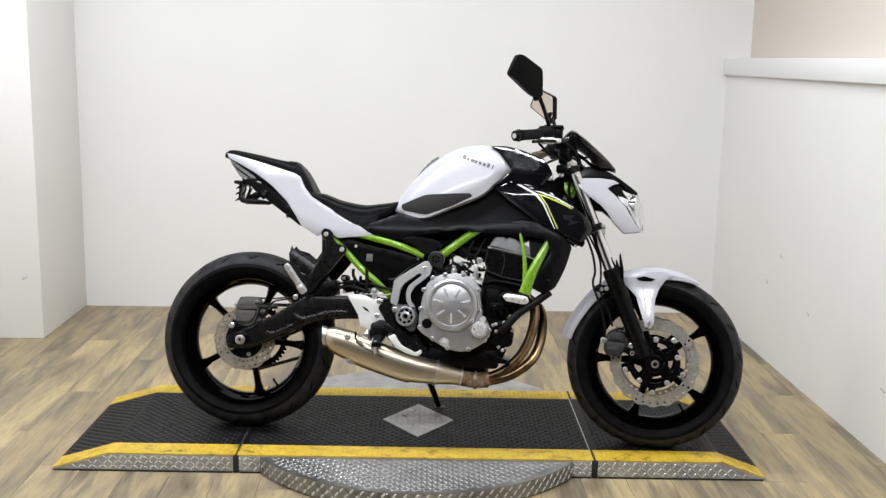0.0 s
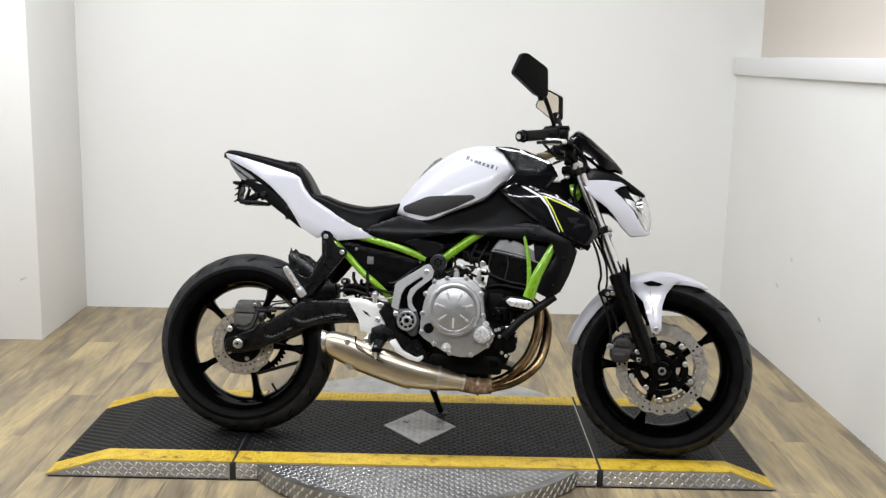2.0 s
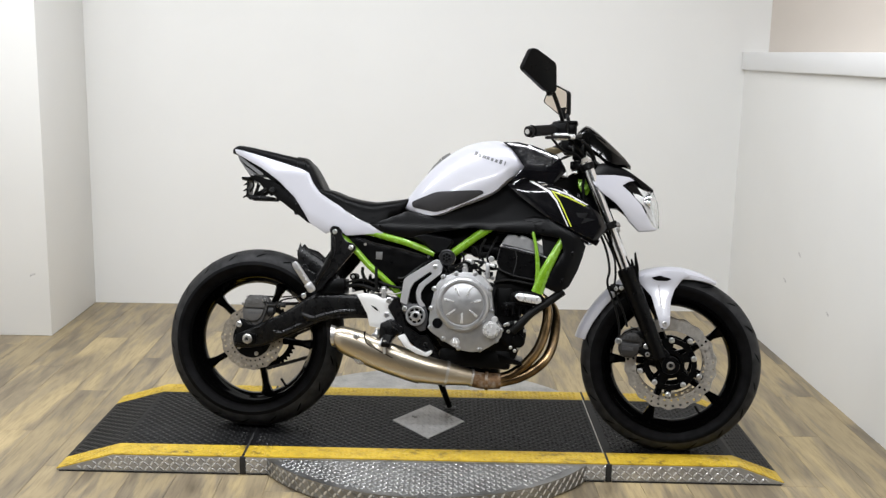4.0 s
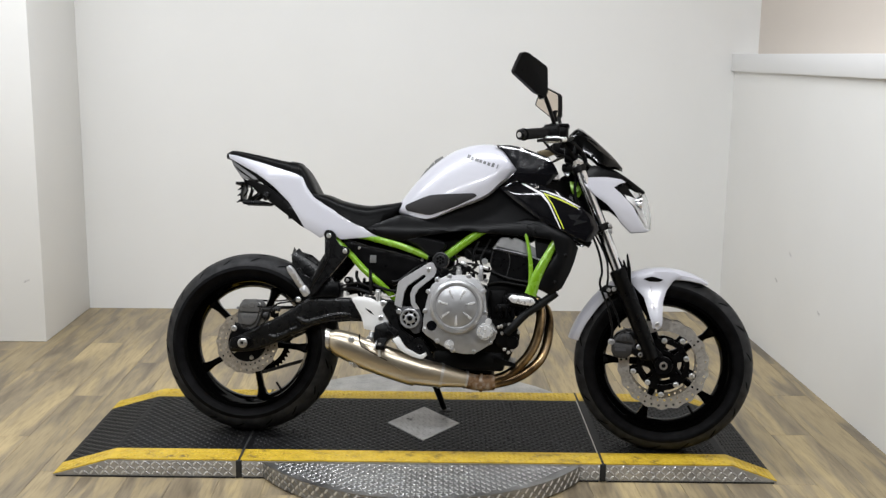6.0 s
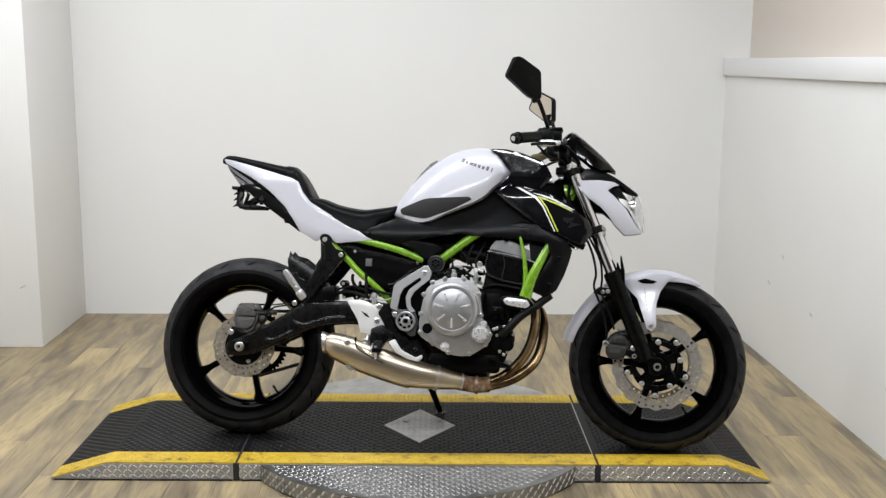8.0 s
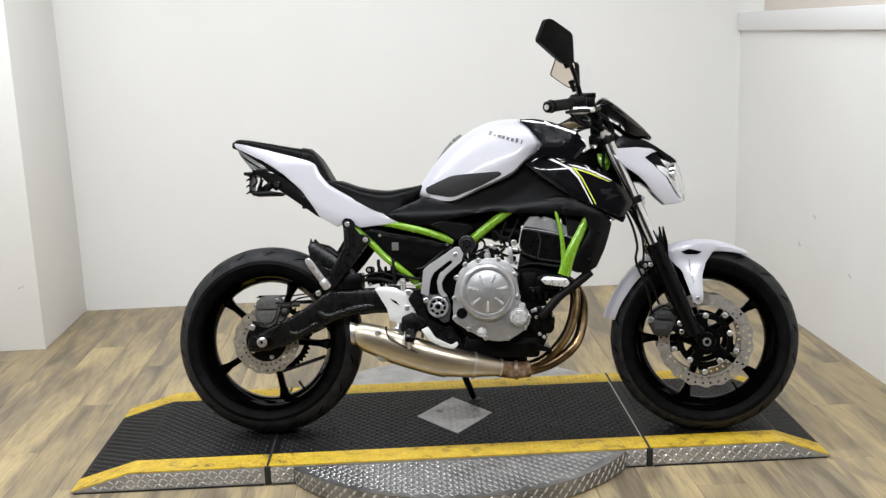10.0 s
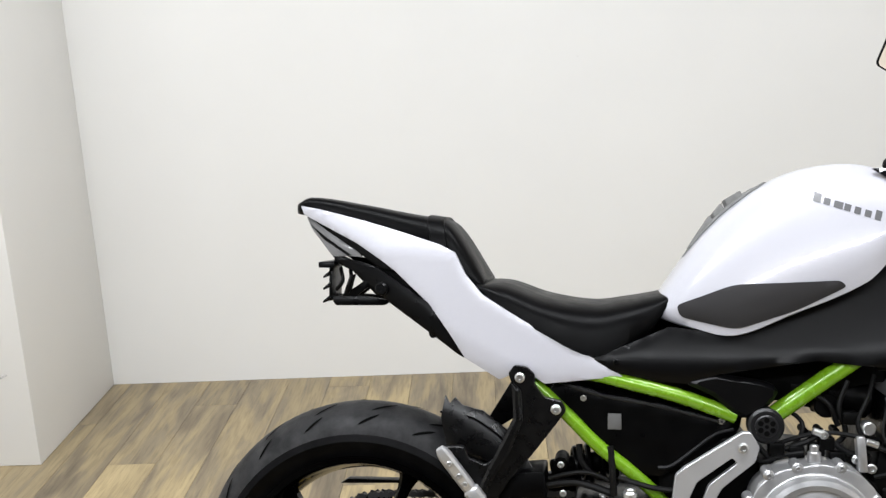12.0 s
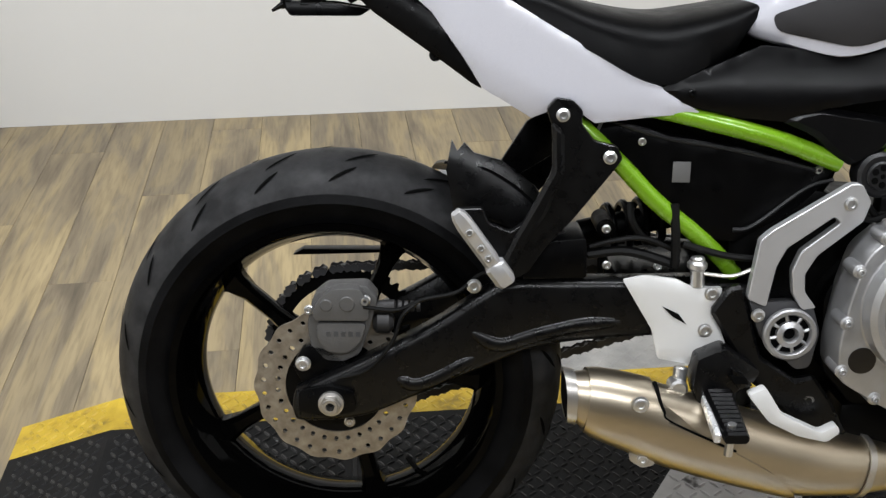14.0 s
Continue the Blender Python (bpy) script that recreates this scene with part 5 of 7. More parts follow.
def cover_half(x, z):
    return 0.172 - 0.10 * max(0, x - 0.22) - 0.62 * max(0, z - 0.905) - 0.15 * max(0, 0.905 - z)


def cover_side(b, side):
    skin(b, [(0.142, 0.998), (0.195, 0.999), (0.244, 0.990), (0.328, 0.960), (0.350, 0.930), (0.361, 0.905), (0.320, 0.862), (0.262, 0.866), (0.222, 0.878), (0.180, 0.868), (0.205, 0.895), (0.221, 0.912), (0.196, 0.948), (0.172, 0.978)], cover_half, side, 0.008, 0.010, 0.002, 0.0016, 0.003)


each("cover_side", both(cover_side), M_GLOSS, tank_cover, "gloss black faceted side of the tank cover", sharp=20)
bm = bmesh.new()
bolt(bm, 0.352, -0.085, 0.905, 0.011, -1, 0.010)
bolt(bm, 0.392, -0.075, 0.915, 0.008, -1, 0.010)
each("cover_bolt", bm, M_BOLT, bike)
bm = bmesh.new()
loft(bm, [[Vector((x, w * a, z + h * b)) for a, b in ((-1, -1), (1, -1), (1, 1), (-1, 1))] for x, z, w, h in ((0.16, 0.86, 0.10, 0.05), (0.30, 0.87, 0.09, 0.035), (0.40, 0.86, 0.04, 0.03))])
part("airbox", bm, M_DARK, bike, "dark airbox below the tank cover")


# ---- side covers, shrouds ----
def mid_half(x, z):
    return 0.128 + 0.030 * max(0, min(1, (x + 0.2) / 0.5)) - 0.34 * max(0, z - 0.715 - 0.10 * max(0, x)) - 0.10 * max(0, 0.70 - z)


def mid_cover(b, side):
    skin(b, [(-0.296, 0.712), (-0.172, 0.760), (-0.150, 0.758), (-0.075, 0.749), (0.013, 0.783), (0.125, 0.832), (0.165, 0.862), (0.225, 0.912), (0.262, 0.900), (0.225, 0.868), (0.175, 0.850), (0.215, 0.822), (0.300, 0.775), (0.395, 0.716), (0.300, 0.698), (0.204, 0.703), (0.110, 0.708), (0.053, 0.714), (-0.026, 0.703), (-0.100, 0.690), (-0.144, 0.674), (-0.198, 0.678), (-0.260, 0.692)], mid_half, side, 0.006, 0.012, 0.0032, 0.0025, 0.004)


each("side_cover", both(mid_cover), M_SIDE, bike, "matte black side cover below the tank")


def shroud_half(x, z):
    f = max(0, min(1, (x - 0.16) / 0.34))
    return 0.148 + 0.034 * math.sin(f * math.pi * 0.75) - 0.25 * max(0, z - 0.84)


def shroud(b, side):
    skin(b, [(0.165, 0.857), (0.222, 0.879), (0.300, 0.864), (0.364, 0.842), (0.420, 0.810), (0.478, 0.768), (0.500, 0.728), (0.474, 0.690), (0.456, 0.684), (0.418, 0.702), (0.350, 0.734), (0.291, 0.762), (0.220, 0.812)], shroud_half, side, 0.006, 0.012, 0.0032, 0.0025, 0.004)


shroud_part = each("tank_shroud", both(shroud), M_GLOSS, bike, "gloss black tank shroud with yellow and white stripes")


def decal(poly, lift):
    def run(b, side):
        skin(b, poly, lambda x, z: shroud_half(x, z) + lift, side, 0.0012, 0.02, 0.0012, 0.0003, 0)
    return both(run)


each("stripe", decal([(0.238, 0.869), (0.252, 0.868), (0.310, 0.838), (0.334, 0.808), (0.374, 0.726), (0.371, 0.726), (0.330, 0.804), (0.303, 0.834)], 0.0012), M_STRIPE_W, shroud_part, "white pinstripe")
each("stripe", decal([(0.312, 0.840), (0.321, 0.837), (0.345, 0.805), (0.385, 0.726), (0.381, 0.726), (0.341, 0.803)], 0.0016), M_STRIPE_Y, shroud_part, "yellow green pinstripe")
each("stripe", decal([(0.296, 0.849), (0.326, 0.845), (0.375, 0.828), (0.436, 0.797), (0.432, 0.796), (0.372, 0.824), (0.322, 0.841)], 0.0010), M_STRIPE_W, shroud_part, "white pinstripe")
each("stripe", decal([(0.316, 0.839), (0.374, 0.820), (0.430, 0.793), (0.426, 0.792), (0.371, 0.815), (0.320, 0.834)], 0.0014), M_STRIPE_Y, shroud_part, "yellow green pinstripe")
each("emblem", decal([(0.396, 0.772), (0.438, 0.772), (0.425, 0.756), (0.462, 0.752), (0.412, 0.736), (0.424, 0.753), (0.404, 0.757)], 0.0012), M_EMBLEM, shroud_part, "charcoal angular emblem")


def intake(b, side):
    skin(b, [(0.222, 0.744), (0.262, 0.751), (0.302, 0.747), (0.262, 0.738)], lambda x, z: mid_half(x, z) + 0.005, side, 0.003, 0.02, 0.003, 0.002, 0.003)
    skin(b, [(0.285, 0.770), (0.300, 0.772), (0.340, 0.742), (0.320, 0.738)], lambda x, z: mid_half(x, z) + 0.006, side, 0.003, 0.02, 0.003, 0.002, 0.003)


def slot(b, side):
    skin(b, [(0.226, 0.749), (0.262, 0.759), (0.298, 0.753), (0.302, 0.747), (0.262, 0.752)], lambda x, z: mid_half(x, z) + 0.0012, side, 0.003, 0.02, 0.002, 0.001, 0.002)


each("vent_slot", both(slot), M_GROOVE, bike, "dark intake slot in the side cover")
each("vent_fin", both(intake), M_EDGE, bike, "black vent fins")


# radiator side covers, radiator
def rad_half(x, z):
    edge = 0.392 + 0.28 * (z - 0.62)
    return 0.172 - 0.9 * (x - 0.34) ** 2 - 0.08 * max(0, 0.60 - z) - 0.55 * max(0, x - edge)


def rad_cover(b, side):
    skin(b, [(0.258, 0.735), (0.306, 0.742), (0.350, 0.730), (0.407, 0.700), (0.434, 0.668), (0.424, 0.629), (0.410, 0.586), (0.383, 0.530), (0.342, 0.509), (0.300, 0.528), (0.325, 0.580), (0.362, 0.645), (0.350, 0.690), (0.285, 0.698)], rad_half, side, 0.02, 0.012, 0.0032, 0.0025, 0.004)


rad = each("radiator_cover", both(rad_cover), M_SIDE, bike, "matte black radiator side cover")
bm = bmesh.new()
for x, z, r in ((0.290, 0.716, 0.006), (0.392, 0.640, 0.007), (0.360, 0.550, 0.007)):
    bolt(bm, x, -rad_half(x, z) - 0.0005, z, r * 0.75, -1, 0.003)
each("cover_bolt", bm, M_BLACK, rad)
bm = bmesh.new()
box(bm, (0.375, -0.14, 0.52), (0.412, 0.14, 0.70), 0.006, m=Matrix.Translation((0.380, 0, 0.61)) @ Matrix.Rotation(radians(15), 4, "Y") @ Matrix.Translation((-0.395, 0, -0.61)))
plate(bm, rounded([(0.285, 0.715), (0.410, 0.680), (0.380, 0.545), (0.340, 0.520), (0.305, 0.560)], 0.008), -0.140, -0.128, 0.003)
plate(bm, rounded([(0.285, 0.715), (0.410, 0.680), (0.380, 0.545), (0.340, 0.520), (0.305, 0.560)], 0.008), 0.128, 0.140, 0.003)
part("radiator", bm, M_DARK, bike, "black radiator core")
bm = bmesh.new()
plate(bm, rounded([(0.415, 0.695), (0.440, 0.700), (0.478, 0.688), (0.468, 0.668), (0.440, 0.682)], 0.004), -0.165, -0.145, 0.003)
part("horn_bracket", bm, M_MATTE, bike)


# ---- seat ----
def seat_mesh(xs, tops, lows, wides, edge=0.55):
    ft, fl, fw = along(xs, tops), along(xs, lows), along(xs, wides)
    bm = bmesh.new()
    rings = []
    n = 40
    for k in range(n + 1):
        x = xs[0] + (xs[-1] - xs[0]) * k / n
        taper = min(1.0, 0.35 + 6 * min(k, n - k) / n)
        lo, hi, w = fl(x), ft(x), fw(x)
        lo2 = hi - (hi - lo) * taper
        ring = []
        for j in range(17):
            phi = math.pi * j / 16
            c, s = math.cos(phi), math.sin(phi)
            ring.append(Vector((x, -math.copysign(abs(c) ** edge, c) * w, lo2 + (hi - lo2) * s ** 0.55)))
        ring += [Vector((x, w * 0.9, lo2 - 0.006)), Vector((x, -w * 0.9, lo2 - 0.006))]
        rings.append(ring)
    loft(bm, rings)
    return bm


seat = part("rider_seat", seat_mesh((-0.486, -0.44, -0.375, -0.294, -0.235, -0.170), (0.827, 0.826, 0.805, 0.793, 0.799, 0.810), (0.812, 0.786, 0.752, 0.717, 0.738, 0.764), (0.098, 0.115, 0.130, 0.128, 0.115, 0.085)), M_SEAT, bike, "black vinyl rider seat", sharp=60)
pil_low = along((-0.810, -0.77, -0.70, -0.62, -0.54, -0.512, -0.484), (0.950, 0.942, 0.917, 0.890, 0.865, 0.836, 0.808))
pil_top = along((-0.810, -0.787, -0.70, -0.62, -0.56, -0.535, -0.51, -0.475), (0.962, 0.972, 0.959, 0.943, 0.932, 0.924, 0.893, 0.834))
bm = bmesh.new()
rings = []
for k in range(45):
    x = -0.810 + 0.335 * k / 44
    hi = pil_top(x)
    lo = min(pil_low(x), hi - 0.008)
    w = along((-0.810, -0.795, -0.72, -0.60, -0.53, -0.475), (0.026, 0.038, 0.044, 0.062, 0.082, 0.084))(x)
    ring = []
    for j in range(17):
        phi = math.pi * j / 16
        c, s = math.cos(phi), math.sin(phi)
        ring.append(Vector((x, -math.copysign(abs(c) ** 0.48, c) * w, lo + (hi - lo) * s ** 0.42)))
    ring += [Vector((x, w * 0.88, lo - 0.006)), Vector((x, -w * 0.88, lo - 0.006))]
    rings.append(ring)
loft(bm, rings)
pillion = part("passenger_seat", bm, M_SEAT, bike, "black vinyl passenger seat", sharp=60)
bm = bmesh.new()
rings = []
for k in range(21):
    phi = math.pi * k / 20
    c, s = math.cos(phi), math.sin(phi)
    ring = []
    for dx, lift in ((-0.575, 0.0), (-0.574, 0.004), (-0.547, 0.005), (-0.546, 0.0)):
        x = dx + 0.012 * (1 - s)
        hi, lo = pil_top(x) + lift, pil_low(x) - 0.002
        w = 0.083 + lift
        ring.append(Vector((x, -math.copysign(abs(c) ** 0.6, c) * w, lo + (hi - lo) * s ** 0.6)))
    rings.append(ring)
loft(bm, rings)
part("seat_strap", bm, M_SEAT, pillion, "black seat strap")


# ---- tail: white side fairing, lamp strip, black undertray, plate bracket ----
def tail_half(x, z):
    base = along((-0.80, -0.70, -0.60, -0.50, -0.40, -0.25), (0.046, 0.064, 0.090, 0.112, 0.128, 0.126))(x)
    crease = 0.881 + (-0.60 if x < -0.651 else -0.06) * (x + 0.651)
    low = 0.840 - 0.50 * (x + 0.70)
    return base - 0.42 * max(0, z - crease) - 0.16 * max(0, low - z)


def tail_side(b, side):
    skin(b, [(-0.798, 0.957), (-0.765, 0.951), (-0.687, 0.931), (-0.613, 0.910), (-0.547, 0.890), (-0.520, 0.877), (-0.502, 0.842), (-0.474, 0.810), (-0.437, 0.788), (-0.364, 0.748), (-0.294, 0.714), (-0.246, 0.685), (-0.372, 0.672), (-0.388, 0.683), (-0.412, 0.692), (-0.447, 0.676), (-0.504, 0.710), (-0.529, 0.748), (-0.564, 0.795), (-0.625, 0.848), (-0.651, 0.866), (-0.694, 0.893), (-0.792, 0.942)], tail_half, side, 0.008, 0.009, 0.0018, 0.0014, 0.002)


tail = each("tail_fairing", both(tail_side), M_PEARL, bike, "pearl white tail fairing", sharp=22)
def lamp_strip(b, side):
    skin(b, [(-0.790, 0.939), (-0.760, 0.924), (-0.700, 0.886), (-0.686, 0.870), (-0.742, 0.872), (-0.780, 0.918)], lambda x, z: tail_half(x, z) - 0.008, side, 0.006, 0.012, 0.0032, 0.0025, 0.003)


def lamp_line(b, side):
    skin(b, [(-0.782, 0.925), (-0.752, 0.903), (-0.706, 0.873), (-0.712, 0.872), (-0.756, 0.899)], lambda x, z: tail_half(x, z) - 0.0068, side, 0.003, 0.02, 0.001, 0.0005, 0)


lens_side = each("tail_lamp_side", both(lamp_strip), M_LENS, tail, "smoked grey tail lamp side")
each("lens_line", both(lamp_line), M_BLACK, lens_side)


def tail_trim(b, side):
    skin(b, [(-0.784, 0.938), (-0.748, 0.922), (-0.694, 0.892), (-0.651, 0.865), (-0.625, 0.847), (-0.650, 0.852), (-0.694, 0.879), (-0.752, 0.915)], lambda x, z: tail_half(x, z) - 0.006, side, 0.010, 0.010, 0.002, 0.0015, 0.002)


each("tail_trim", both(tail_trim), M_MATTE, tail, "matte black trim along the tail lamp")


def under(b, side):
    skin(b, [(-0.742, 0.872), (-0.690, 0.862), (-0.656, 0.852), (-0.566, 0.796), (-0.530, 0.748), (-0.504, 0.708), (-0.516, 0.714), (-0.556, 0.742), (-0.634, 0.794), (-0.655, 0.812), (-0.688, 0.837)], lambda x, z: tail_half(x, z) - 0.004, side, 0.012, 0.012, 0.0032, 0.0025, 0.004)


bm = both(under)
loft(bm, [[Vector((x, w * a, z + 0.004 * b)) for a, b in ((-1, -1), (1, -1), (1, 1), (-1, 1))] for x, z, w in ((-0.742, 0.866, 0.030), (-0.66, 0.826, 0.045), (-0.585, 0.774, 0.065), (-0.515, 0.722, 0.080))])
undertray = part("undertray", bm, M_MATTE, bike, "matte black undertray")
bm = bmesh.new()
cyl(bm, (-0.648, -0.050, 0.818), (-0.648, -0.084, 0.818), 0.011, 16, bevel=0.003)
bolt(bm, -0.560, -0.076, 0.745, 0.006, -1, 0.006)
each("tray_bolt", bm, M_BLACK, undertray)
# tail core closes the space between the side panels
bm = bmesh.new()
loft(bm, [[Vector((x, w * a, z + h * b)) for a, b in ((-1, -1), (1, -1), (1, 1), (-1, 1))] for x, z, w, h in ((-0.790, 0.950, 0.028, 0.008), (-0.70, 0.905, 0.045, 0.025), (-0.60, 0.85, 0.066, 0.04), (-0.50, 0.79, 0.085, 0.05), (-0.38, 0.72, 0.095, 0.035), (-0.24, 0.70, 0.09, 0.02))])
part("tail_core", bm, M_DARK, bike, "black subframe core under the seat")
# plate bracket with its brace
def draw_in(b):
    for v in b.verts:
        v.co.x, v.co.z = -0.64 + (v.co.x + 0.64) * 0.86, v.co.z - 0.005


bm = bmesh.new()
plate(bm, rounded([(-0.768, 0.808), (-0.755, 0.792), (-0.655, 0.792), (-0.640, 0.800), (-0.700, 0.808)], 0.004), -0.03, -0.022, 0.002)
plate(bm, rounded([(-0.720, 0.850), (-0.705, 0.852), (-0.655, 0.812), (-0.668, 0.806)], 0.003), -0.03, -0.022, 0.002)
plate(bm, rounded([(-0.715, 0.846), (-0.728, 0.840), (-0.742, 0.804), (-0.728, 0.804)], 0.003), -0.03, -0.022, 0.002)
plate(bm, rounded([(-0.742, 0.808), (-0.715, 0.806), (-0.668, 0.836), (-0.678, 0.844)], 0.003), -0.03, -0.022, 0.002)
plate(bm, rounded([(-0.768, 0.808), (-0.755, 0.792), (-0.655, 0.792), (-0.640, 0.800), (-0.700, 0.808)], 0.004), 0.022, 0.03, 0.002)
plate(bm, rounded([(-0.742, 0.808), (-0.715, 0.806), (-0.668, 0.836), (-0.678, 0.844)], 0.003), 0.022, 0.03, 0.002)
box(bm, (-0.784, -0.055, 0.857), (-0.752, 0.055, 0.867), 0.002)
box(bm, (-0.768, -0.035, 0.800), (-0.762, 0.035, 0.862), 0.002)
draw_in(bm)
plate_holder = part("plate_bracket", bm, M_BLACK, bike, "black steel number plate bracket without a plate")
bm = bmesh.new()
for z in (0.848, 0.828, 0.806):
    cyl(bm, (-0.764, -0.032, z), (-0.780, -0.034, z - 0.008), 0.005, 6, 0.002)
tube(bm, [(-0.745, -0.03, 0.855), (-0.735, -0.05, 0.835), (-0.75, -0.04, 0.82)], 0.004, 8)
tube(bm, [(-0.725, -0.03, 0.852), (-0.718, -0.05, 0.838), (-0.728, -0.04, 0.815)], 0.004, 8)
draw_in(bm)
each("bracket_stud", bm, M_BLACK, plate_holder)

# ---- frame ----
def tubes(name, material, label, paths, r, flat=1.0, sides=(-1, 1)):
    out = None
    for p in paths:
        for side in sides:
            bm = bmesh.new()
            tube(bm, [(x, side * y, z) for x, y, z in p], r, 14, flat=flat)
            out = part(name, bm, material, bike, label)
    return out


LIME = "lime green tubular frame rail"
tubes("frame_rail", M_GREEN, LIME, [[(-0.400, 0.095, 0.692), (-0.310, 0.110, 0.689), (-0.229, 0.117, 0.672), (-0.149, 0.118, 0.651), (-0.070, 0.115, 0.622)]], 0.0118)
tubes("frame_rail", M_GREEN, LIME, [[(-0.420, 0.100, 0.690), (-0.388, 0.106, 0.667), (-0.336, 0.110, 0.619), (-0.290, 0.110, 0.572), (-0.240, 0.108, 0.532), (-0.205, 0.100, 0.500), (-0.180, 0.088, 0.472)]], 0.0112, sides=(-1,))
tubes("frame_rail", M_GREEN, LIME, [[(-0.015, 0.112, 0.622), (0.105, 0.120, 0.712), (0.20, 0.110, 0.770)]], 0.0145)
tubes("frame_rail", M_GREEN, LIME, [[(0.255, 0.150, 0.722), (0.273, 0.156, 0.645), (0.280, 0.158, 0.570), (0.278, 0.156, 0.512)]], (0.0048, 0.0105), 0.8)
tubes("frame_rail", M_GREEN, LIME, [[(0.356, 0.152, 0.686), (0.335, 0.158, 0.642), (0.304, 0.162, 0.578), (0.280, 0.158, 0.506)]], (0.0105, 0.0205), 0.55)
bm = bmesh.new()
for side in (-1, 1):
    cyl(bm, (-0.026, side * 0.105, 0.611), (-0.026, side * 0.138, 0.611), 0.028, 28, bevel=0.004)
    cyl(bm, (-0.026, side * 0.136, 0.611), (-0.026, side * 0.142, 0.611), 0.018, 24, bevel=0.002)
plug = each("pivot_cap", bm, M_EDGE, bike, "black frame plug")
bm = bmesh.new()
for side in (-1, 1):
    cyl(bm, (-0.026, side * 0.1415, 0.611), (-0.026, side * 0.1424, 0.611), 0.0030, 12)
    for k in range(6):
        a = math.pi * (k + 0.5) / 3
        q = Vector((-0.026 + 0.0105 * math.cos(a), side * 0.1415, 0.611 + 0.0105 * math.sin(a)))
        cyl(bm, q, q + Vector((0, side * 0.0009, 0)), 0.0042, 12)
each("plug_hole", bm, M_GROOVE, plug)


def knuckle(b, side):
    lo, hi = sorted((side * 0.112, side * 0.133))
    plate(b, [(-0.150, 0.675), (-0.127, 0.687), (-0.103, 0.692), (-0.029, 0.681), (-0.006, 0.672), (-0.008, 0.655), (-0.026, 0.636), (-0.056, 0.618), (-0.082, 0.634), (-0.107, 0.657)], lo, hi, 0.0075, 1)


each("frame_cover", both(knuckle), M_SIDE, bike, "matte black faceted frame cover", sharp=20)


def lower_cover(b, side):
    skin(b, [(-0.356, 0.674), (-0.319, 0.667), (-0.280, 0.654), (-0.194, 0.640), (-0.121, 0.622), (-0.073, 0.611), (-0.088, 0.588), (-0.117, 0.560), (-0.186, 0.520), (-0.232, 0.522), (-0.262, 0.548), (-0.300, 0.584), (-0.336, 0.620), (-0.366, 0.652)], lambda x, z: 0.108 + 0.05 * max(0, 0.02 - abs(z - 0.585 + 0.12 * (x + 0.2))), side, 0.02, 0.012, 0.0032, 0.0025, 0.004)


cover = each("side_panel", both(lower_cover), M_MATTE, bike, "matte black lower side panel with a white sticker")
bm = bmesh.new()
box(bm, (-0.271, -0.1105, 0.596), (-0.249, -0.1085, 0.622), 0.0006)
part("sticker", bm, M_LABEL, cover, "small grey sticker")
bm = bmesh.new()
tube(bm, [(-0.350, -0.108, 0.672), (-0.280, -0.1085, 0.651), (-0.194, -0.1085, 0.636), (-0.085, -0.1085, 0.609)], 0.0028, 6)
tube(bm, [(-0.191, -0.108, 0.535), (-0.166, -0.1085, 0.541), (-0.106, -0.1085, 0.588), (-0.072, -0.1085, 0.600)], (0.0034, 0.0026), 6)
each("rib", bm, M_EDGE, cover)
bm = bmesh.new()
bolt(bm, -0.310, -0.107, 0.646, 0.0046, -1, 0.004)
bolt(bm, -0.091, -0.107, 0.612, 0.0042, -1, 0.004)
each("panel_bolt", bm, M_STEEL, cover)
bm = bmesh.new()
bolt(bm, -0.257, -0.128, 0.708, 0.0042, -1, 0.004)
each("cover_bolt", bm, M_BLACK, bike)

# ---- swingarm ----
def cast_arm(bm, poly, half, side, depths):
    """A casting with a smooth outline in (x, z) and rounded edges; depths: (inset, depth below the face), back to front."""
    k = len(poly)
    out = []
    for i in range(k):
        p0, p1, p2, p3 = (Vector(poly[(i + j) % k]) for j in (-1, 0, 1, 2))
        for j in range(5):
            t = j / 5
            out.append(0.5 * (2 * p1 + (p2 - p0) * t + (2 * p0 - 5 * p1 + 4 * p2 - p3) * t * t + (3 * p1 - p0 - 3 * p2 + p3) * t ** 3))
    area = sum(a.x * b.y - b.x * a.y for a, b in zip(out, out[1:] + out[:1]))
    inward = []
    for i, p in enumerate(out):
        d = (out[(i + 1) % len(out)] - out[i - 1]).normalized()
        inward.append(Vector((-d.y, d.x)) * (1 if area > 0 else -1))
    tmp = bmesh.new()
    loft(tmp, [[Vector((p.x + q.x * inset, deep, p.y + q.y * inset)) for p, q in zip(out, inward)] for inset, deep in depths])
    for x in (-0.32, -0.27, -0.22, -0.17):
        bmesh.ops.bisect_plane(tmp, geom=list(tmp.verts) + list(tmp.edges) + list(tmp.faces), plane_co=(x, 0, 0), plane_no=(1, 0, 0), dist=1e-6)
    for v in tmp.verts:
        v.co.y = side * (half(v.co.x) - v.co.y)
    merge(bm, tmp)


def ridge(bm, pts, r):
    """A raised cast rib, fading out at both ends."""
    n = 31
    path = spline(pts, n)
    rings = []
    for i, p in enumerate(path):
        d = (path[min(i + 1, n - 1)] - path[max(i - 1, 0)]).normalized()
        v = d.cross(Vector((0, 1, 0)))
        rr = r * math.sqrt(min(1.0, (min(i, n - 1 - i) + 0.15) / 5))
        rings.append([p + rr * (1.1 * math.cos(a) * v + 0.75 * math.sin(a) * Vector((0, 1, 0))) for a in (2 * math.pi * k / 12 for k in range(12))])
    loft(bm, rings)


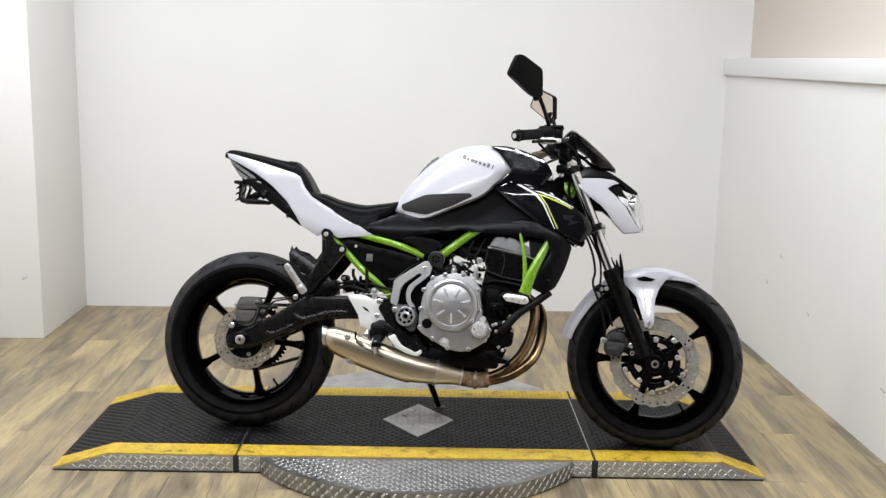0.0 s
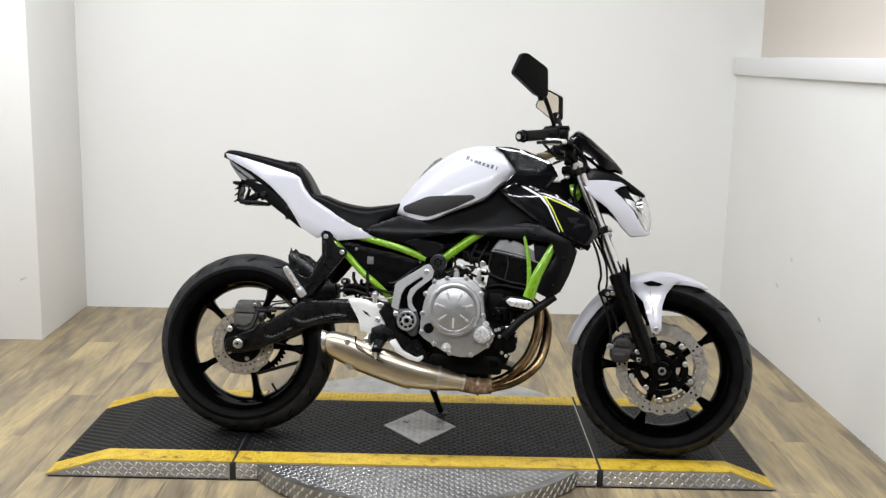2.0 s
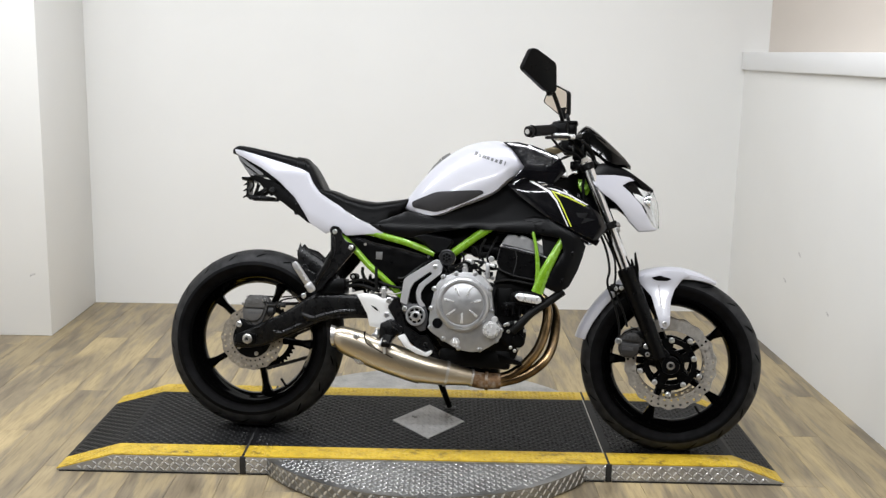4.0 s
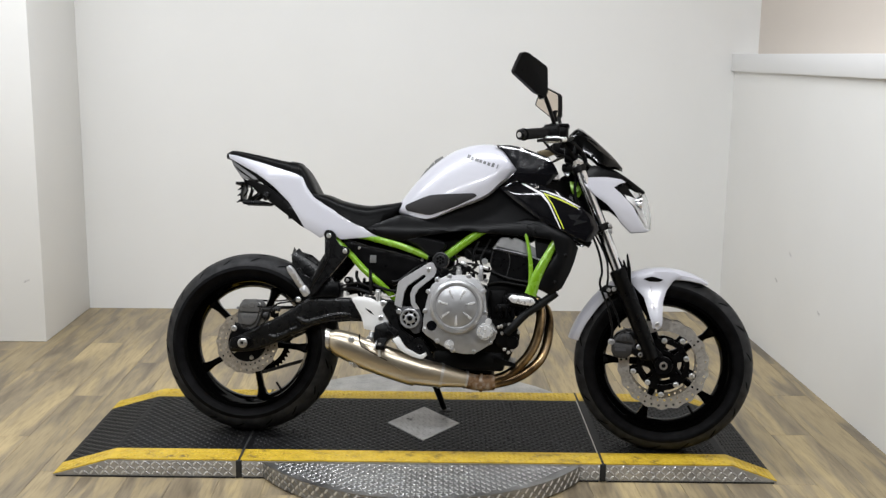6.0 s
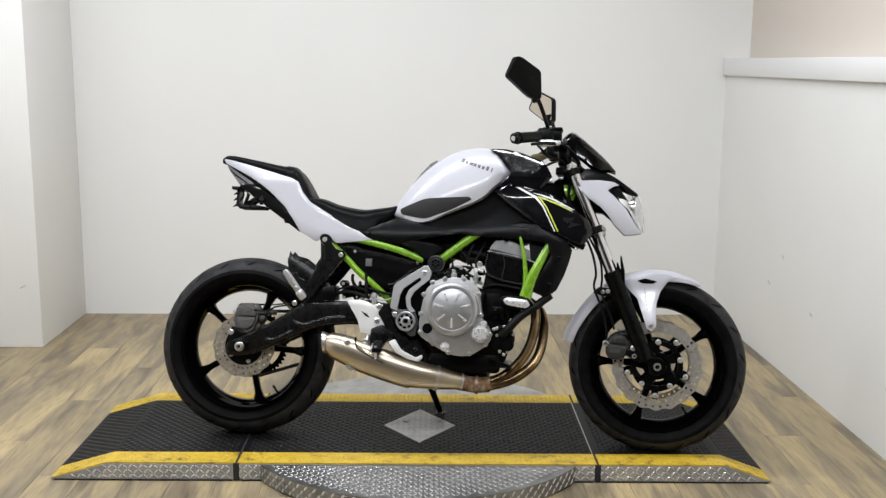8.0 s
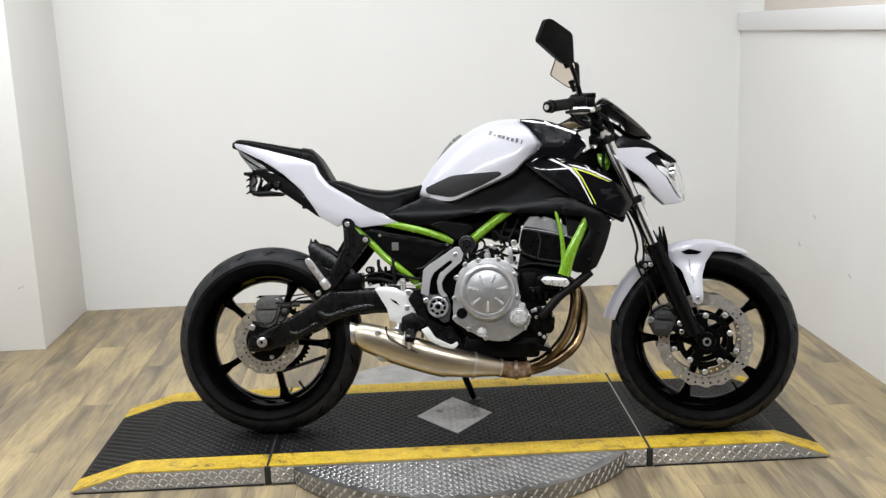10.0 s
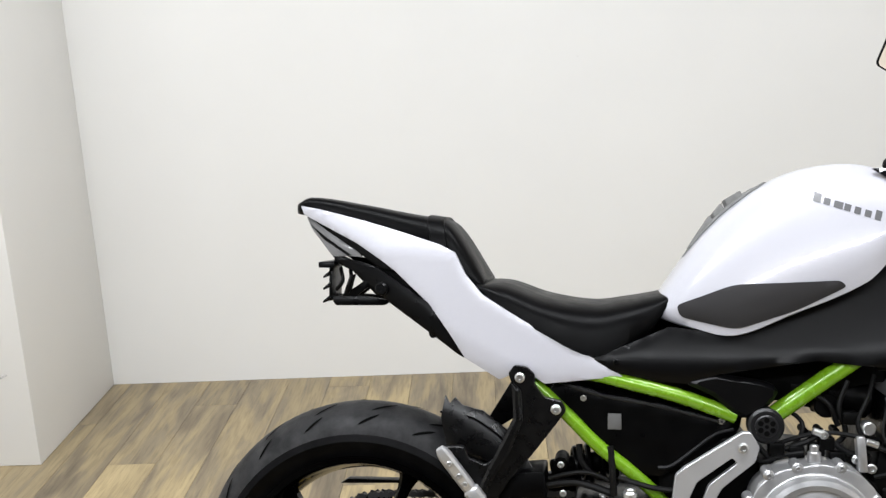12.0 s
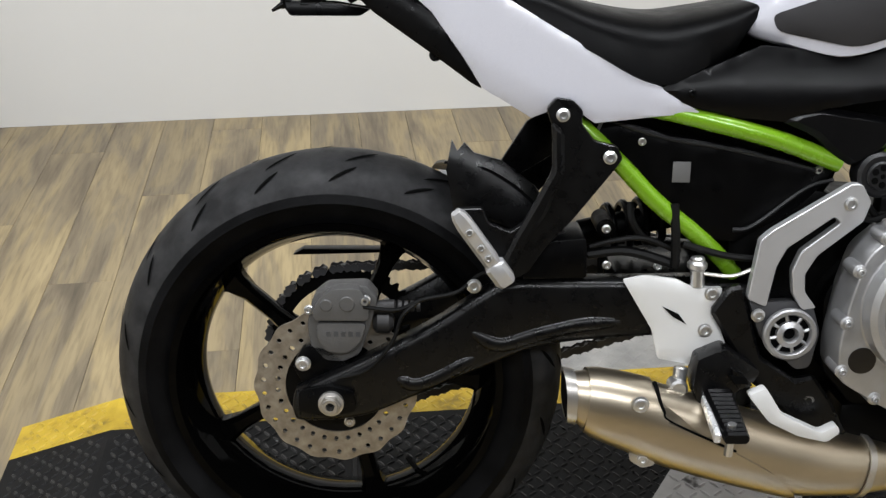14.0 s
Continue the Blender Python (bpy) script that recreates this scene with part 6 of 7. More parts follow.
def arm(b, side):
    outline = [(-0.748, 0.312), (-0.735, 0.322), (-0.658, 0.360), (-0.570, 0.408), (-0.505, 0.452), (-0.468, 0.469), (-0.400, 0.471), (-0.300, 0.471), (-0.175, 0.465), (-0.120, 0.440), (-0.120, 0.400), (-0.175, 0.390), (-0.300, 0.394), (-0.353, 0.391), (-0.432, 0.379), (-0.504, 0.349), (-0.585, 0.312), (-0.659, 0.281), (-0.735, 0.274), (-0.750, 0.285)]
    cast_arm(b, outline, lambda x: 0.122 - 0.030 * max(0, min(1, (x + 0.32) / 0.2)), side, ((0.004, 0.036), (0.0, 0.032), (0.0, 0.011), (0.0012, 0.0065), (0.0035, 0.003), (0.007, 0.0008), (0.011, 0.0)))


swing = each("swingarm", both(arm), M_SATIN, bike, "satin black cast swingarm", sharp=50)
bm = bmesh.new()
for side in (-1, 1):
    s = side * 0.1195
    ridge(bm, [(-0.519, s, 0.403), (-0.482, s, 0.385), (-0.435, s, 0.398), (-0.380, s, 0.412), (-0.322, s, 0.417)], 0.0098)
    ridge(bm, [(-0.614, s, 0.338), (-0.588, s, 0.329), (-0.552, s, 0.343), (-0.510, s, 0.369)], 0.0092)
each("rib", bm, M_SATIN, swing, sharp=60)
bm = bmesh.new()
box(bm, (-0.33, -0.09, 0.40), (-0.20, 0.09, 0.465), 0.015)
cyl(bm, (-0.125, -0.12, 0.42), (-0.125, 0.12, 0.42), 0.032, 20)
part("cross_tube", bm, M_BLACK, swing)
# chain adjuster block and the axle plate
bm = bmesh.new()
for side in (-1, 1):
    plate(bm, rounded([(-0.742, 0.292), (-0.740, 0.322), (-0.700, 0.330), (-0.668, 0.322), (-0.666, 0.294), (-0.700, 0.284)], 0.006), min(side * 0.118, side * 0.127), max(side * 0.118, side * 0.127), 0.003)
each("chain_adjuster", bm, M_BLACK, swing, "black chain adjuster block")
bm = bmesh.new()
bolt(bm, -0.514, -0.112, 0.461, 0.0075, -1, 0.006)
each("adjuster_bolt", bm, M_BOLT, swing)

# rear caliper with bracket and hose
bm = bmesh.new()
plate(bm, rounded([(-0.730, 0.402), (-0.722, 0.440), (-0.704, 0.454), (-0.652, 0.456), (-0.638, 0.438), (-0.648, 0.400), (-0.662, 0.362), (-0.686, 0.350), (-0.708, 0.352), (-0.726, 0.372)], 0.006), -0.098, -0.064, 0.006, 3)
rc = part("brake_caliper", bm, M_CALIPER, bike, "dusty grey rear brake caliper")
bm = bmesh.new()
plate(bm, rounded([(-0.721, 0.428), (-0.708, 0.446), (-0.694, 0.456), (-0.660, 0.457), (-0.650, 0.440), (-0.648, 0.413), (-0.719, 0.413)], 0.008), -0.113, -0.090, 0.0065, 3)
plate(bm, rounded([(-0.717, 0.409), (-0.651, 0.409), (-0.660, 0.382), (-0.677, 0.367), (-0.705, 0.369), (-0.716, 0.388)], 0.008), -0.111, -0.090, 0.006, 3)
cyl(bm, (-0.703, -0.100, 0.434), (-0.703, -0.1145, 0.434), 0.011, 18, bevel=0.004)
cyl(bm, (-0.676, -0.100, 0.436), (-0.676, -0.1145, 0.436), 0.013, 18, bevel=0.004)
each("caliper_block", bm, M_CALIPER, rc)
bm = bmesh.new()
cyl(bm, (-0.655, -0.085, 0.422), (-0.615, -0.085, 0.424), 0.009, 14, bevel=0.002)
cyl(bm, (-0.645, -0.085, 0.402), (-0.618, -0.085, 0.402), 0.0145, 16, bevel=0.006)
for k in range(4):
    cyl(bm, (-0.612 + 0.008 * k, -0.085, 0.424), (-0.607 + 0.008 * k, -0.085, 0.424), 0.0075, 12)
each("slide_pin", bm, M_CALIPER_DARK, rc)
bm = bmesh.new()
for k in range(5):
    box(bm, (-0.704 + 0.0095 * k, -0.1112, 0.391), (-0.698 + 0.0095 * k, -0.1095, 0.398))
each("caliper_mark", bm, M_CAST_DARK, rc)
bm = bmesh.new()
bolt(bm, -0.735, -0.112, 0.354, 0.008, -1, 0.008)
bolt(bm, -0.653, -0.107, 0.440, 0.0055, -1, 0.010)
bolt(bm, -0.727, -0.100, 0.424, 0.005, -1, 0.008)
each("caliper_bolt", bm, M_BOLT, rc)
bm = bmesh.new()
plate(bm, rounded([(-0.752, 0.345), (-0.735, 0.375), (-0.700, 0.370), (-0.672, 0.340), (-0.690, 0.300), (-0.730, 0.300)], 0.010), -0.098, -0.084, 0.004)
part("caliper_bracket", bm, M_BLACK, bike, "black caliper bracket")
bm = bmesh.new()
tube(bm, [(-0.655, -0.112, 0.432), (-0.612, -0.120, 0.431), (-0.578, -0.122, 0.446), (-0.535, -0.118, 0.455), (-0.50, -0.10, 0.475), (-0.42, -0.09, 0.49)], 0.0028, 8)
tube(bm, [(-0.585, -0.122, 0.442), (-0.605, -0.126, 0.425), (-0.618, -0.128, 0.390), (-0.650, -0.127, 0.352), (-0.690, -0.124, 0.338)], 0.0026, 8)
each("brake_hose", bm, M_HOSE, bike, "thin black rear brake hose")

# rear inner mudguard: an arched sheet with side skirts and a torn rear lip
HUG = [(-0.547, 0.626), (-0.510, 0.620), (-0.482, 0.611), (-0.437, 0.578), (-0.402, 0.530), (-0.372, 0.478)]
bm = bmesh.new()
rings = []
for q in spline([(x, 0, z) for x, z in HUG], 19):
    d = Vector((q.x - RX, 0, q.z - RZ)).normalized()
    top = [q + Vector((0, y, 0)) + d * h for y, h in ((-0.084, -0.010), (-0.066, -0.012), (-0.03, -0.020), (0.03, -0.034), (0.066, -0.045), (0.084, -0.055))]
    rings.append(top + [p - d * 0.004 for p in top[::-1]])
loft(bm, rings)
hug = part("rear_hugger", bm, M_MATTE, bike, "matte black rear inner mudguard")


def skirt_half(x, z):
    return 0.089 - 0.30 * max(0, z - 0.612 + 0.70 * (x + 0.537))


def skirt(b, side):
    skin(b, [(-0.543, 0.643), (-0.536, 0.629), (-0.527, 0.639), (-0.515, 0.626), (-0.480, 0.616), (-0.437, 0.583), (-0.402, 0.533), (-0.372, 0.480), (-0.400, 0.470), (-0.456, 0.527), (-0.500, 0.543), (-0.540, 0.552), (-0.550, 0.606)], skirt_half, side, 0.005, 0.012, 0.002, 0.0015, 0.001)


bm = bmesh.new()
skirt(bm, -1)
part("skirt", bm, M_SATIN, hug)
bm = bmesh.new()
plate(bm, [(-0.442, 0.650), (-0.420, 0.664), (-0.395, 0.650), (-0.406, 0.605), (-0.462, 0.570), (-0.481, 0.588)], 0.024, 0.034, 0.002)
each("hugger_stay", bm, M_BLACK, hug)
bm = bmesh.new()
plate(bm, rounded([(-0.455, 0.472), (-0.437, 0.506), (-0.416, 0.522), (-0.374, 0.526), (-0.372, 0.474)], 0.006), -0.118, -0.03, 0.005)
part("arm_cover", bm, M_MATTE, swing, "black plastic cover on the swingarm")


# ---- passenger peg hangers and pegs ----
def hanger(b, side):
    lo, hi = sorted((side * 0.122, side * 0.136))
    plate(b, rounded([(-0.430, 0.690), (-0.420, 0.703), (-0.400, 0.701), (-0.387, 0.688), (-0.388, 0.672), (-0.372, 0.652), (-0.358, 0.648), (-0.344, 0.645), (-0.337, 0.630), (-0.347, 0.616), (-0.367, 0.590), (-0.395, 0.554), (-0.428, 0.517), (-0.448, 0.486), (-0.468, 0.476), (-0.490, 0.488), (-0.510, 0.523), (-0.541, 0.560), (-0.536, 0.567), (-0.505, 0.568), (-0.497, 0.549), (-0.470, 0.538), (-0.455, 0.549), (-0.430, 0.592), (-0.418, 0.622), (-0.418, 0.658), (-0.425, 0.674)], 0.003, 2), lo, hi, 0.003, 1)


def hanger_bar(b, side):
    lo, hi = sorted((side * 0.130, side * 0.1445))
    plate(b, [(-0.4255, 0.676), (-0.409, 0.664), (-0.407, 0.613), (-0.428, 0.561), (-0.452, 0.523), (-0.468, 0.490), (-0.481, 0.500), (-0.465, 0.534), (-0.442, 0.577), (-0.422, 0.616), (-0.4235, 0.664)], lo, hi, 0.0050, 1)


hang = each("peg_hanger", both(hanger), M_SATIN, bike, "satin black passenger peg hanger", sharp=20)
each("hanger_bar", both(hanger_bar), M_SATIN, hang, sharp=20)
bm = bmesh.new()
for side in (-1, 1):
    bolt(bm, -0.411, side * 0.137, 0.683, 0.0066, side, 0.007)
    bolt(bm, -0.353, side * 0.137, 0.632, 0.0066, side, 0.007)
each("hanger_bolt", bm, M_BOLT, hang)
for side in (-1, 1):
    bm = bmesh.new()
    rings = []
    p0, p1 = Vector((-0.474, side * 0.150, 0.478)), Vector((-0.537, side * 0.176, 0.572 if side < 0 else 0.535))
    d = (p1 - p0).normalized()
    u = Vector((0, 1, 0)).cross(d).normalized()
    v = d.cross(u)
    for s, w, h in ((0.0, 0.010, 0.008), (0.006, 0.013, 0.010), (0.03, 0.013, 0.010), (0.034, 0.0095, 0.008), (0.04, 0.0105, 0.010), (0.10, 0.0105, 0.010), (0.112, 0.009, 0.008), (0.118, 0.006, 0.006)):
        rings.append([p0 + d * s + u * w * a + v * h * b for a, b in ((-1, -0.6), (-0.6, -1), (0.6, -1), (1, -0.6), (1, 0.6), (0.6, 1), (-0.6, 1), (-1, 0.6))])
    loft(bm, rings)
    peg = part("passenger_peg", bm, M_SILVER, bike, "folded silver passenger footpeg")
    bm = bmesh.new()
    for s in (0.045, 0.062, 0.088):
        q = p0 + d * s
        bolt(bm, q.x, q.y + side * 0.010, q.z, 0.0045, side, 0.004)
    each("peg_bolt", bm, M_BOLT, peg)

# ---- footrest brackets, heel guard, brake pedal ----
def black_bracket(b, side):
    lo, hi = sorted((side * 0.126, side * 0.141))
    plate(b, [(-0.219, 0.437), (-0.198, 0.469), (-0.180, 0.473), (-0.172, 0.443), (-0.150, 0.376), (-0.104, 0.346), (-0.081, 0.352), (-0.056, 0.318), (-0.030, 0.268), (-0.060, 0.267), (-0.105, 0.294), (-0.149, 0.331), (-0.190, 0.392)], lo, hi, 0.0042, 1)


each("footrest_bracket", both(black_bracket), M_SATIN, bike, "satin black footrest bracket", sharp=20)


def silver_bracket(b, side):
    lo, hi = sorted((side * 0.132, side * 0.146))
    plate(b, rounded([(-0.062, 0.603), (-0.050, 0.602), (-0.037, 0.580), (-0.044, 0.556), (-0.095, 0.513), (-0.108, 0.489), (-0.106, 0.466), (-0.090, 0.445), (-0.107, 0.442), (-0.120, 0.462), (-0.124, 0.493), (-0.115, 0.518), (-0.071, 0.554), (-0.079, 0.562), (-0.133, 0.522), (-0.144, 0.498), (-0.152, 0.446), (-0.176, 0.456), (-0.166, 0.532), (-0.153, 0.544)], 0.003, 2), lo, hi, 0.0036, 1)


sb = each("frame_bracket", both(silver_bracket), M_SILVER, bike, "silver cast swingarm bracket", sharp=25)


def grey_bracket(b, side):
    skin(b, [(-0.173, 0.456), (-0.150, 0.450), (-0.118, 0.452), (-0.092, 0.446), (-0.080, 0.411), (-0.088, 0.364), (-0.105, 0.360), (-0.154, 0.403)], lambda x, z: 0.142, side, 0.014, 0.015, 0.004, 0.003, 0.006)


gb = each("pivot_bracket", both(grey_bracket), M_CAST_DARK, bike, "grey cast pivot bracket")
bm = bmesh.new()
for side in (-1, 1):
    lathe(bm, [(0.0250, side * 0.146), (0.0335, side * 0.146), (0.0335, side * 0.152), (0.0315, side * 0.154), (0.0270, side * 0.154), (0.0250, side * 0.151)], (-0.121, 0, 0.412), 40)
    lathe(bm, [(0.0075, side * 0.146), (0.0170, side * 0.146), (0.0170, side * 0.152), (0.0105, side * 0.155), (0.0075, side * 0.150)], (-0.121, 0, 0.412), 28)
    for k in range(8):
        a = 2 * math.pi * (k + 0.3) / 8
        c, s = math.cos(a), math.sin(a)
        tube(bm, [(-0.121 + 0.015 * c, side * 0.149, 0.412 + 0.015 * s), (-0.121 + 0.028 * c, side * 0.148, 0.412 + 0.028 * s)], 0.0022, 6)
each("pivot_ring", bm, M_CAST, gb, "ribbed grey pivot ring")
bm = bmesh.new()
for side in (-1, 1):
    lathe(bm, [(0.001, side * 0.1465), (0.028, side * 0.1465), (0.028, side * 0.143), (0.001, side * 0.143)], (-0.121, 0, 0.412), 24)
each("pivot_recess", bm, M_GROOVE, gb)
bm = bmesh.new()
bolt(bm, -0.160, -0.1415, 0.434, 0.007)
bolt(bm, -0.062, -0.1455, 0.578, 0.007)
bolt(bm, -0.085, -0.133, 0.318, 0.0085, -1, 0.008)
each("bracket_bolt", bm, M_BOLT, sb)


def heel(b, side):
    skin(b, [(-0.328, 0.474), (-0.300, 0.480), (-0.262, 0.476), (-0.240, 0.466), (-0.203, 0.466), (-0.210, 0.432), (-0.192, 0.386), (-0.200, 0.374), (-0.227, 0.361), (-0.279, 0.370), (-0.288, 0.408)], lambda x, z: 0.132 - 0.05 * max(0, -0.25 - x), side, 0.006, 0.012, 0.0032, 0.0025, 0.004)


hg = each("heel_guard", both(heel), M_GUARD, bike, "pale silver heel guard")
bm = bmesh.new()
bolt(bm, -0.217, -0.131, 0.459, 0.0075)
bolt(bm, -0.222, -0.131, 0.410, 0.0075)
each("guard_bolt", bm, M_BOLT, hg)
bm = bmesh.new()
plate(bm, [(-0.277, 0.441), (-0.264, 0.428), (-0.246, 0.418), (-0.257, 0.432)], -0.1325, -0.128, 0)
part("guard_slot", bm, M_GROOVE, hg)
# master cylinder above, return clip below
bm = bmesh.new()
cyl(bm, (-0.234, -0.125, 0.465), (-0.236, -0.125, 0.505), 0.009, 14, bevel=0.002)
cyl(bm, (-0.236, -0.125, 0.488), (-0.236, -0.125, 0.500), 0.0125, 14, bevel=0.003)
cyl(bm, (-0.250, -0.135, 0.362), (-0.252, -0.14, 0.338), 0.009, 12, bevel=0.002)
cyl(bm, (-0.255, -0.155, 0.338), (-0.255, -0.13, 0.338), 0.012, 14, bevel=0.003)
each("rear_master_cylinder", bm, M_BOLT, bike, "small silver rear brake master cylinder")
bm = bmesh.new()
tube(bm, [(-0.236, -0.128, 0.485), (-0.195, -0.132, 0.482), (-0.165, -0.130, 0.492)], 0.0024, 8)
part("master_hose", bm, M_STEEL, bike)
bm = bmesh.new()
tube(bm, [(-0.255, -0.12, 0.52), (-0.20, -0.12, 0.505), (-0.15, -0.12, 0.50)], 0.0045, 8)
tube(bm, [(-0.37, -0.10, 0.50), (-0.32, -0.105, 0.506), (-0.26, -0.11, 0.49)], 0.0065, 8)
tube(bm, [(-0.318, -0.090, 0.566), (-0.316, -0.098, 0.545), (-0.302, -0.100, 0.524), (-0.282, -0.098, 0.514)], 0.0055, 8)
tube(bm, [(-0.368, -0.105, 0.512), (-0.335, -0.110, 0.522), (-0.300, -0.110, 0.524), (-0.255, -0.108, 0.506)], 0.0038, 8)
tube(bm, [(-0.267, -0.116, 0.570), (-0.264, -0.120, 0.530), (-0.262, -0.118, 0.490)], 0.0058, 8)
each("hose", bm, M_HOSE, bike, "black hoses behind the heel guard")
# rear shock: coil spring and body, lying along the bike
bm = bmesh.new()
pts = []
for k in range(90):
    t = k / 89
    a = 2 * math.pi * 7 * t
    pts.append((-0.335 + 0.15 * t, 0.012 + 0.030 * math.cos(a), 0.505 + 0.03 * t + 0.030 * math.sin(a)))
tube(bm, pts, 0.0055, 8, steps=260)
part("shock_spring", bm, M_BLACK, bike, "black coil spring")
bm = bmesh.new()
cyl(bm, (-0.37, 0.012, 0.498), (-0.17, 0.012, 0.540), 0.018, 16, bevel=0.003)
part("shock_body", bm, M_DARK, bike, "dark shock absorber body")
bm = bmesh.new()
cyl(bm, (-0.348, -0.04, 0.534), (-0.348, -0.102, 0.534), 0.012, 16, bevel=0.003)
part("shock_mount", bm, M_DARK, bike, "dark shock absorber mount")
bm = bmesh.new()
for q in ((-0.348, -0.102, 0.534), (-0.345, -0.10, 0.486), (-0.28, -0.10, 0.485)):
    bolt(bm, q[0], q[1], q[2], 0.0045, -1, 0.006)
each("mount_bolt", bm, M_BOLT, bike)

bm = bmesh.new()
plate(bm, rounded([(-0.175, 0.342), (-0.153, 0.352), (-0.129, 0.315), (-0.080, 0.292), (-0.060, 0.303), (-0.056, 0.292), (-0.072, 0.279), (-0.108, 0.287), (-0.146, 0.306)], 0.005), -0.180, -0.164, 0.004)
pedal = part("brake_pedal", bm, M_GUARD, bike, "pale silver brake pedal arm")
bm = bmesh.new()
plate(bm, rounded([(-0.236, 0.383), (-0.203, 0.398), (-0.158, 0.368), (-0.163, 0.356), (-0.186, 0.340), (-0.196, 0.324), (-0.230, 0.318), (-0.240, 0.345)], 0.005), -0.165, -0.125, 0.006)
plate(bm, rounded([(-0.196, 0.374), (-0.180, 0.366), (-0.168, 0.352), (-0.186, 0.346)], 0.003), -0.172, -0.160, 0.003)
peg_block = part("peg_mount", bm, M_SATIN, bike, "dark footpeg mount")
bm = bmesh.new()
plate(bm, rounded([(-0.199, 0.3665), (-0.178, 0.3635), (-0.173, 0.354), (-0.192, 0.3545)], 0.002), -0.1735, -0.171, 0.0008, 1)
part("mount_recess", bm, M_GROOVE, peg_block, "dark square recess")
for side in (-1, 1):
    bm = bmesh.new()
    p0, p1 = Vector((-0.208, side * 0.160, 0.336)), Vector((-0.204, side * 0.248, 0.336))
    rings = []
    for k in range(23):
        f = k / 22
        q = p0.lerp(p1, f)
        w, h = 0.0185 - 0.004 * f, 0.0085 + (0.0018 if k % 2 else 0.0) - 0.002 * f
        rings.append([q + Vector((w * x, 0, h * z)) for x, z in ((-1, -0.4), (-0.8, -1), (0.8, -1), (1, -0.4), (1, 0.5), (0.75, 1), (-0.75, 1), (-1, 0.5))])
    loft(bm, rings)
    tilt = Matrix.Translation(p0) @ Matrix.Rotation(radians(side * -14), 4, "X") @ Matrix.Translation(-p0)
    bmesh.ops.transform(bm, matrix=tilt, verts=bm.verts)
    peg = part("footpeg", bm, M_MATTE, bike, "ribbed black rider footpeg")
    bm = bmesh.new()
    cyl(bm, (p1.x - 0.004, p1.y - side * 0.014, p1.z - 0.006), (p1.x - 0.004, p1.y - side * 0.020, p1.z - 0.050), 0.0055, 8)
    part("peg_feeler", bm, M_BOLT, peg)
    bm = bmesh.new()
    box(bm, (p0.x - 0.021, min(p0.y + side * 0.004, p1.y - side * 0.006), p0.z - 0.012), (p0.x - 0.012, max(p0.y + side * 0.004, p1.y - side * 0.006), p0.z + 0.002), 0.003)
    bmesh.ops.transform(bm, matrix=tilt, verts=bm.verts)
    part("peg_core", bm, M_CAP, peg, "silver core of the footpeg")

# ---- engine ----
bm = bmesh.new()
plate(bm, rounded([(-0.075, 0.46), (-0.07, 0.36), (-0.02, 0.30), (0.08, 0.255), (0.21, 0.27), (0.245, 0.36), (0.21, 0.46), (0.125, 0.535), (0.0, 0.545)], 0.02), -0.125, 0.155, 0.012)
box(bm, (-0.06, -0.09, 0.19), (0.16, 0.09, 0.30), 0.02)
eng = part("engine", bm, M_DARK, bike, "dark twin-cylinder engine block")
bm = bmesh.new()
lean = Matrix.Translation((0.19, 0, 0.47)) @ Matrix.Rotation(radians(10), 4, "Y") @ Matrix.Translation((-0.19, 0, -0.47))
box(bm, (0.125, -0.125, 0.44), (0.265, 0.125, 0.585), 0.01, m=lean)
part("cylinder_block", bm, M_DARK, eng, "black cylinder block")
bm = bmesh.new()
plate(bm, rounded([(0.141, 0.606), (0.149, 0.652), (0.165, 0.657), (0.278, 0.632), (0.302, 0.622), (0.296, 0.545), (0.211, 0.545), (0.153, 0.572)], 0.006), -0.145, 0.145, 0.005, 1)
head = part("cylinder_head", bm, M_BLACK, eng, "black cylinder head")
bm = bmesh.new()
for pts in ([(0.151, 0.648), (0.144, 0.607), (0.155, 0.578)], [(0.203, 0.643), (0.208, 0.611), (0.197, 0.558)], [(0.158, 0.654), (0.215, 0.642), (0.276, 0.629)]):
    tube(bm, [(x, -0.1452, z) for x, z in pts], 0.0021, 6, steps=13)
each("rib", bm, M_EDGE, head)
bm = bmesh.new()
plate(bm, [(0.152, 0.658), (0.160, 0.676), (0.175, 0.695), (0.205, 0.697), (0.208, 0.690), (0.216, 0.690), (0.219, 0.697), (0.240, 0.690), (0.268, 0.676), (0.320, 0.646), (0.320, 0.624), (0.280, 0.636), (0.167, 0.661)], -0.134, 0.134, 0.0035, 1)
part("head_cover", bm, M_CAST, eng, "silver cylinder head cover", sharp=25)
bm = bmesh.new()
tube(bm, [(0.150, -0.138, 0.6575), (0.215, -0.138, 0.6475), (0.280, -0.138, 0.633), (0.320, -0.138, 0.620)], 0.0026, 8)
part("cover_lip", bm, M_CAST, eng, "bright lower lip of the head cover")
bm = bmesh.new()
for pts in ([(0.135, -0.13, 0.535), (0.18, -0.14, 0.545), (0.24, -0.15, 0.538), (0.275, -0.15, 0.532)], [(0.06, -0.12, 0.60), (0.09, -0.13, 0.575), (0.13, -0.13, 0.562)], [(0.10, -0.11, 0.68), (0.085, -0.12, 0.64), (0.095, -0.12, 0.60), (0.07, -0.12, 0.575)], [(-0.02, -0.12, 0.565), (0.03, -0.13, 0.585), (0.06, -0.125, 0.60)], [(0.04, -0.10, 0.66), (0.07, -0.115, 0.645), (0.085, -0.115, 0.61)], [(-0.04, -0.12, 0.58), (-0.015, -0.125, 0.545), (-0.03, -0.125, 0.50)]):
    tube(bm, pts, 0.0045, 8)
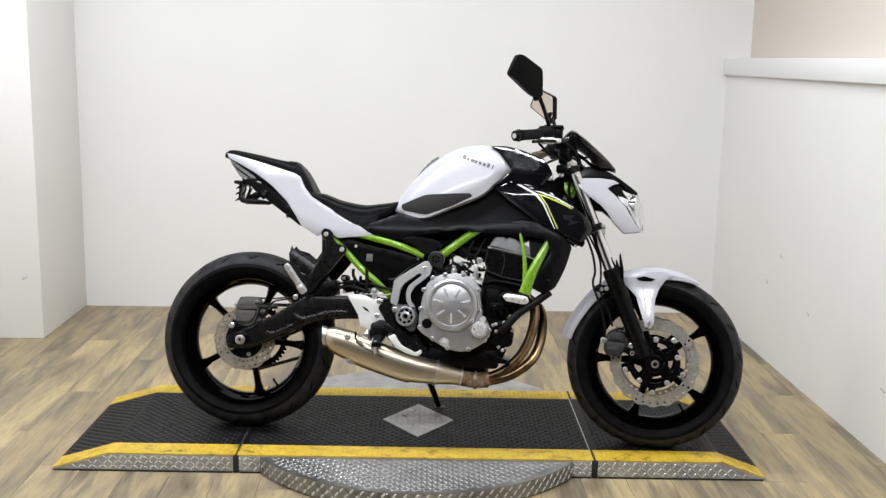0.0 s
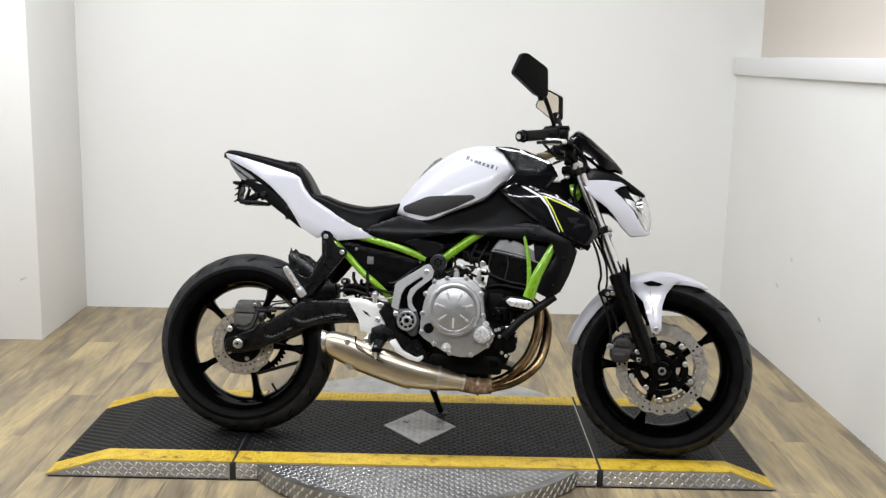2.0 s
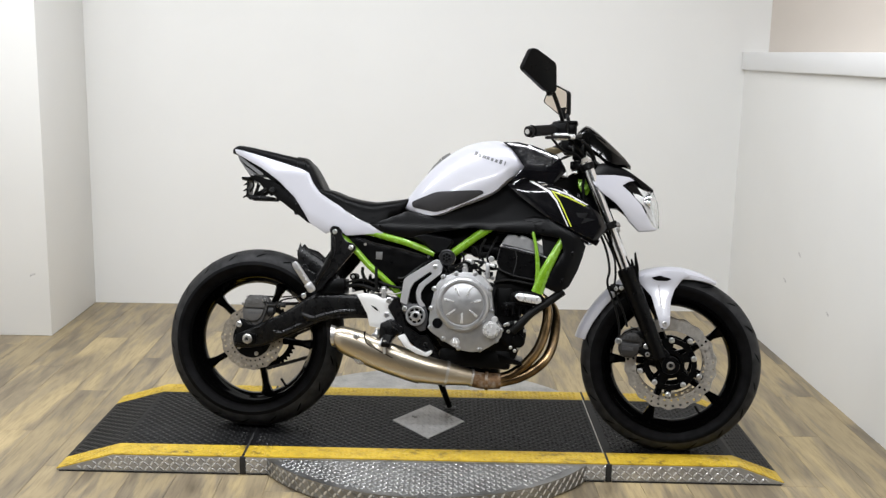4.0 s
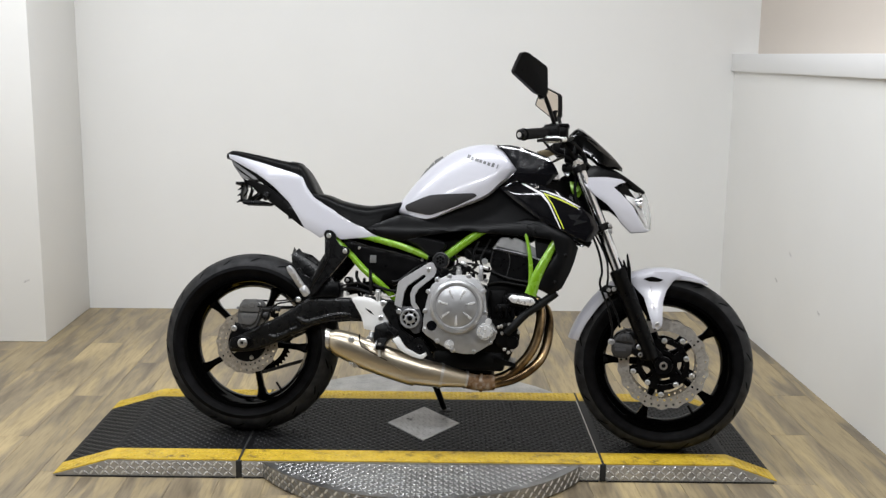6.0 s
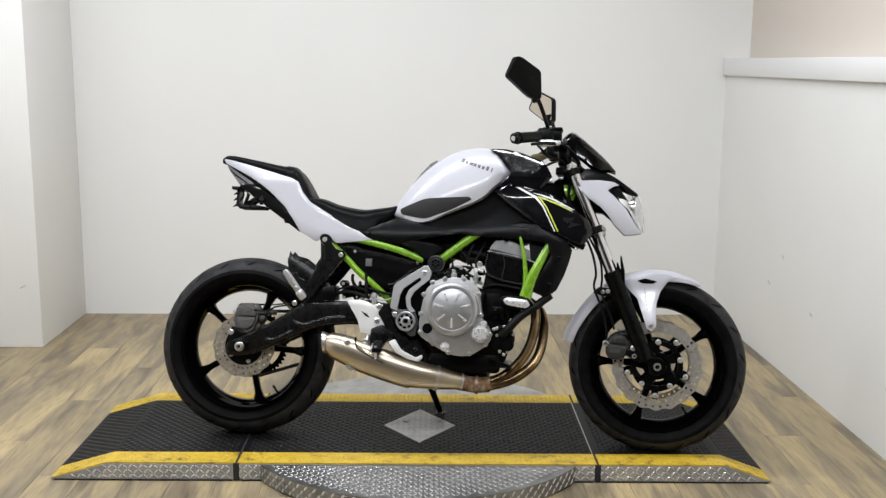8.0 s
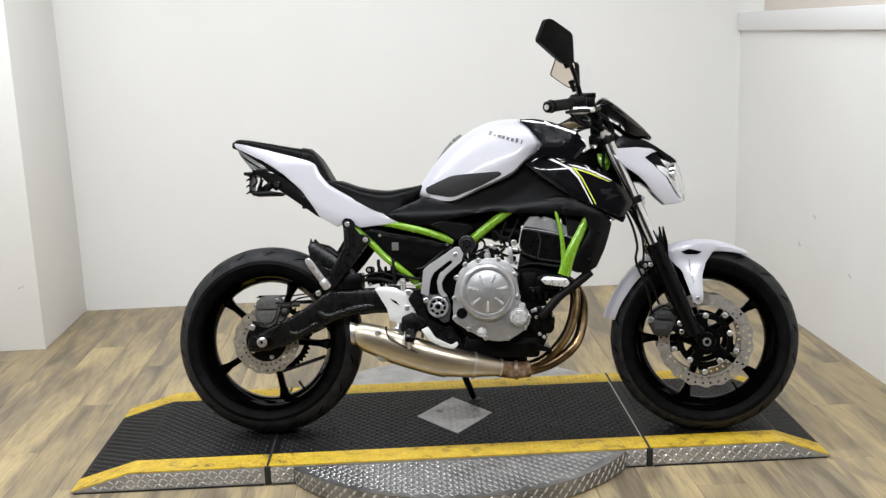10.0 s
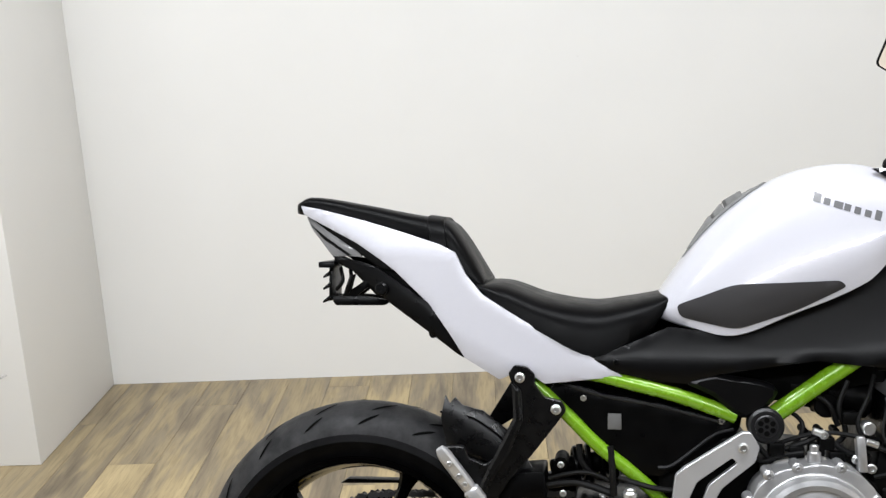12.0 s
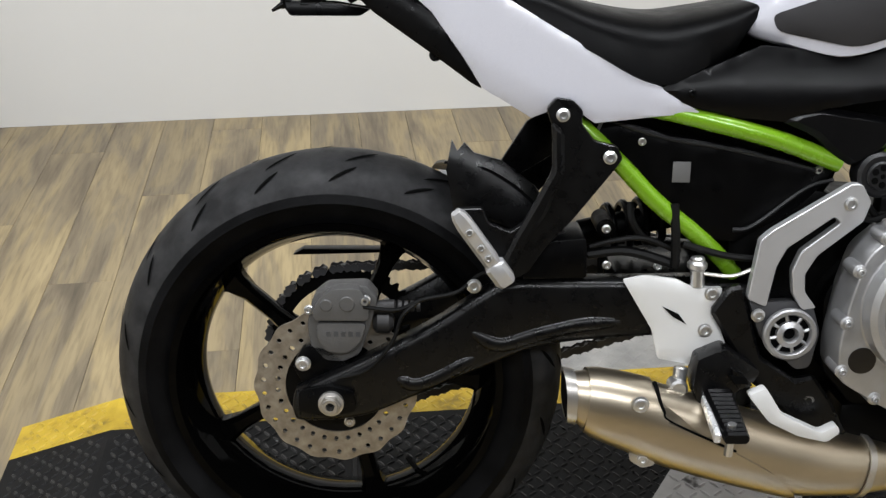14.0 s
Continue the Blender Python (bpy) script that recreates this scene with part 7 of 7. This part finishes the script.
each("wiring", bm, M_HOSE, bike, "black wiring and hoses above the crankcase")
bm = bmesh.new()
for q in ((0.05, 0.575), (0.065, 0.585), (0.08, 0.563), (0.118, 0.56), (0.13, 0.585), (0.15, 0.71), (0.10, 0.625), (0.02, 0.57), (-0.01, 0.575)):
    box(bm, (q[0] - 0.012, -0.135, q[1] - 0.010), (q[0] + 0.012, -0.11, q[1] + 0.010), 0.003)
each("connector", bm, M_DARK, bike)
bm = bmesh.new()
for x, z in ((0.108, 0.562), (0.114, 0.573), (0.06, 0.60), (0.13, 0.548)):
    bolt(bm, x, -0.135, z, 0.006, -1, 0.008)
each("connector_clip", bm, M_BOLT, bike)

# dark parts that fill the frame: airbox, throttle bodies, battery box, rear of the crankcase
bm = bmesh.new()
plate(bm, rounded([(-0.30, 0.70), (-0.05, 0.725), (0.16, 0.76), (0.30, 0.75), (0.285, 0.690), (0.14, 0.672), (0.06, 0.656), (0.00, 0.642), (-0.08, 0.650), (-0.20, 0.660)], 0.012), -0.085, 0.085, 0.008)
part("airbox_base", bm, M_DARK, bike, "dark airbox above the engine")
bm = bmesh.new()
plate(bm, rounded([(-0.360, 0.682), (-0.30, 0.706), (-0.08, 0.694), (-0.050, 0.640), (-0.060, 0.590), (-0.10, 0.540), (-0.19, 0.495), (-0.24, 0.52)], 0.012), -0.075, 0.075, 0.008)
part("battery_box", bm, M_DARK, bike, "dark battery box behind the side panel")
bm = bmesh.new()
plate(bm, rounded([(-0.190, 0.540), (-0.085, 0.585), (-0.030, 0.560), (-0.030, 0.330), (-0.120, 0.300), (-0.190, 0.360)], 0.015), -0.090, 0.11, 0.010)
part("gearbox_case", bm, M_DARK, eng, "dark rear half of the crankcase")
bm = bmesh.new()
for y in (-0.055, 0.055):
    cyl(bm, (0.015, y, 0.665), (0.145, y, 0.640), 0.030, 20, bevel=0.004)
    cyl(bm, (0.06, y, 0.657), (0.075, y, 0.654), 0.036, 20, bevel=0.003)
each("throttle_body", bm, M_DARK, eng, "dark throttle bodies behind the head")
bm = bmesh.new()
cyl(bm, (0.07, -0.108, 0.640), (0.07, -0.070, 0.640), 0.020, 18, bevel=0.003)
for k in range(5):
    cyl(bm, (0.035 + 0.012 * k, -0.112, 0.600 - 0.010 * (k % 2)), (0.035 + 0.012 * k, -0.080, 0.600 - 0.010 * (k % 2)), 0.006, 8)
each("sensor", bm, M_DARK, bike)
bm = bmesh.new()
for pts in ([(-0.02, -0.115, 0.575), (0.05, -0.135, 0.602), (0.11, -0.140, 0.598), (0.135, -0.145, 0.585), (0.20, -0.152, 0.560), (0.27, -0.158, 0.548)],
            [(0.00, -0.10, 0.640), (0.03, -0.12, 0.615), (0.02, -0.125, 0.585), (-0.01, -0.12, 0.565)],
            [(0.14, -0.11, 0.690), (0.125, -0.13, 0.655), (0.110, -0.135, 0.620), (0.118, -0.14, 0.590)],
            [(-0.05, -0.12, 0.585), (-0.035, -0.13, 0.555), (0.0, -0.13, 0.565), (0.03, -0.14, 0.572)]):
    tube(bm, pts, 0.0036, 8)
each("cable", bm, M_HOSE, bike, "thin black cables over the engine")
bm = bmesh.new()
for q in ((0.128, -0.147, 0.590), (0.052, -0.137, 0.603)):
    cyl(bm, (q[0] - 0.009, q[1], q[2] + 0.003), (q[0] + 0.009, q[1], q[2] - 0.003), 0.0055, 12, bevel=0.001)
cyl(bm, (0.124, -0.120, 0.612), (0.124, -0.150, 0.612), 0.010, 16, bevel=0.002)
each("hose_clip", bm, M_BOLT, bike, "small steel hose clips")
# finned starter housing and brackets below the mount
bm = bmesh.new()
for k in range(4):
    box(bm, (0.175 + 0.022 * k, -0.150, 0.425), (0.187 + 0.022 * k, -0.120, 0.462), 0.003, 1)
plate(bm, rounded([(0.160, 0.445), (0.270, 0.455), (0.262, 0.475), (0.170, 0.470)], 0.004), -0.145, -0.11, 0.003)
each("casting_lug", bm, M_BLACK, eng)

# right-hand crankcase cover
bm = bmesh.new()
plate(bm, rounded([(-0.064, 0.470), (-0.050, 0.525), (-0.018, 0.553), (0.045, 0.566), (0.098, 0.556), (0.128, 0.525), (0.138, 0.455), (0.142, 0.420), (0.168, 0.395), (0.172, 0.360), (0.150, 0.335), (0.105, 0.306), (0.070, 0.302), (0.033, 0.308), (-0.018, 0.334), (-0.070, 0.366), (-0.072, 0.410)], 0.014), -0.186, -0.12, 0.008, 3)
case = part("crankcase_cover", bm, M_CAST, bike, "grey cast crankcase cover")
CX, CZ = 0.039, 0.459
bm = bmesh.new()
lathe(bm, [(0.0, -0.207), (0.062, -0.2065), (0.066, -0.2045), (0.069, -0.2045), (0.072, -0.209), (0.079, -0.209), (0.086, -0.204), (0.0895, -0.194), (0.0895, -0.187), (0.094, -0.185), (0.096, -0.180), (0.0, -0.180)], (CX, 0, CZ), 64)
clutch = part("clutch_cover", bm, M_CAST, case, "round grey clutch cover with seven ribs", sharp=30)
bm = bmesh.new()
for k in range(7):
    a = radians(270 + 360 / 7 * k)
    d = Vector((math.cos(a), 0, math.sin(a)))
    s = Vector((-d.z, 0, d.x))
    c = Vector((CX, -0.2055, CZ))
    rings = []
    for rr, w, h in ((0.028, 0.0012, 0.000), (0.032, 0.0026, 0.0045), (0.056, 0.0046, 0.0058), (0.063, 0.0042, 0.0042)):
        rings.append([c + d * rr + s * w * p + Vector((0, -h * q, 0)) for p, q in ((-1, 0), (-0.7, 1), (0.7, 1), (1, 0))])
    loft(bm, rings)
each("rib", bm, M_CAP, case)
bm = bmesh.new()
lathe(bm, [(0.0, -0.214), (0.020, -0.214), (0.0215, -0.212), (0.0215, -0.207), (0.026, -0.207), (0.028, -0.204), (0.028, -0.186), (0.0, -0.186)], (0.136, 0, 0.379), 32)
box(bm, (0.1345, -0.2165, 0.364), (0.1375, -0.213, 0.394), 0.001)
lathe(bm, [(0.0, -0.206), (0.009, -0.206), (0.011, -0.203), (0.011, -0.186), (0.0, -0.186)], (0.146, 0, 0.413), 20)
part("oil_cap", bm, M_CAP, case, "bright silver oil filler cap")
bm = bmesh.new()
lathe(bm, [(0.0, -0.190), (0.008, -0.190), (0.010, -0.1885), (0.014, -0.1885), (0.0155, -0.186), (0.0, -0.184)], (0.018, 0, 0.332), 24)
box(bm, (0.0165, -0.1925, 0.320), (0.0195, -0.189, 0.344), 0.001)
box(bm, (0.006, -0.1925, 0.3305), (0.030, -0.189, 0.3335), 0.001)
part("sight_plug", bm, M_CAP, case, "silver inspection plug")
bm = bmesh.new()
lathe(bm, [(0.0, -0.1868), (0.017, -0.1868), (0.017, -0.184), (0.0, -0.184)], (-0.043, 0, 0.392), 24)
part("sight_glass", bm, M_GLOSS, case, "dark round oil sight glass")
bm = bmesh.new()
for k, (x, z) in enumerate(((-0.058, 0.505), (-0.066, 0.440), (-0.066, 0.378), (-0.022, 0.342), (0.030, 0.314), (0.100, 0.312), (0.152, 0.344), (0.166, 0.378), (0.134, 0.440), (0.126, 0.512), (0.075, 0.560), (0.012, 0.558), (-0.030, 0.546))):
    cyl(bm, (x, -0.150, z), (x, -0.188, z), 0.0085, 14, bevel=0.002)
    bolt(bm, x, -0.187, z, 0.0045, -1, 0.006)
each("case_bolt", bm, M_CAST, case)
bm = bmesh.new()
cyl(bm, (0.040, -0.165, 0.560), (0.040, -0.165, 0.580), 0.010, 14, bevel=0.002)
cyl(bm, (0.040, -0.165, 0.572), (0.040, -0.165, 0.590), 0.007, 12, bevel=0.002)
plate(bm, [(0.105, 0.600), (0.118, 0.600), (0.122, 0.545), (0.108, 0.545)], -0.15, -0.13, 0.002)
each("clutch_arm", bm, M_CAST, case, "small silver clutch release arm")
# dark water pump, lower housings, bolts in front of the case
bm = bmesh.new()
cyl(bm, (0.205, -0.10, 0.365), (0.205, -0.155, 0.365), 0.044, 28, bevel=0.008)
cyl(bm, (0.225, -0.10, 0.345), (0.225, -0.165, 0.345), 0.022, 20, bevel=0.004)
box(bm, (0.145, -0.13, 0.42), (0.20, -0.10, 0.52), 0.01)
box(bm, (0.19, -0.14, 0.455), (0.27, -0.10, 0.50), 0.01)
box(bm, (-0.04, -0.13, 0.245), (0.20, -0.07, 0.31), 0.012)
part("water_pump", bm, M_DARK, eng, "black water pump housing")
bm = bmesh.new()
for x, z in ((0.188, 0.398), (0.190, 0.375), (0.214, 0.405), (0.245, 0.380), (0.238, 0.335), (0.200, 0.322), (0.226, 0.320), (0.214, 0.312), (0.178, 0.395)):
    bolt(bm, x, -0.156, z, 0.0045, -1, 0.005)
each("pump_bolt", bm, M_STEEL, eng)
bm = bmesh.new()
tube(bm, [(0.205, -0.160, 0.375), (0.228, -0.165, 0.400), (0.265, -0.160, 0.440), (0.320, -0.15, 0.480), (0.365, -0.14, 0.515)], 0.0140, 14)
part("coolant_hose", bm, M_HOSE, bike, "black rubber coolant hose")
# frame slider beside the head
bm = bmesh.new()
plate(bm, rounded([(0.190, 0.498), (0.215, 0.510), (0.292, 0.504), (0.312, 0.482), (0.290, 0.460), (0.215, 0.468)], 0.008), -0.165, -0.11, 0.008)
slider_base = part("engine_mount", bm, M_MATTE, bike, "black engine mount cover")
bm = bmesh.new()
plate(bm, rounded([(0.206, 0.494), (0.222, 0.504), (0.288, 0.496), (0.298, 0.480), (0.284, 0.469), (0.220, 0.478)], 0.006), -0.176, -0.160, 0.004)
part("mount_plate", bm, M_CAP, slider_base, "silver mount plate")
bm = bmesh.new()
bolt(bm, 0.219, -0.1755, 0.491, 0.0032, -1, 0.002)
bolt(bm, 0.242, -0.1755, 0.489, 0.0032, -1, 0.002)
each("mount_bolt", bm, M_STEEL, slider_base)

# ---- exhaust ----
bm = bmesh.new()
tube(bm, [(0.255, -0.055, 0.515), (0.310, -0.085, 0.470), (0.315, -0.095, 0.400), (0.285, -0.09, 0.310), (0.215, -0.085, 0.235), (0.130, -0.09, 0.205), (0.095, -0.10, 0.205)], 0.0168, 18)
part("header_pipe", bm, M_HEADER, bike, "heat-tinted bronze exhaust header")
bm = bmesh.new()
tube(bm, [(0.255, 0.055, 0.515), (0.335, 0.03, 0.455), (0.345, -0.02, 0.370), (0.318, -0.06, 0.285), (0.245, -0.075, 0.225), (0.150, -0.085, 0.195)], 0.0168, 18)
part("header_pipe", bm, M_HEADER, bike, "heat-tinted bronze exhaust header")
bm = bmesh.new()
tube(bm, [(0.165, -0.088, 0.205), (0.11, -0.100, 0.203), (0.055, -0.115, 0.214)], 0.027, 18)
lathe(bm, [(0.024, 0.118), (0.031, 0.118), (0.031, 0.128), (0.024, 0.128)], (0, -0.1, 0.203), 20, "x")
part("collector", bm, M_RUST, bike, "rusty exhaust collector joint")
AX = [(-0.400, -0.158, 0.333), (-0.30, -0.152, 0.305), (-0.20, -0.148, 0.273), (-0.10, -0.142, 0.244), (-0.05, -0.138, 0.233), (0.02, -0.125, 0.221), (0.075, -0.112, 0.212)]
WID = along((0, 0.035, 0.045, 0.10, 0.2, 0.45, 0.62, 0.74, 0.86, 1.0), (0.0305, 0.0315, 0.0375, 0.0415, 0.043, 0.043, 0.041, 0.038, 0.032, 0.027))
SLANT = (1.0, 0.8, 0.5, 0.2)
path = spline(AX, 49)


def muffler_rings(lo, hi, grow, n=28):
    rings = []
    for i in range(lo, hi):
        p = path[i]
        d = (path[min(i + 1, 48)] - path[max(i - 1, 0)]).normalized()
        u = (Vector((0, 1, 0)) - d * d.y).normalized()
        v = d.cross(u)
        w = WID(i / 48) + grow
        cant = d * (SLANT[i] if i < 4 else 0.0) * w
        rings.append([p + cant * (0.02 * math.cos(a) - 0.36 * math.sin(a)) + u * w * 0.92 * math.copysign(abs(math.cos(a)) ** 0.9, math.cos(a)) + v * w * math.copysign(abs(math.sin(a)) ** 0.85, math.sin(a)) for a in (2 * math.pi * k / n for k in range(n))])
    return rings


# outer rear shell, deeper below, cut off along a curve
SHELL_END = along((0.20, 0.25, 0.27, 0.286, 0.300, 0.312, 0.331, 0.350, 0.366, 0.40), (-0.10, -0.15, -0.19, -0.230, -0.259, -0.274, -0.285, -0.290, -0.298, -0.300))


def shell_rings(lo, hi, grow):
    out = []
    for i, ring in zip(range(lo, hi), muffler_rings(lo, hi, grow)):
        deep = 0.28 * max(0.0, min(1.0, (i - 3) / 8, (47 - i) / 24))
        out.append([q + Vector((0, 0, deep * min(0.0, q.z - path[i].z))) for q in ring])
    return out


bm = bmesh.new()
loft(bm, shell_rings(1, 49, 0.0))
muf = part("silencer", bm, M_EXHAUST, bike, "brushed stainless silencer", sharp=50)
tall = shell_rings(2, 46, 0.0038)
lines, gap = [], []
for k in range(28):
    line = [tall[0][k]]
    for a, b in zip(tall, tall[1:]):
        fa, fb = a[k].x - SHELL_END(a[k].z), b[k].x - SHELL_END(b[k].z)
        if fa <= 0 < fb:
            line.append(a[k].lerp(b[k], fa / (fa - fb)))
            break
        line.append(b[k])
    lines.append(spline(line, 40))
    if line[-1].y < -0.158 and line[-1].z > 0.243:
        gap.append(line[-1] + Vector((0.0022, 0.0022, 0.001)))
bm = bmesh.new()
loft(bm, [[line[j] for line in lines] for j in range(40)])
part("silencer_shell", bm, M_EXHAUST, muf, "brushed stainless outer shell", sharp=50)
gap.sort(key=lambda q: -q.z)
bm = bmesh.new()
tube(bm, gap, (0.0032, 0.0014), 8)
part("shell_gap", bm, M_GROOVE, muf, "dark curved gap at the shell's edge")
bm = bmesh.new()
plate(bm, rounded([(-0.318, 0.266), (-0.286, 0.256), (-0.284, 0.244), (-0.300, 0.240), (-0.316, 0.250)], 0.004), -0.176, -0.168, 0.002)
part("silencer_tab", bm, M_STEEL, muf, "small steel mounting tab")
bm = bmesh.new()
for i, j, g in ((0, 2, 0.0008), (36, 38, 0.0010), (47, 49, 0.001)):
    r = shell_rings(i, j, g)
    r2 = shell_rings(i, j, g + 0.0026)
    loft(bm, [r[0], r2[0], r2[-1], r[-1]], cap=False)
each("silencer_band", bm, M_STEEL, muf, "polished steel clamp bands")
bm = bmesh.new()
r = muffler_rings(0, 1, -0.006)[0]
r2 = [p + (path[1] - path[0]).normalized() * 0.035 for p in r]
c = sum(r, Vector()) / len(r)
loft(bm, [[c + (p - c) * 1.15 for p in r], r, r2])
part("silencer_outlet", bm, M_GROOVE, muf, "dark silencer outlet")
bm = bmesh.new()
bolt(bm, -0.310, -0.194, 0.336, 0.0085, -1, 0.005)
bolt(bm, -0.300, -0.176, 0.253, 0.006, -1, 0.006)
each("silencer_bolt", bm, M_BOLT, muf)

# ---- side stand on the far side, sump guard details ----
bm = bmesh.new()
tube(bm, [(-0.10, 0.11, 0.27), (-0.062, 0.20, 0.16), (-0.032, 0.275, 0.068)], (0.013, 0.011), 12)
cyl(bm, (-0.10, 0.09, 0.27), (-0.10, 0.13, 0.27), 0.02, 16, bevel=0.003)
box(bm, (-0.052, 0.262, 0.052), (-0.006, 0.308, 0.062), 0.004, m=Matrix.Translation((-0.029, 0.285, 0.057)) @ Matrix.Rotation(radians(11), 4, "X") @ Matrix.Translation((0.029, -0.285, -0.057)))
part("side_stand", bm, M_BLACK, bike, "black side stand")
bm = bmesh.new()
plate(bm, rounded([(0.155, 0.300), (0.235, 0.275), (0.238, 0.262), (0.165, 0.270)], 0.004), -0.13, 0.11, 0.003)
part("sump_bracket", bm, M_BLACK, bike)

# the upper bodywork sits a little taller and further over than the frame below it
taller = along((0.70, 0.78, 0.95, 1.05, 1.15, 1.30), (0.0, 0.0035, 0.0115, 0.0155, 0.005, 0.003))
further = along((0.70, 0.78, 0.95, 1.05, 1.15, 1.30), (0.0, 0.007, 0.022, 0.024, 0.013, 0.011))
for ob in bike.children_recursive:
    for v in ob.data.vertices:
        if v.co.z > 0.70:
            v.co.x += 0.034 * min(0.0, v.co.x + 0.45)
            v.co.y, v.co.z = v.co.y + further(v.co.z), v.co.z + taller(v.co.z)

# ---- floor planks, running towards the back wall ----
rng = random.Random(5)
PW, PL = 0.152, 1.22
bm = bmesh.new()
box(bm, (0.0004, 0.0004, -0.006), (PW - 0.0004, PL - 0.0004, 0.0), 0.0007, 1)
bmesh.ops.recalc_face_normals(bm, faces=bm.faces)
plank_mesh = bpy.data.meshes.new("plank")
bm.to_mesh(plank_mesh)
bm.free()
plank_mesh.materials.append(M_PLANK)
floor = tagged(new("floor"), "limed oak look vinyl plank floor", "floor", kind="structure")
row = 0
x = -3.5
while x < XR:
    y = YB - PL + ((row * 0.37) % 1.0) * PL
    while y + PL > YF:
        ob = new("plank", plank_mesh)
        ob.parent = floor
        ob.location = (x, y, 0)
        if y < YF:
            ob.location.y = YF
            ob.scale = (1, (y + PL - YF) / PL, 1)
        if y + PL > YB:
            ob.scale = (1, (YB - y) / PL, 1)
        if x + PW > XR:
            ob.scale = ((XR - x) / PW, ob.scale[1], 1)
        y -= PL
    row += 1
    x += PW
